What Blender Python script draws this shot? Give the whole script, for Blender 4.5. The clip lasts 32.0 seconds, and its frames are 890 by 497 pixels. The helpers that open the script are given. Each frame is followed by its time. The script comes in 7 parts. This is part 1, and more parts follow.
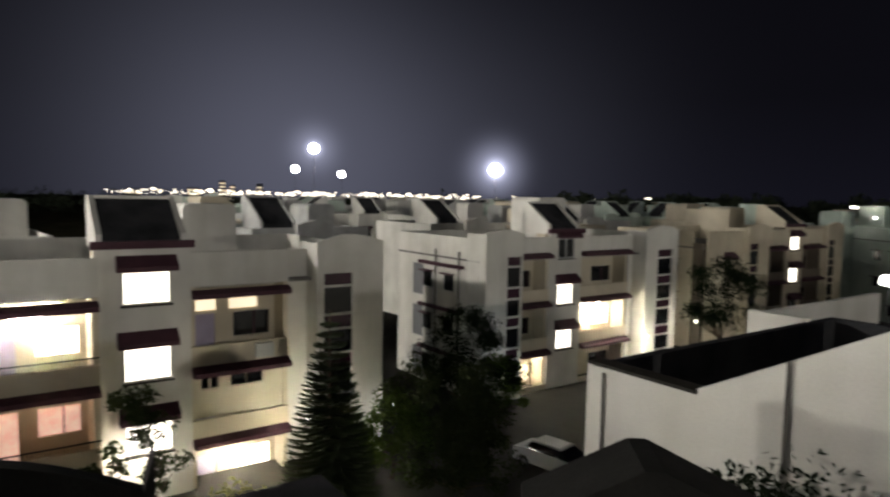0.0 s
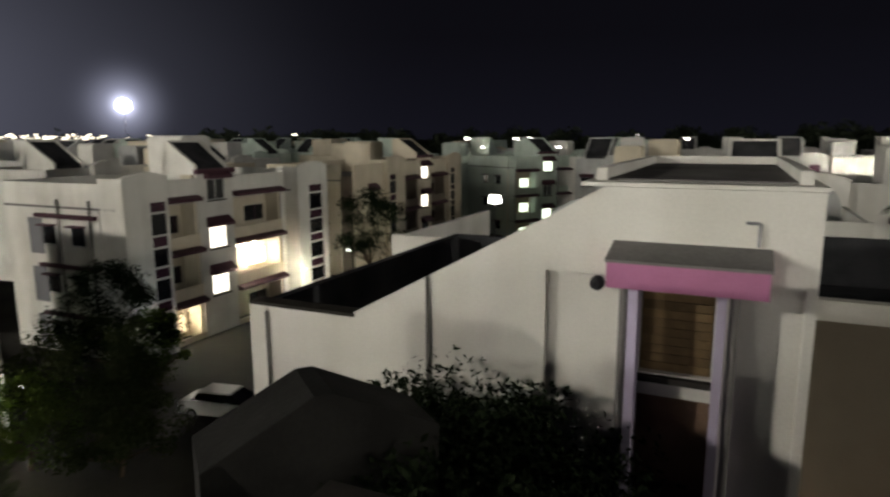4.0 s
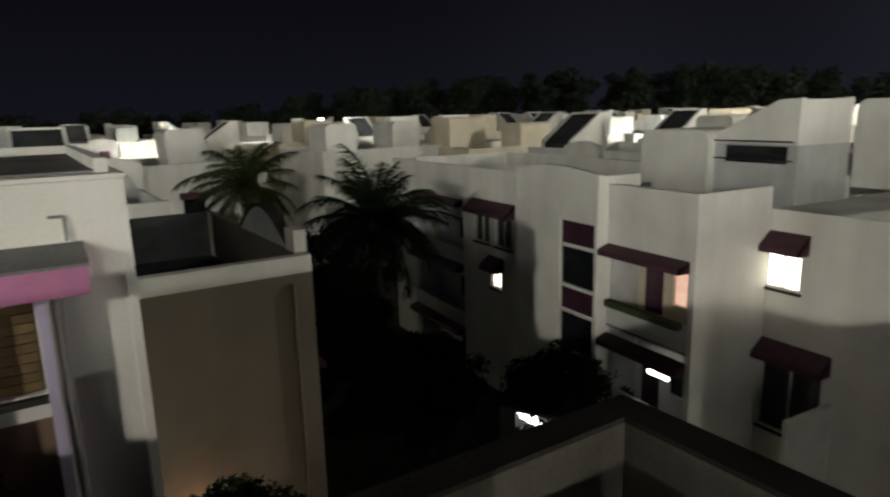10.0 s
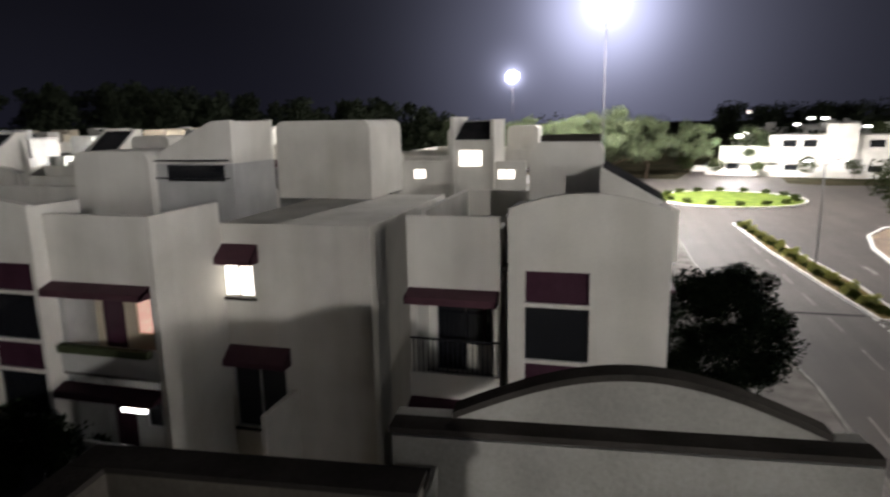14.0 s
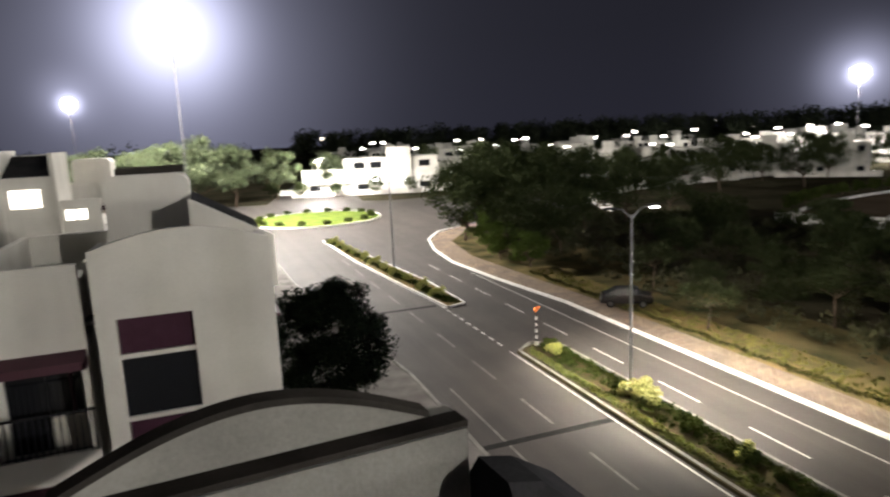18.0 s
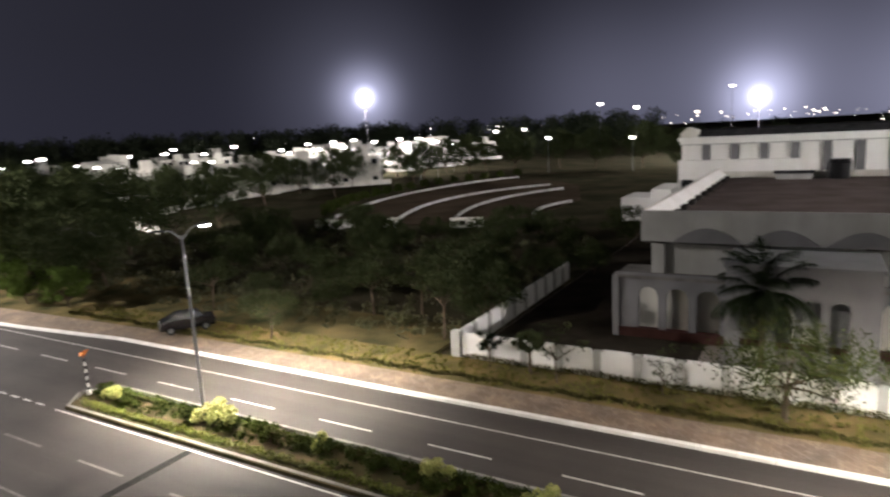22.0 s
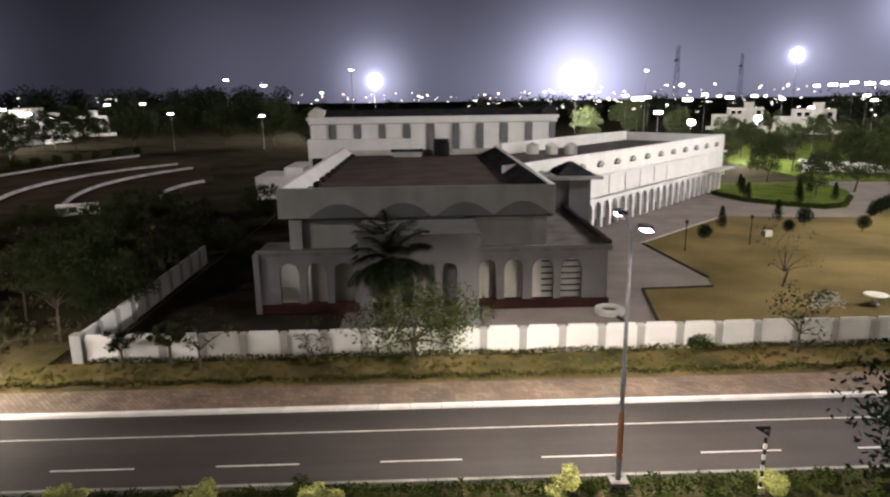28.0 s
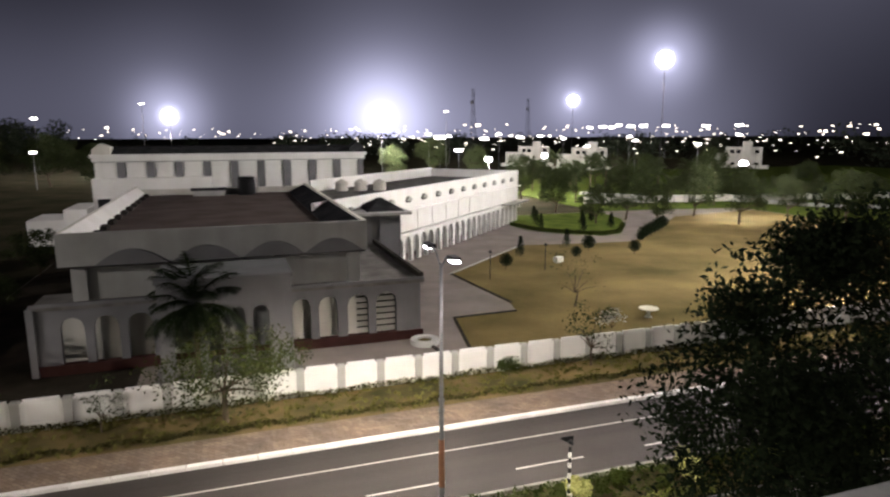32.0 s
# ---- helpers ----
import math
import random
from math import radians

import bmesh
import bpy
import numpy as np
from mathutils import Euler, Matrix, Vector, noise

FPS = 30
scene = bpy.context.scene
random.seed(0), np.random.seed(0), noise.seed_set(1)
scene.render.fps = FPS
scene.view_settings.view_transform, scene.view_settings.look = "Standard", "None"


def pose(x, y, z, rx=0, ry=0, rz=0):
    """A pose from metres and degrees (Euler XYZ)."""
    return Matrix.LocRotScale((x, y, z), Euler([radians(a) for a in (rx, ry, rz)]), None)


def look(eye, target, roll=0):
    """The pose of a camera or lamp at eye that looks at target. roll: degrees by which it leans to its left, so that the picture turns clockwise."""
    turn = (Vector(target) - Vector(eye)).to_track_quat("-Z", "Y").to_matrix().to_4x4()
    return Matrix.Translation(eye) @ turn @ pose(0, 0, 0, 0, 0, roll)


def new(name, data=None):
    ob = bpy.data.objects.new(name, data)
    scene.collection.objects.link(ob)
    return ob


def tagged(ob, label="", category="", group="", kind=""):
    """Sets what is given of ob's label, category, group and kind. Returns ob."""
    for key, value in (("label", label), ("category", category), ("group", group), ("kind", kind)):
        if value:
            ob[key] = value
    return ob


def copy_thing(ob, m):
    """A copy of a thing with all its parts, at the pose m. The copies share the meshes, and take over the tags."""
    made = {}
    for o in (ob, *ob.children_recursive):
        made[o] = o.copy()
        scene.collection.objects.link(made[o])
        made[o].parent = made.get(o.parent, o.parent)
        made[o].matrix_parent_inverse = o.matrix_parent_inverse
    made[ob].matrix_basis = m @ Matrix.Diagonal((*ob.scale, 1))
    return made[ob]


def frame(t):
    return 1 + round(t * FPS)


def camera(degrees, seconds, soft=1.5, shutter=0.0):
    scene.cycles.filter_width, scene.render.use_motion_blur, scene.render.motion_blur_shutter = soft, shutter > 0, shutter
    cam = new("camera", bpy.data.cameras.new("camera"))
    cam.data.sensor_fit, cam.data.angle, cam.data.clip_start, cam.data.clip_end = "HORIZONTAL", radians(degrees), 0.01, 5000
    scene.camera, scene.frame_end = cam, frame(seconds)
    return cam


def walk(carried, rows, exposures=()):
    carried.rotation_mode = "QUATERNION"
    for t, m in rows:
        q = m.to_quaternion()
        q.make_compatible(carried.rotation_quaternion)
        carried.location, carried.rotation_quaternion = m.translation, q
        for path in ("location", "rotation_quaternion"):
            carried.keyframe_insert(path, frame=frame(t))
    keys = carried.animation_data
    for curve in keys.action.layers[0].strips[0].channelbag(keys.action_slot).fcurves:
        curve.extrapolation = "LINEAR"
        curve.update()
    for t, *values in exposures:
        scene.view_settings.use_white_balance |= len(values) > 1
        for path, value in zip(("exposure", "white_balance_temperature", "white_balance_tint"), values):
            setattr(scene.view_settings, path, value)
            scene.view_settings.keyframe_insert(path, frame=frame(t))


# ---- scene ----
EYE = (0.0, 0.0, 14.4)
# seconds, heading, tilt and lean in degrees
PATH = [
    (0.0, 60.0, -4.58, 1.05), (0.5, 55.89, -4.98, 0.97), (1.0, 53.7, -5.27, 0.86), (1.5, 50.69, -5.88, 0.56),
    (2.0, 46.74, -6.54, 0.58), (2.5, 42.72, -6.97, 0.86), (3.0, 38.45, -7.72, 1.22), (3.5, 33.91, -9.14, 0.71),
    (5.5, 17.31, -10.35, -2.14), (6.0, 12.96, -10.34, -1.73), (6.5, 7.22, -10.06, -1.54), (7.0, 1.41, -9.89, -1.52),
    (7.5, -4.71, -9.79, -1.37), (8.0, -9.44, -10.0, -1.36), (8.5, -14.44, -10.33, -1.68), (9.0, -18.92, -10.91, -1.77),
    (9.5, -23.94, -11.68, -1.68), (10.0, -27.98, -11.96, -1.55), (10.5, -32.77, -11.82, -2.09), (11.0, -38.09, -11.71, -1.86),
    (11.5, -43.88, -12.04, -2.35), (12.0, -49.28, -12.98, -2.67), (12.5, -56.31, -13.9, -2.84), (13.0, -63.9, -13.58, -2.12),
    (13.5, -70.48, -12.44, -0.99), (14.0, -75.0, -11.25, -1.0), (14.5, -80.1, -9.83, -0.27), (16.5, -94.84, -8.72, -1.03),
    (17.0, -98.99, -9.14, -1.37), (17.5, -106.22, -9.45, -1.8), (18.0, -110.45, -9.88, -2.5), (18.5, -114.77, -9.66, -2.88),
    (19.0, -118.07, -10.22, -3.26), (19.5, -124.47, -10.74, -3.28), (20.0, -130.0, -10.5, -3.5), (20.5, -135.94, -10.2, -3.78),
    (21.0, -140.18, -10.02, -3.53), (21.5, -144.75, -9.92, -3.41), (22.0, -149.46, -10.29, -3.1), (22.5, -153.06, -11.77, -3.93),
    (23.0, -156.69, -13.26, -3.78), (23.5, -159.83, -15.1, -4.09), (24.0, -162.46, -15.36, -3.89), (24.5, -164.29, -16.0, -3.95),
    (26.5, -169.49, -15.15, -2.15), (27.0, -172.69, -14.33, -1.52), (27.5, -179.68, -13.54, -0.72), (28.0, -181.61, -13.26, -0.79),
    (28.5, -183.5, -12.55, -0.2), (29.0, -183.98, -12.19, 0.12), (29.5, -184.95, -12.28, 0.21), (30.0, -187.62, -12.55, -0.5),
    (30.5, -191.29, -11.98, -0.78), (31.0, -193.52, -11.4, -0.22), (31.5, -196.4, -10.37, 0.27), (32.0, -198.61, -10.15, -0.15),
]


def cam_pose(heading, tilt, lean):
    return pose(*EYE, 0, 0, heading) @ pose(0, 0, 0, 90 + tilt) @ pose(0, 0, 0, 0, 0, lean)


cam = camera(69.7, 32.0, soft=2.2, shutter=0.8)
# the film camera's own drift of exposure and white balance: seconds, stops, kelvin, tint
walk(cam, [(t, cam_pose(h, p, r)) for t, h, p, r in PATH],
     [(0, 0.12, 6550, 11), (3, 0.08, 6700, 10), (7, 0.25, 6550, 7), (9, 0.2, 6550, 6), (11, 0.18, 6500, 8), (12, 0.12, 6400, 12), (14, 0.0, 6300, 16), (17, 0.17, 6450, 14), (19, 0.36, 6550, 14),
      (20, 0.34, 6550, 14), (22, 0.58, 6420, 17), (23, 0.76, 6420, 18), (24, 0.48, 6400, 19), (27, 0.29, 6420, 20), (29, 0.2, 6520, 19), (32, 0.25, 6500, 18)])

# ---- night sky ----
world = bpy.data.worlds.new("night")
scene.world = world
world.use_nodes = True
wn, wl = world.node_tree.nodes, world.node_tree.links
wn.clear()


def wmath(op, a, b=None, c=None):
    n = wn.new("ShaderNodeMath")
    n.operation = op
    for i, v in enumerate((a, b, c)):
        if v is None:
            continue
        if isinstance(v, (int, float)):
            n.inputs[i].default_value = v
        else:
            wl.new(v, n.inputs[i])
    return n.outputs[0]


w_out, w_bg, w_tc = wn.new("ShaderNodeOutputWorld"), wn.new("ShaderNodeBackground"), wn.new("ShaderNodeTexCoord")
w_sep = wn.new("ShaderNodeSeparateXYZ")
wl.new(w_tc.outputs["Generated"], w_sep.inputs[0])
w_ramp = wn.new("ShaderNodeValToRGB")
wl.new(wmath("MULTIPLY_ADD", w_sep.outputs[2], 2.0, 0.06), w_ramp.inputs[0])
for pos, col in ((0.0, (0.0046, 0.0046, 0.0078)), (0.08, (0.0056, 0.0056, 0.0096)), (0.35, (0.0034, 0.0033, 0.0052)), (1.0, (0.0027, 0.0027, 0.0040))):
    e = w_ramp.color_ramp.elements[0] if pos == 0.0 else w_ramp.color_ramp.elements[-1] if pos == 1.0 else w_ramp.color_ramp.elements.new(pos)
    e.color = (*col, 1)
# town haze and mast-lamp halos painted into sky: bearing, height over horizon, breadth, strength
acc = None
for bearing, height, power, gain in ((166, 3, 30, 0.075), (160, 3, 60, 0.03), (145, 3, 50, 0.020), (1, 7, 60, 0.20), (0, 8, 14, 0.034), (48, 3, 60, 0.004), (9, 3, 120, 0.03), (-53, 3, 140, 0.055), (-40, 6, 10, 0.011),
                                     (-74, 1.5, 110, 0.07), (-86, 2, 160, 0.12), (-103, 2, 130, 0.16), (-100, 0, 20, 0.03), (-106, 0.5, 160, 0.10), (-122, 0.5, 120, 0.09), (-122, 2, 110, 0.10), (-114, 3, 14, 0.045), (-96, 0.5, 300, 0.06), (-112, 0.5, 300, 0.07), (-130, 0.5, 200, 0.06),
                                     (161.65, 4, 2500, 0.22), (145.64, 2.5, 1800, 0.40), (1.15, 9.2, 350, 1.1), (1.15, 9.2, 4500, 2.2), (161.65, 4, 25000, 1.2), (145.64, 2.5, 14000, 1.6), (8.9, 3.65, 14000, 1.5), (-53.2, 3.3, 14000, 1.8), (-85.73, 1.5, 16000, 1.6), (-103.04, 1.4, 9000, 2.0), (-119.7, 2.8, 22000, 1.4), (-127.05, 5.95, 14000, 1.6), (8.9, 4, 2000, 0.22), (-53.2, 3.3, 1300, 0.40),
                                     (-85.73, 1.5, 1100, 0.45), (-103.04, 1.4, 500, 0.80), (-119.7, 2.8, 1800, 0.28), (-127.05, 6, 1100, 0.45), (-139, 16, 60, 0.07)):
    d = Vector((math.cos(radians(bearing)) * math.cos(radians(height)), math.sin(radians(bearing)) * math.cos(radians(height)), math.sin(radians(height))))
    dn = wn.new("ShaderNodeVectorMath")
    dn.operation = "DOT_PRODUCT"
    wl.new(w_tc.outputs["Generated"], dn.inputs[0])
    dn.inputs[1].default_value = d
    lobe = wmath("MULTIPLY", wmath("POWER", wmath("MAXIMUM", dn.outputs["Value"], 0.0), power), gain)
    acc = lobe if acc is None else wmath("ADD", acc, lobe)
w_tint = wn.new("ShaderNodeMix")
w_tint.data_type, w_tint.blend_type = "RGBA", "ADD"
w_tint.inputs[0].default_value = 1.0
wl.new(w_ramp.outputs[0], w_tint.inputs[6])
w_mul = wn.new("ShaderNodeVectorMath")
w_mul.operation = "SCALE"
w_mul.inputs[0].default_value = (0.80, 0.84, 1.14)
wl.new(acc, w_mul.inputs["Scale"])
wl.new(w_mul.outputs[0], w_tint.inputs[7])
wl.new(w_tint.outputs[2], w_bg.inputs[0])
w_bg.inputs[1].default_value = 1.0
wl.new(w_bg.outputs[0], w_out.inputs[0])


def polar(bearing, dist, z=0.0):
    return (dist * math.cos(radians(bearing)), dist * math.sin(radians(bearing)), z)


def lamp(name, place, watts, colour=(1, 1, 1), radius=0.6, aim=None, cone=150, blend=0.6):
    data = bpy.data.lights.new(name, "SPOT" if aim else "POINT")
    data.energy, data.color, data.shadow_soft_size = watts, colour, radius
    if aim:
        data.spot_size, data.spot_blend = radians(cone), blend
    ob = new(name, data)
    ob.matrix_world = look(place, aim) if aim else Matrix.Translation(place)
    return ob


# high masts: bearing, distance, lamp height, watts
MASTS = [(161.65, 230, 30.5, 0.2e5), (163.24, 330, 27.1, 2e4), (159.25, 380, 26.5, 2e4), (145.64, 300, 27.4, 0.3e5), (1.15, 128, 35.1, 6.6e5), (8.9, 260, 31.0, 1e5),
         (-53.2, 260, 29.4, 1.7e5), (-85.73, 260, 21.2, 2.0e5), (-103.04, 190, 19.0, 2.2e5), (-119.7, 330, 30.6, 0.5e5), (-127.05, 170, 32.1, 0.3e5), (-144.5, 80, 32.8, 1.0e5)]
COOL = (1.0, 0.97, 0.89)
for bearing, dist, height, watts in MASTS:
    x, y, z = polar(bearing, dist - (13.0 if bearing == 1.15 else 5.0), height - 2.0)
    if bearing == 1.15:  # the near mast throws its light down round its foot
        lamp("mast_light", (x, y, z), watts, (1.0, 0.96, 0.87), 0.7, aim=(x, y + 0.01, 0), cone=180, blend=0.7)
    else:
        lamp("mast_light", (x, y, z), watts, COOL, 0.7)

# ---- materials ----
MATS = {}


def mat(name, colour, rough=0.8, var=0.25, scale=3.0, fine=40.0, bump=0.15, metal=0.0, streak=0.0, emit=0.0, second=None, per_object=0.0, spec=0.12, along=0.0, brick=0.0):
    """A node material: base colour broken up at two scales, streaks of dirt, fine relief."""
    if name in MATS:
        return MATS[name]
    m = bpy.data.materials.new(name)
    m.use_nodes = True
    n, l = m.node_tree.nodes, m.node_tree.links
    b = n["Principled BSDF"]
    b.inputs["Roughness"].default_value = rough
    b.inputs["Metallic"].default_value = metal
    b.inputs["Specular IOR Level"].default_value = spec
    tc = n.new("ShaderNodeTexCoord")
    geo = tc.outputs["Object"]

    def noisy(sc, detail=4.0, stretch=None):
        t = n.new("ShaderNodeTexNoise")
        t.inputs["Scale"].default_value, t.inputs["Detail"].default_value = sc, detail
        if stretch:
            mp = n.new("ShaderNodeMapping")
            mp.inputs["Scale"].default_value = stretch
            l.new(geo, mp.inputs[0])
            l.new(mp.outputs[0], t.inputs["Vector"])
        else:
            l.new(geo, t.inputs["Vector"])
        return t.outputs["Fac"]

    def ramp(fac, c0, c1, p0=0.3, p1=0.7):
        r = n.new("ShaderNodeValToRGB")
        r.color_ramp.elements[0].position, r.color_ramp.elements[1].position = p0, p1
        r.color_ramp.elements[0].color, r.color_ramp.elements[1].color = (*c0, 1), (*c1, 1)
        l.new(fac, r.inputs[0])
        return r.outputs[0]

    def mul(a, b2):
        x = n.new("ShaderNodeMix")
        x.data_type, x.blend_type = "RGBA", "MULTIPLY"
        x.inputs[0].default_value = 1.0
        l.new(a, x.inputs[6])
        l.new(b2, x.inputs[7])
        return x.outputs[2]

    dark = second or tuple(c * (1 - var) for c in colour)
    big = noisy(scale)
    col = ramp(big, dark, colour)
    g = 1 - 0.35 * var
    col = mul(col, ramp(noisy(fine, 2.0), (g, g, g), (1, 1, 1)))
    if streak:
        k = 1 - streak
        col = mul(col, ramp(noisy(1.0, 6.0, (0.8, 0.8, 0.10)), (k, k, k * 0.97), (1, 1, 1), 0.28, 0.66))
    if along:
        k = 1 - along
        col = mul(col, ramp(noisy(1.0, 5.0, (0.015, 0.75, 1.0)), (k, k, k), (1, 1, 1), 0.36, 0.62))
    if brick:
        bt = n.new("ShaderNodeTexBrick")
        bt.inputs["Color1"].default_value, bt.inputs["Color2"].default_value, bt.inputs["Mortar"].default_value = (1, 1, 1, 1), (0.72, 0.70, 0.68, 1), (0.45, 0.43, 0.4, 1)
        bt.inputs["Scale"].default_value, bt.inputs["Mortar Size"].default_value = 1.0, 0.012
        bt.inputs["Brick Width"].default_value, bt.inputs["Row Height"].default_value = brick, brick * 0.5
        bm_ = n.new("ShaderNodeMapping")
        bm_.inputs["Rotation"].default_value = (0, 0, 0.785)
        l.new(geo, bm_.inputs[0])
        l.new(bm_.outputs[0], bt.inputs["Vector"])
        col = mul(col, bt.outputs["Color"])
    if per_object:
        oi = n.new("ShaderNodeObjectInfo")
        k = 1 - per_object
        col = mul(col, ramp(oi.outputs["Random"], (k, k, k), (1, 1, 1), 0.0, 1.0))
    l.new(col, b.inputs["Base Color"])
    if bump:
        bp = n.new("ShaderNodeBump")
        bp.inputs["Strength"].default_value, bp.inputs["Distance"].default_value = bump, 0.02
        l.new(noisy(fine * 0.8, 3.0), bp.inputs["Height"])
        l.new(bp.outputs[0], b.inputs["Normal"])
    if emit:
        l.new(col, b.inputs["Emission Color"])
        b.inputs["Emission Strength"].default_value = emit
    MATS[name] = m
    return m


WHITE = mat("white_lime_paint", (0.72, 0.70, 0.64), 0.85, 0.2, 0.45, 25, 0.25, streak=0.15)
CREAM = mat("cream_paint", (0.62, 0.55, 0.42), 0.85, 0.18, 0.5, 25, 0.2, streak=0.1)
# lime white raised for wing and tall hall: their floodlight put into colour
FLOODW = mat("floodlit_white_paint", (0.86, 0.85, 0.83), 0.8, 0.1, 0.4, 20, 0.15, streak=0.05)
GREYW = mat("weathered_white_paint", (0.52, 0.52, 0.50), 0.9, 0.3, 0.6, 25, 0.25, streak=0.16)
# darker streaked white for the terrace parapets
OWNW = mat("streaked_terrace_paint", (0.36, 0.35, 0.32), 0.95, 0.35, 0.8, 22, 0.4, streak=0.2)
# hall front white lowered: the facade's shade is put into its colour
HALLW = mat("shaded_hall_paint", (0.42, 0.42, 0.41), 0.9, 0.22, 0.4, 20, 0.25, streak=0.18)
BEIGE = mat("beige_render_and_shade", (0.19, 0.16, 0.125), 0.9, 0.2, 0.6, 30, 0.25, streak=0.08)
# greenish lamplight on the block put into the wall colour
GREEN_WALL = mat("green_lit_paint", (0.52, 0.60, 0.52), 0.85, 0.18, 0.5, 25, 0.2, streak=0.1)
PLUM = mat("plum_paint", (0.075, 0.034, 0.044), 0.6, 0.25, 1.5, 30, 0.1)
PINK = mat("pink_paint", (0.42, 0.16, 0.29), 0.65, 0.2, 1.5, 30, 0.1, streak=0.08)
MAUVE = mat("mauve_paint", (0.45, 0.40, 0.52), 0.7, 0.15, 1.5, 30, 0.1, streak=0.08)
CONCRETE = mat("roof_concrete", (0.22, 0.21, 0.20), 0.95, 0.45, 0.7, 18, 0.4, streak=0.0, spec=0.0)
DARKROOF = mat("bitumen_roof_and_shade", (0.055, 0.055, 0.058), 0.9, 0.5, 0.8, 20, 0.4, spec=0.0)
TILEROOF = mat("brown_roof_coating", (0.155, 0.125, 0.115), 0.9, 0.35, 0.35, 12, 0.4, spec=0.0)
COPING = mat("dark_coping", (0.050, 0.045, 0.040), 0.9, 0.4, 1.5, 20, 0.4, spec=0.0)
# masonry grey with the shade of the hall arcade put into its colour
GREYCOL = mat("grey_masonry_and_shade", (0.20, 0.20, 0.21), 0.85, 0.2, 0.6, 25, 0.2, streak=0.1)
REDPLINTH = mat("red_oxide_plinth", (0.052, 0.021, 0.018), 0.7, 0.3, 1.2, 25, 0.2)
GLASS_DARK = mat("dark_window_glass", (0.012, 0.013, 0.016), 0.08, 0.2, 1.0, 8, 0.0, spec=0.5)
GLASS_PLUM = mat("plum_curtained_glass", (0.06, 0.025, 0.04), 0.15, 0.3, 1.2, 8, 0.0, spec=0.5)
LIT = mat("lit_curtained_glass", (1.0, 0.93, 0.80), 0.6, 0.12, 1.0, 5, 0.0, emit=3.2)
LIT_WARM = mat("lit_warm_room", (1.0, 0.83, 0.58), 0.7, 0.2, 0.8, 6, 0.0, emit=1.1)
LIT_PINK = mat("lit_pink_curtain", (0.9, 0.55, 0.42), 0.7, 0.3, 1.5, 6, 0.0, emit=0.8)
LIT_GREEN = mat("lit_greenish_glass", (0.86, 1.0, 0.80), 0.7, 0.15, 1.0, 6, 0.0, emit=2.2)
BLIND = mat("bamboo_blind", (0.22, 0.15, 0.075), 0.7, 0.4, 4.0, 40, 0.3, per_object=0.35)
STEEL = mat("galvanised_steel", (0.24, 0.24, 0.25), 0.6, 0.3, 3, 40, 0.05, metal=0.5)
IRON = mat("black_iron", (0.02, 0.02, 0.022), 0.5, 0.3, 3, 30, 0.05)
PIPE = mat("grey_plastic_pipe", (0.16, 0.15, 0.14), 0.6, 0.2, 2, 30, 0.05)
TANK = mat("black_plastic_tank", (0.012, 0.012, 0.013), 0.4, 0.2, 2, 30, 0.05)
PAINT_W = mat("white_road_paint", (0.50, 0.49, 0.46), 0.7, 0.3, 2.0, 30, 0.1)
KERB_W = mat("whitewashed_kerb", (0.74, 0.73, 0.70), 0.85, 0.2, 1.2, 25, 0.25, per_object=0.12)
ASPHALT = mat("asphalt", (0.047, 0.040, 0.035), 0.75, 0.3, 0.25, 60, 0.35, spec=0.3, along=0.28)
ASPHALT_LANE = mat("worn_asphalt", (0.055, 0.052, 0.054), 0.7, 0.25, 0.3, 60, 0.3)
SOIL = mat("dry_grass_and_soil", (0.18, 0.13, 0.058), 0.95, 0.5, 0.35, 9, 0.6, second=(0.05, 0.05, 0.022), spec=0.0)
SCRUB = mat("scrub_ground", (0.060, 0.052, 0.034), 0.95, 0.5, 0.12, 4, 0.6, second=(0.026, 0.026, 0.016), spec=0.0)
LAWN = mat("dry_lawn", (0.20, 0.152, 0.066), 0.95, 0.35, 0.13, 5, 0.5, second=(0.085, 0.070, 0.030), spec=0.0)
GREENLAWN = mat("watered_lawn", (0.11, 0.14, 0.03), 0.9, 0.3, 0.4, 8, 0.5, second=(0.05, 0.075, 0.018), spec=0.0)
PAVEDRIVE = mat("paved_drive", (0.24, 0.21, 0.19), 0.9, 0.25, 0.3, 10, 0.3, spec=0.0)
LEAF = mat("tree_leaf", (0.055, 0.068, 0.030), 0.6, 0.5, 0.9, 4, 0.0, spec=0.0)
# leaf copy brightened for trees under lamplight, put into the colour
LEAF_LIT = mat("lamplit_tree_leaf", (0.10, 0.145, 0.035), 0.6, 0.45, 0.9, 4, 0.0, spec=0.0)
LEAF_W = mat("wall_tree_leaf", (0.062, 0.076, 0.024), 0.6, 0.5, 0.9, 4, 0.0, spec=0.0)
# near-black leaf copy: lack of light on the dark trees put into colour
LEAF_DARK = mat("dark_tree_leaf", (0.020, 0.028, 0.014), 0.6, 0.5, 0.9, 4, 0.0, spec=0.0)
LEAF_GOLD = mat("golden_shrub_leaf", (0.42, 0.43, 0.15), 0.6, 0.4, 2.5, 6, 0.0, spec=0.0)
HEDGE = mat("hedge_leaf", (0.05, 0.066, 0.018), 0.6, 0.5, 1.5, 6, 0.0, spec=0.0)
GRASS = mat("grass_blade", (0.16, 0.15, 0.045), 0.8, 0.5, 0.6, 4, 0.0, spec=0.0)
BARK = mat("bark", (0.12, 0.09, 0.065), 0.95, 0.4, 2.0, 20, 0.5, spec=0.0)
CARBLACK = mat("black_car_paint", (0.008, 0.008, 0.010), 0.2, 0.1, 2, 10, 0.0, spec=0.6)
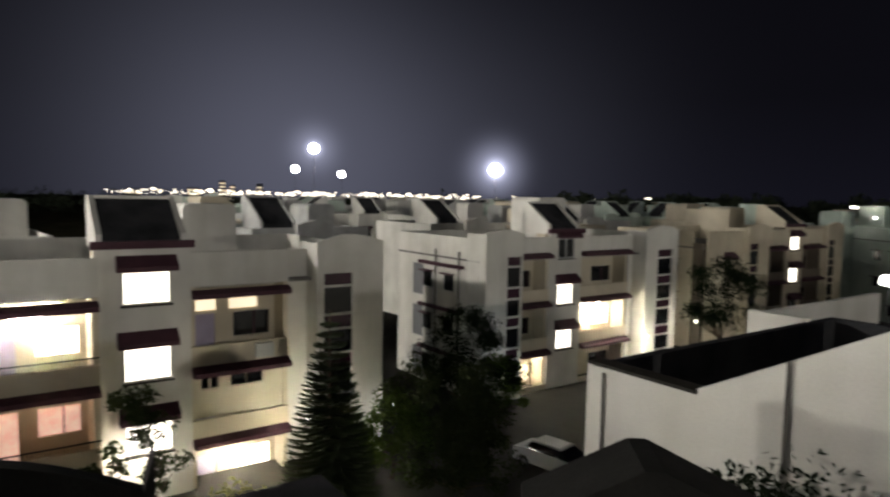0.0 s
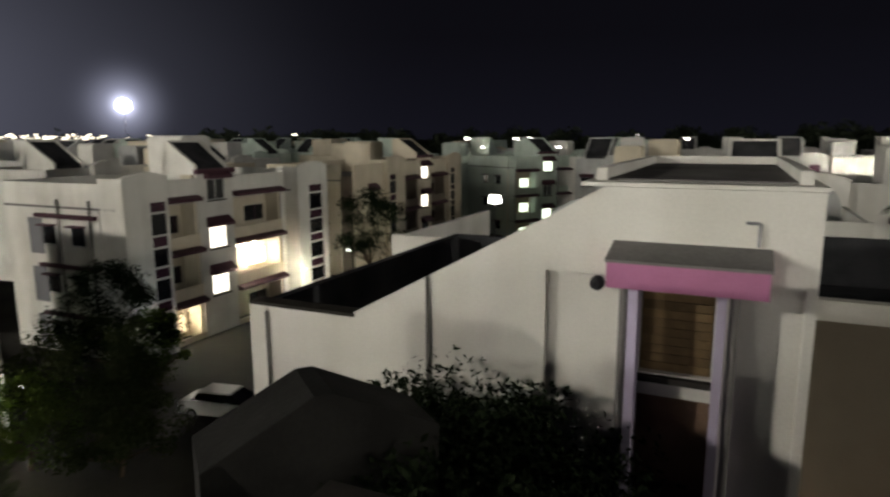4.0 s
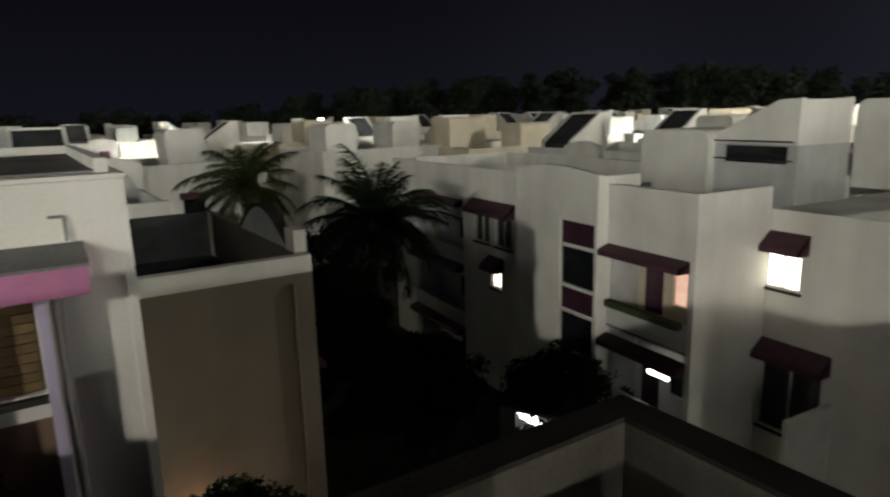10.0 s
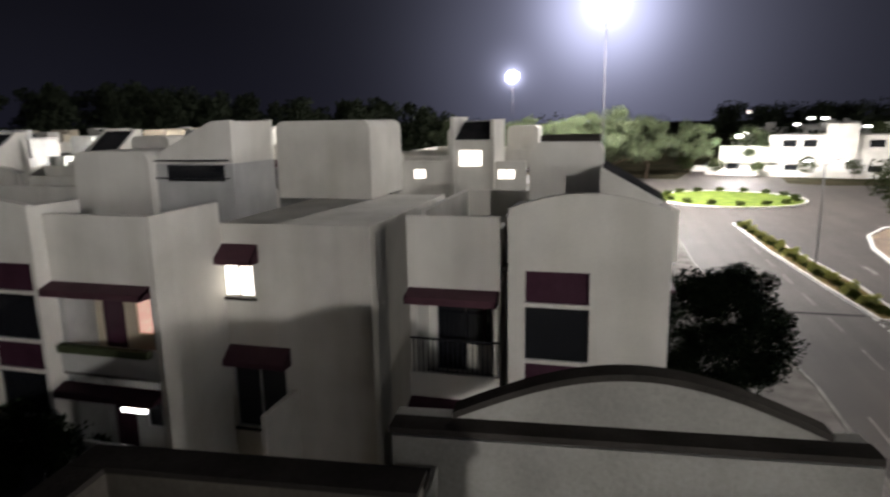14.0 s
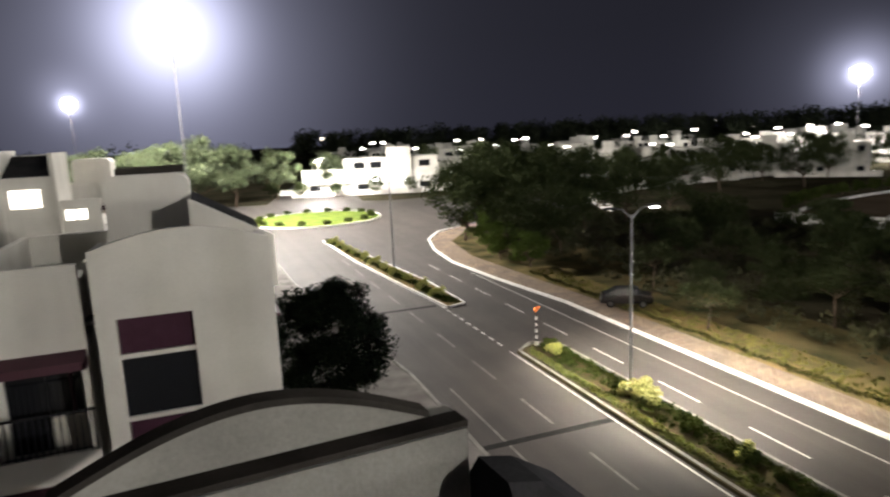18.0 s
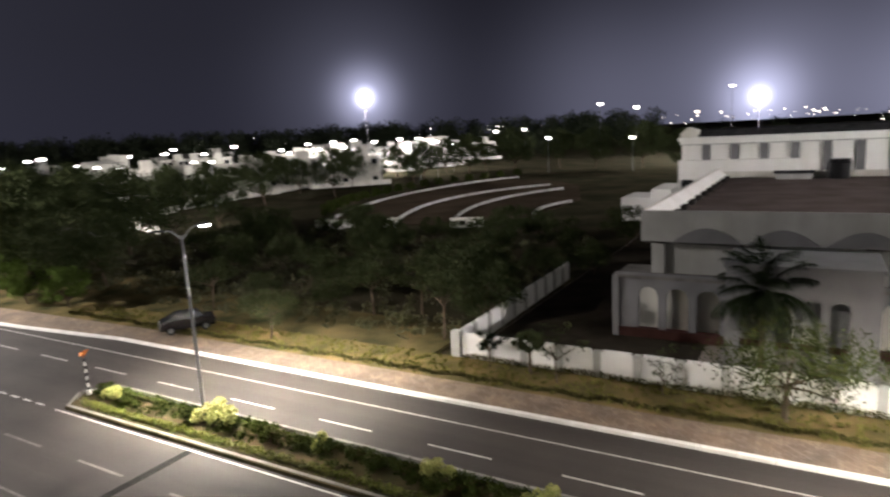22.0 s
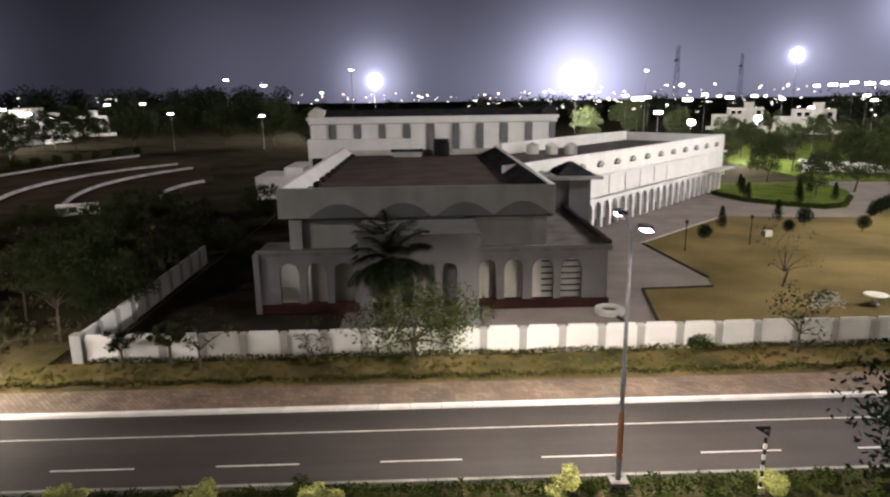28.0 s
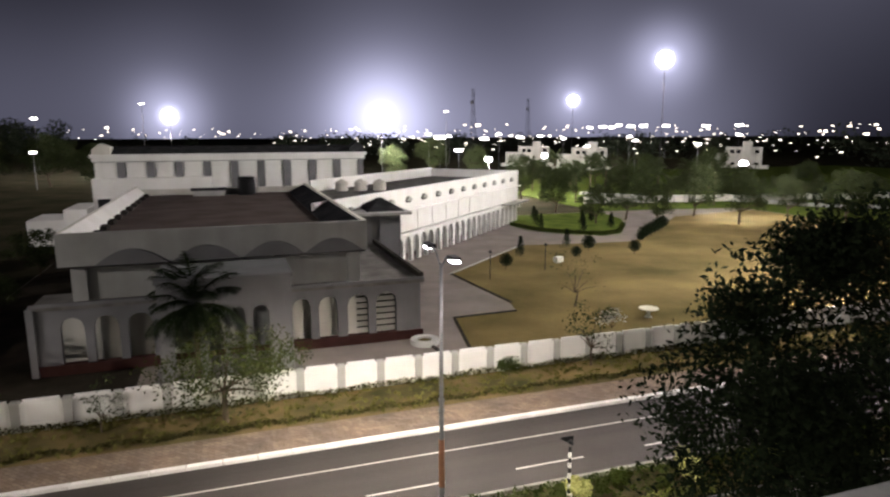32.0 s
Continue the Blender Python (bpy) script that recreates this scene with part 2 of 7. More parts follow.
CARWHITE = mat("white_car_paint", (0.70, 0.70, 0.70), 0.25, 0.05, 2, 10, 0.0, spec=0.6)
RUBBER = mat("tyre_rubber", (0.015, 0.015, 0.016), 0.8, 0.2, 5, 30, 0.1)
ORANGE = mat("orange_lit_board", (0.40, 0.115, 0.03), 0.6, 0.2, 3, 30, 0.0)
MASTPOLE = mat("dull_mast_paint", (0.03, 0.03, 0.032), 0.9, 0.2, 2, 30, 0.0, spec=0.0)
BLACK_P = mat("black_marker_paint", (0.02, 0.02, 0.02), 0.6, 0.2, 3, 30, 0.0)
LAMP_ON = mat("lamp_glow_cool", (0.93, 0.97, 1.0), 0.5, 0.02, 1, 5, 0.0, emit=40.0)
LAMP_FAR = mat("far_lamp_glow", (1.0, 0.97, 0.90), 0.5, 0.02, 1, 5, 0.0, emit=9.0)
LAMP_ORANGE = mat("amber_beacon_glow", (1.0, 0.32, 0.10), 0.5, 0.02, 1, 5, 0.0, emit=6.0)
FARWOOD = mat("far_foliage", (0.045, 0.055, 0.035), 0.9, 0.5, 0.15, 1.2, 0.0, spec=0.0)


# ---- builders ----
class Mesh:
    """Vertices and faces of one part."""

    def __init__(self):
        self.v, self.f = [], []

    def quad(self, a, b, c, d):
        i = len(self.v)
        self.v += [a, b, c, d]
        self.f.append((i, i + 1, i + 2, i + 3))
        return self

    def prism(self, lo, hi):
        """Joins two rings of points of the same length, with both ends closed."""
        i, n = len(self.v), len(lo)
        self.v += list(lo) + list(hi)
        for k in range(n):
            j = (k + 1) % n
            self.f.append((i + k, i + j, i + n + j, i + n + k))
        self.f.append(tuple(i + k for k in reversed(range(n))))
        self.f.append(tuple(i + n + k for k in range(n)))
        return self

    def box(self, x0, x1, y0, y1, z0, z1):
        return self.prism([(x0, y0, z0), (x1, y0, z0), (x1, y1, z0), (x0, y1, z0)], [(x0, y0, z1), (x1, y0, z1), (x1, y1, z1), (x0, y1, z1)])

    def slope(self, x0, x1, y0, y1, z0, za, zb):
        """A box whose top falls from zb at y1 to za at y0."""
        return self.prism([(x0, y0, z0), (x1, y0, z0), (x1, y1, z0), (x0, y1, z0)], [(x0, y0, za), (x1, y0, za), (x1, y1, zb), (x0, y1, zb)])

    def tube(self, a, b, ra, rb=None, n=8):
        a, b = Vector(a), Vector(b)
        rb = ra if rb is None else rb
        q = (b - a).to_track_quat("Z", "Y")
        ring = [Vector((math.cos(2 * math.pi * k / n), math.sin(2 * math.pi * k / n), 0)) for k in range(n)]
        return self.prism([tuple(a + q @ (p * ra)) for p in ring], [tuple(b + q @ (p * rb)) for p in ring])

    def rings(self, path, n=10):
        """A turned body on a vertical axis: pairs of radius and height."""
        i = len(self.v)
        for r, z in path:
            self.v += [(r * math.cos(2 * math.pi * k / n), r * math.sin(2 * math.pi * k / n), z) for k in range(n)]
        for s in range(len(path) - 1):
            for k in range(n):
                j = (k + 1) % n
                self.f.append((i + s * n + k, i + s * n + j, i + s * n + n + j, i + s * n + n + k))
        self.f.append(tuple(i + k for k in reversed(range(n))))
        self.f.append(tuple(i + (len(path) - 1) * n + k for k in range(n)))
        return self

    def strip(self, pts, y0, y1):
        """An upright slab from columns (x, low, high)."""
        for (xa, la, ha), (xb, lb, hb) in zip(pts, pts[1:]):
            if xb - xa < 1e-4:
                continue
            self.prism([(xa, y0, la), (xb, y0, lb), (xb, y1, lb), (xa, y1, la)], [(xa, y0, ha), (xb, y0, hb), (xb, y1, hb), (xa, y1, ha)])
        return self

    def holed(self, x0, x1, z0, z1, y0, y1, holes):
        """An upright slab with rectangular openings (x0, x1, z0, z1) through it."""
        xs = sorted({x0, x1, *[h[0] for h in holes], *[h[1] for h in holes]})
        for xa, xb in zip(xs, xs[1:]):
            m = (xa + xb) / 2
            cuts = sorted((h[2], h[3]) for h in holes if h[0] < m < h[1])
            z = z0
            for c0, c1 in cuts:
                if c0 > z + 1e-4:
                    self.box(xa, xb, y0, y1, z, c0)
                z = c1
            if z1 > z + 1e-4:
                self.box(xa, xb, y0, y1, z, z1)
        return self

    def data(self, name, material, smooth=False):
        me = bpy.data.meshes.new(name)
        if len(self.v) < 3000:
            seen, index, kept = {}, [], []
            for p in self.v:
                key = (round(p[0], 4), round(p[1], 4), round(p[2], 4))
                if key not in seen:
                    seen[key] = len(kept)
                    kept.append(p)
                index.append(seen[key])
            self.v, self.f = kept, [tuple(index[i] for i in f) for f in self.f]
            self.f = [f for f in self.f if len(set(f)) == len(f)]
        me.from_pydata([tuple(p) for p in self.v], [], self.f)
        me.materials.append(material)
        if smooth:
            me.polygons.foreach_set("use_smooth", [True] * len(me.polygons))
        me.update()
        return me


def part(name, mesh, material, parent, label="", at=None, smooth=False):
    ob = new(name, mesh if isinstance(mesh, bpy.types.Mesh) else mesh.data(name, material, smooth))
    ob.parent = parent
    if at is not None:
        ob.matrix_basis = at
    if label:
        ob["label"] = label
    return ob


def thing(name, label, category, at=None, group="", kind="", mesh=None, material=None, smooth=False):
    ob = new(name, mesh.data(name, material, smooth) if mesh else None)
    ob.matrix_basis = at if at is not None else Matrix()
    return tagged(ob, label, category, group, kind)


def arc(x0, x1, base, rise, n=14, low=0.0):
    """Columns of a panel with a segmental arch along its top."""
    return [(x0 + (x1 - x0) * k / n, low, base + rise * math.sin(math.pi * k / n)) for k in range(n + 1)]


def arch_open(x0, x1, spring, top, n=10):
    """Columns over a round-headed opening: low is the arch's soffit, high the panel's top."""
    h = (x1 - x0) / 2
    return [(x0 + (x1 - x0) * k / n, spring + h * math.sqrt(max(0, 1 - (2 * k / n - 1) ** 2)), top) for k in range(n + 1)]

# ---- ground and road ----
def sheet(name, pts, z, thick, material, label="", kind="structure", category="ground"):
    m = Mesh().prism([(x, y, z - thick) for x, y in pts], [(x, y, z) for x, y in pts])
    return thing(name, label, category, kind=kind, mesh=m, material=material)


def disc(cx, cy, r, n=48):
    return [(cx + r * math.cos(2 * math.pi * k / n), cy + r * math.sin(2 * math.pi * k / n)) for k in range(n)]


gm = Mesh()
gm.quad((-2600, -2600, -0.16), (2600, -2600, -0.16), (2600, 2600, -0.16), (-2600, 2600, -0.16))
thing("ground", "dark scrub ground reaching to the horizon", "ground", kind="structure", mesh=gm, material=SCRUB)

RB = (122.0, -19.5)  # middle of the roundabout
KERB_Y, NEAR_Y = -27.9, -10.9

# carriageway: straight stretch, mouth and ring
outline = [(-90, KERB_Y), (46, KERB_Y), (58, -26.6), (68, -26.0), (78, -27.2), (86, -29.4), (92, -33), (97, -40), (101, -52), (104, -70), (150, -70), (148, -42),
           (152, -36), (230, -46), (230, -30), (160, -14), (170, 20), (150, 22), (140, 4), (128, 2), (112, 0), (100, -4.5), (84, -7.6), (66, -8.0), (52, -9.2), (36, NEAR_Y), (-90, NEAR_Y)]
sheet("road", outline, 0.0, 0.12, ASPHALT, "dark asphalt carriageways with white lane paint", category="road")
# lane paint
lp, ln = Mesh(), Mesh()
for k in range(-18, 9):
    x = 12.0 + 6.62 * k
    lp.box(x, x + 3.35, -23.49, -23.38, 0.0, 0.006)
    if k > -8:
        ln.box(26.4 + 6.7 * (k - 1), 29.85 + 6.7 * (k - 1), -15.3, -15.16, 0.0, 0.006)
ln.box(-90, 33, -12.31, -12.19, 0.0, 0.006)
for y, x0, x1 in ((-25.95, -90, 62), (-18.2, -90, 37.2)):
    lp.box(x0, x1, y - 0.05, y + 0.05, 0.0, 0.006)
for k in range(9):
    lp.box(38.5 + 1.4 * k, 39.3 + 1.4 * k, -18.35, -18.2, 0.0, 0.006)
thing("lane_marking", "worn white lane and edge lines on asphalt", "road marking", kind="structure", mesh=lp, material=PAINT_W)


tr = Mesh().box(25.3, 25.75, -18.15, NEAR_Y - 0.02, 0.0, 0.007).box(50.6, 51.1, -17.9, -9.6, 0.0, 0.007)
thing("road_patch", "dark tarred cable trenches cut across the road", "road patch", kind="structure", mesh=tr, material=mat("fresh_tar", (0.014, 0.013, 0.012), 0.85, 0.4, 1.5, 20, 0.3, spec=0.1))


def edge_run(name, pts, width, height, material, label, step=1.5, group=""):
    """Kerb stones along a line, each a piece of its own under one kerb."""
    root = thing(name, label, "kerb", kind="structure")
    shared = Mesh().prism([(0, 0, 0), (step - 0.02, 0, 0), (step - 0.02, width, 0), (0, width, 0)],
                          [(0.01, 0.015, height), (step - 0.03, 0.015, height), (step - 0.03, width - 0.015, height), (0.01, width - 0.015, height)]).data("kerb_stone", material)
    for (xa, ya), (xb, yb) in zip(pts, pts[1:]):
        dist = math.hypot(xb - xa, yb - ya)
        n = max(1, round(dist / step))
        for k in range(n):
            f = k / n
            ob = part("kerb_stone", shared, material, root, at=pose(xa + (xb - xa) * f, ya + (yb - ya) * f, -0.02, 0, 0, math.degrees(math.atan2(yb - ya, xb - xa))))
            ob.scale = (dist / n / step, 1, 1)
    return root


# near-carriageway lines take a darker grey than the far ones
thing("lane_marking", "grey lane lines on the near carriageway", "road marking", kind="structure", mesh=ln, material=mat("grey_road_paint", (0.19, 0.18, 0.165), 0.8, 0.5, 1.2, 20, 0.2))
# far footway, verge and kerb
sheet("pavement", [(-90, KERB_Y - 0.25), (46, KERB_Y - 0.25), (58, -26.95), (68, -26.35), (77, -27.4), (85, -29.6), (91, -33.2), (96, -40), (99.5, -52), (96, -52), (90, -37), (82, -31.6), (70, -29.6), (46, -30.5), (-90, -30.5)],
      0.13, 0.2, mat("brown_interlocking_pavers", (0.25, 0.185, 0.135), 0.9, 0.3, 0.5, 7, 0.5, second=(0.14, 0.115, 0.095), brick=0.4), "brown interlocking paver footway beside the kerb", category="pavement")
edge_run("kerb_1", [(-44, KERB_Y - 0.3), (46, KERB_Y - 0.3), (58, -27.0), (68, -26.4), (77.5, -27.5), (86, -29.8), (92, -33.4), (97, -40.4)], 0.3, 0.18, KERB_W, "whitewashed concrete kerb along the far carriageway")
sheet("verge", [(-90, -30.5), (46, -30.5), (60, -29.9), (60, -34.2), (19.9, -34.2), (-90, -34.2)], 0.11, 0.2, SOIL, "dry yellowed grass verge in front of the boundary wall", category="verge")
sheet("verge_field", [(60, -29.9), (70, -29.6), (82, -31.6), (90, -37), (96, -52), (80, -50), (60, -42), (21.5, -40), (21.5, -34.2), (60, -34.2)], 0.10, 0.2, mat("scrubby_dry_grass", (0.13, 0.10, 0.048), 0.95, 0.5, 0.3, 7, 0.6, second=(0.03, 0.032, 0.016), spec=0.0), "dry grass at the edge of scrub land", category="verge")
# median with hedge
MED = [(-60, -21.4), (36.2, -21.4), (37.6, -20.4), (36.6, -18.45), (-60, -18.45)]
sheet("median", MED, 0.16, 0.3, mat("dark_planted_soil", (0.075, 0.058, 0.032), 0.95, 0.5, 0.5, 9, 0.6, second=(0.03, 0.03, 0.015), spec=0.0), "planted road median with low kerbs", category="median")
edge_run("kerb_2", [(-40, -18.75), (36.6, -18.75), (37.9, -20.2), (36.3, -21.7), (-40, -21.7)], 0.2, 0.2, mat("grey_kerb", (0.27, 0.26, 0.24), 0.9, 0.35, 1.2, 25, 0.25, per_object=0.25), "worn grey kerb round the planted median", step=2.0)
ISL = [(50.2, -20.2), (49.7, -18.6), (60, -17.6), (75, -16.4), (93.5, -15.9), (92.5, -16.9), (76, -18.6), (60, -20.2)]
sheet("traffic_island", ISL, 0.16, 0.3, SOIL, "long planted traffic island with white kerb", category="traffic island")
edge_run("kerb_3", ISL + ISL[:1], 0.2, 0.2, KERB_W, "white kerb round the traffic island", step=2.0)
# roundabout lawn
sheet("roundabout", disc(*RB, 12.0), 0.2, 0.3, GREENLAWN, "bright green lawn of the roundabout under floodlight", category="roundabout")
edge_run("kerb_4", [(RB[0] + 12.4 * math.cos(a * math.pi / 16), RB[1] + 12.4 * math.sin(a * math.pi / 16)) for a in range(33)], 0.3, 0.25, KERB_W, "white kerb ring round the lawn", step=2.4)
# near footway
sheet("pavement_near", [(-90, NEAR_Y + 0.05), (36, NEAR_Y + 0.05), (52, -9.1), (66, -7.9), (84, -7.5), (100, -4.4), (100, -2.0), (82, -4.6), (60, -5.6), (40, -7.0), (-90, -7.0)], 0.13, 0.2, CONCRETE, "concrete footway along the near carriageway", category="pavement")
edge_run("kerb_5", [(-30, NEAR_Y + 0.0), (36, NEAR_Y + 0.0), (52, -9.15), (66, -7.95), (84, -7.55), (100, -4.45)], 0.25, 0.2, mat("grey_kerb", (0.4, 0.4, 0.4)), "grey kerb beside the near carriageway", step=2.0)
# colony ground
sheet("colony_ground", [(-90, -6.9), (40, -6.9), (60, -5.5), (82, -4.5), (100, 0), (112, 3), (150, 24), (150, 170), (-160, 170), (-160, -6.9)], 0.05, 0.2,
      mat("courtyard_ground", (0.05, 0.047, 0.04), 0.95, 0.4, 0.3, 8, 0.4), "dark courtyard ground between the houses", category="ground")
# grounds of the hall
sheet("hall_yard", [(19.5, -34.7), (-95, -34.7), (-95, -100), (-66, -104), (-40, -104), (-20, -82), (19.5, -82)], 0.02, 0.1, PAVEDRIVE, "pale paved yard and drive round the hall", category="yard")
# darker ground sheet over the paved yard beside the hall
sheet("side_yard", [(19.4, -34.8), (5.8, -34.8), (5.8, -81.9), (19.4, -81.9)], 0.04, 0.03, mat("dark_yard_ground", (0.05, 0.043, 0.034), 0.95, 0.5, 0.35, 8, 0.5, spec=0.0), "dark yard beside the hall", category="yard")
LAWN_EDGE = [(-36, -75), (-21.3, -61.3), (-22.4, -48.85), (-21.84, -46.5), (-16.2, -46.2), (-14.0, -35.0)]
sheet("hall_lawn", LAWN_EDGE + [(-94.5, -35.0), (-94.5, -96), (-74, -93), (-61.5, -81), (-51.3, -72.8), (-44, -73.6)], 0.045, 0.05, LAWN, "dry yellow-brown lawn of the hall grounds", category="lawn")
for pts_, nm in ((LAWN_EDGE[1:3], 6), (LAWN_EDGE[3:], 7), ([(-11.6, -46.5), (-13.0, -36.0)], 8), ([(-21.3, -61.3), (-36, -75)], 9)):
    edge_run("kerb_%d" % nm, pts_, 0.22, 0.16, COPING if nm != 9 else GREYW, "low kerb along the lawn edge", step=1.2)
sheet("garden_bed", [(-42, -92), (-43.2, -85.5), (-46.4, -81.2), (-50.4, -78.3), (-54, -79.6), (-59, -86), (-63, -93), (-65, -103), (-46, -103)], 0.12, 0.2, GREENLAWN, "green garden bed with a clipped hedge edge", category="garden bed")
sheet("park_ground", [(-66, -104.3), (-95.3, -100.3), (-95.3, -60), (-260, -60), (-260, -220), (-66, -220)], 0.02, 0.1, GREENLAWN, "green park lawn behind the drive", category="lawn")
sheet("park_road", [(-80, -136), (-88, -124), (-100, -113), (-112, -93), (-150, -75), (-150, -82), (-118, -97), (-106, -117), (-93, -129), (-84, -142)], 0.06, 0.1, mat("pale_concrete_road", (0.5, 0.5, 0.49), 0.9), "pale concrete road through the park", category="road")

# ---- the housing colony ----
STOREY = 3.3
PITCH_B = 3.62  # from floor to floor in the near blocks


def window(root, x0, x1, z0, z1, y, pane, wall_t=0.2, canopy=None, bars=1, frame_mat=None, sill=True):
    """A window in a hole of a wall whose face lies at y: frame, panes, sill and a sloping canopy."""
    fm = frame_mat or GREYW
    fr = Mesh().holed(x0, x1, z0, z1, y + 0.06, y + 0.14, [(x0 + 0.06, x1 - 0.06, z0 + 0.06, z1 - 0.06)])
    for k in range(1, bars + 1):
        xm = x0 + (x1 - x0) * k / (bars + 1)
        fr.box(xm - 0.03, xm + 0.03, y + 0.06, y + 0.14, z0 + 0.06, z1 - 0.06)
    w = part("window", fr, fm, root)
    part("pane", Mesh().box(x0 + 0.05, x1 - 0.05, y + 0.15, y + 0.18, z0 + 0.05, z1 - 0.05), pane, w)
    if sill:
        part("sill", Mesh().box(x0 - 0.08, x1 + 0.08, y - 0.1, y + 0.05, z0 - 0.1, z0 - 0.005), COPING, w)
    if canopy:
        awning(root, x0 - 0.25, x1 + 0.25, z1 + 0.05, z1 + 0.75, y, 0.6, canopy)
    return w


def awning(root, x0, x1, z0, z1, y, reach, material, label=""):
    """A sloping sun shade with end cheeks on a wall at y."""
    m = Mesh()
    m.prism([(x0, y - reach, z0), (x1, y - reach, z0), (x1, y, z1 - 0.12), (x0, y, z1 - 0.12)], [(x0, y - reach, z0 + 0.22), (x1, y - reach, z0 + 0.22), (x1, y, z1), (x0, y, z1)])
    for x in (x0, x1 - 0.06):
        m.prism([(x, y - reach, z0), (x + 0.06, y - reach, z0), (x + 0.06, y, z0), (x, y, z0)], [(x, y - reach, z0 + 0.2), (x + 0.06, y - reach, z0 + 0.2), (x + 0.06, y, z1), (x, y, z1)])
    return part("awning", m, material, root, label)


def stair_head(root, x0, x1, z0, y0, y1, z_top, wall, sloped=True):
    """The roof box over a staircase: a dark sloping lid between white cheeks, or a rounded block."""
    if sloped:
        h = part("stair_head", Mesh().box(x0 + 0.253, x1 - 0.253, y1 - 0.9, y1, z0, z_top), wall, root)
        for x in (x0, x1 - 0.25):
            m = Mesh().prism([(x, y0, z0), (x + 0.25, y0, z0), (x + 0.25, y1, z0), (x, y1, z0)], [(x, y0, z0 + 0.7), (x + 0.25, y0, z0 + 0.7), (x + 0.25, y1 - 0.8, z_top), (x, y1 - 0.8, z_top)])
            part("cheek", m.box(x, x + 0.25, y1 - 0.8, y1, z0, z_top), wall, h)
        part("lid", Mesh().prism([(x0 + 0.25, y0 + 0.1, z0), (x1 - 0.25, y0 + 0.1, z0), (x1 - 0.25, y1 - 0.9, z0), (x0 + 0.25, y1 - 0.9, z0)],
                                 [(x0 + 0.25, y0 + 0.1, z0 + 0.45), (x1 - 0.25, y0 + 0.1, z0 + 0.45), (x1 - 0.25, y1 - 0.9, z_top - 0.15), (x0 + 0.25, y1 - 0.9, z_top - 0.15)]), DARKROOF, h, "dark sloping stair roof")
    else:
        n, r = 6, 0.45
        pts = [(x0, z0, z_top - r)] + [(x0 + r - r * math.cos(k * math.pi / 2 / n), z0, z_top - r + r * math.sin(k * math.pi / 2 / n)) for k in range(1, n + 1)]
        pts += [(x1 - r + r * math.sin(k * math.pi / 2 / n), z0, z_top - r + r * math.cos(k * math.pi / 2 / n)) for k in range(0, n + 1)]
        h = part("stair_head", Mesh().strip(pts, y0, y1), wall, root)
    return h


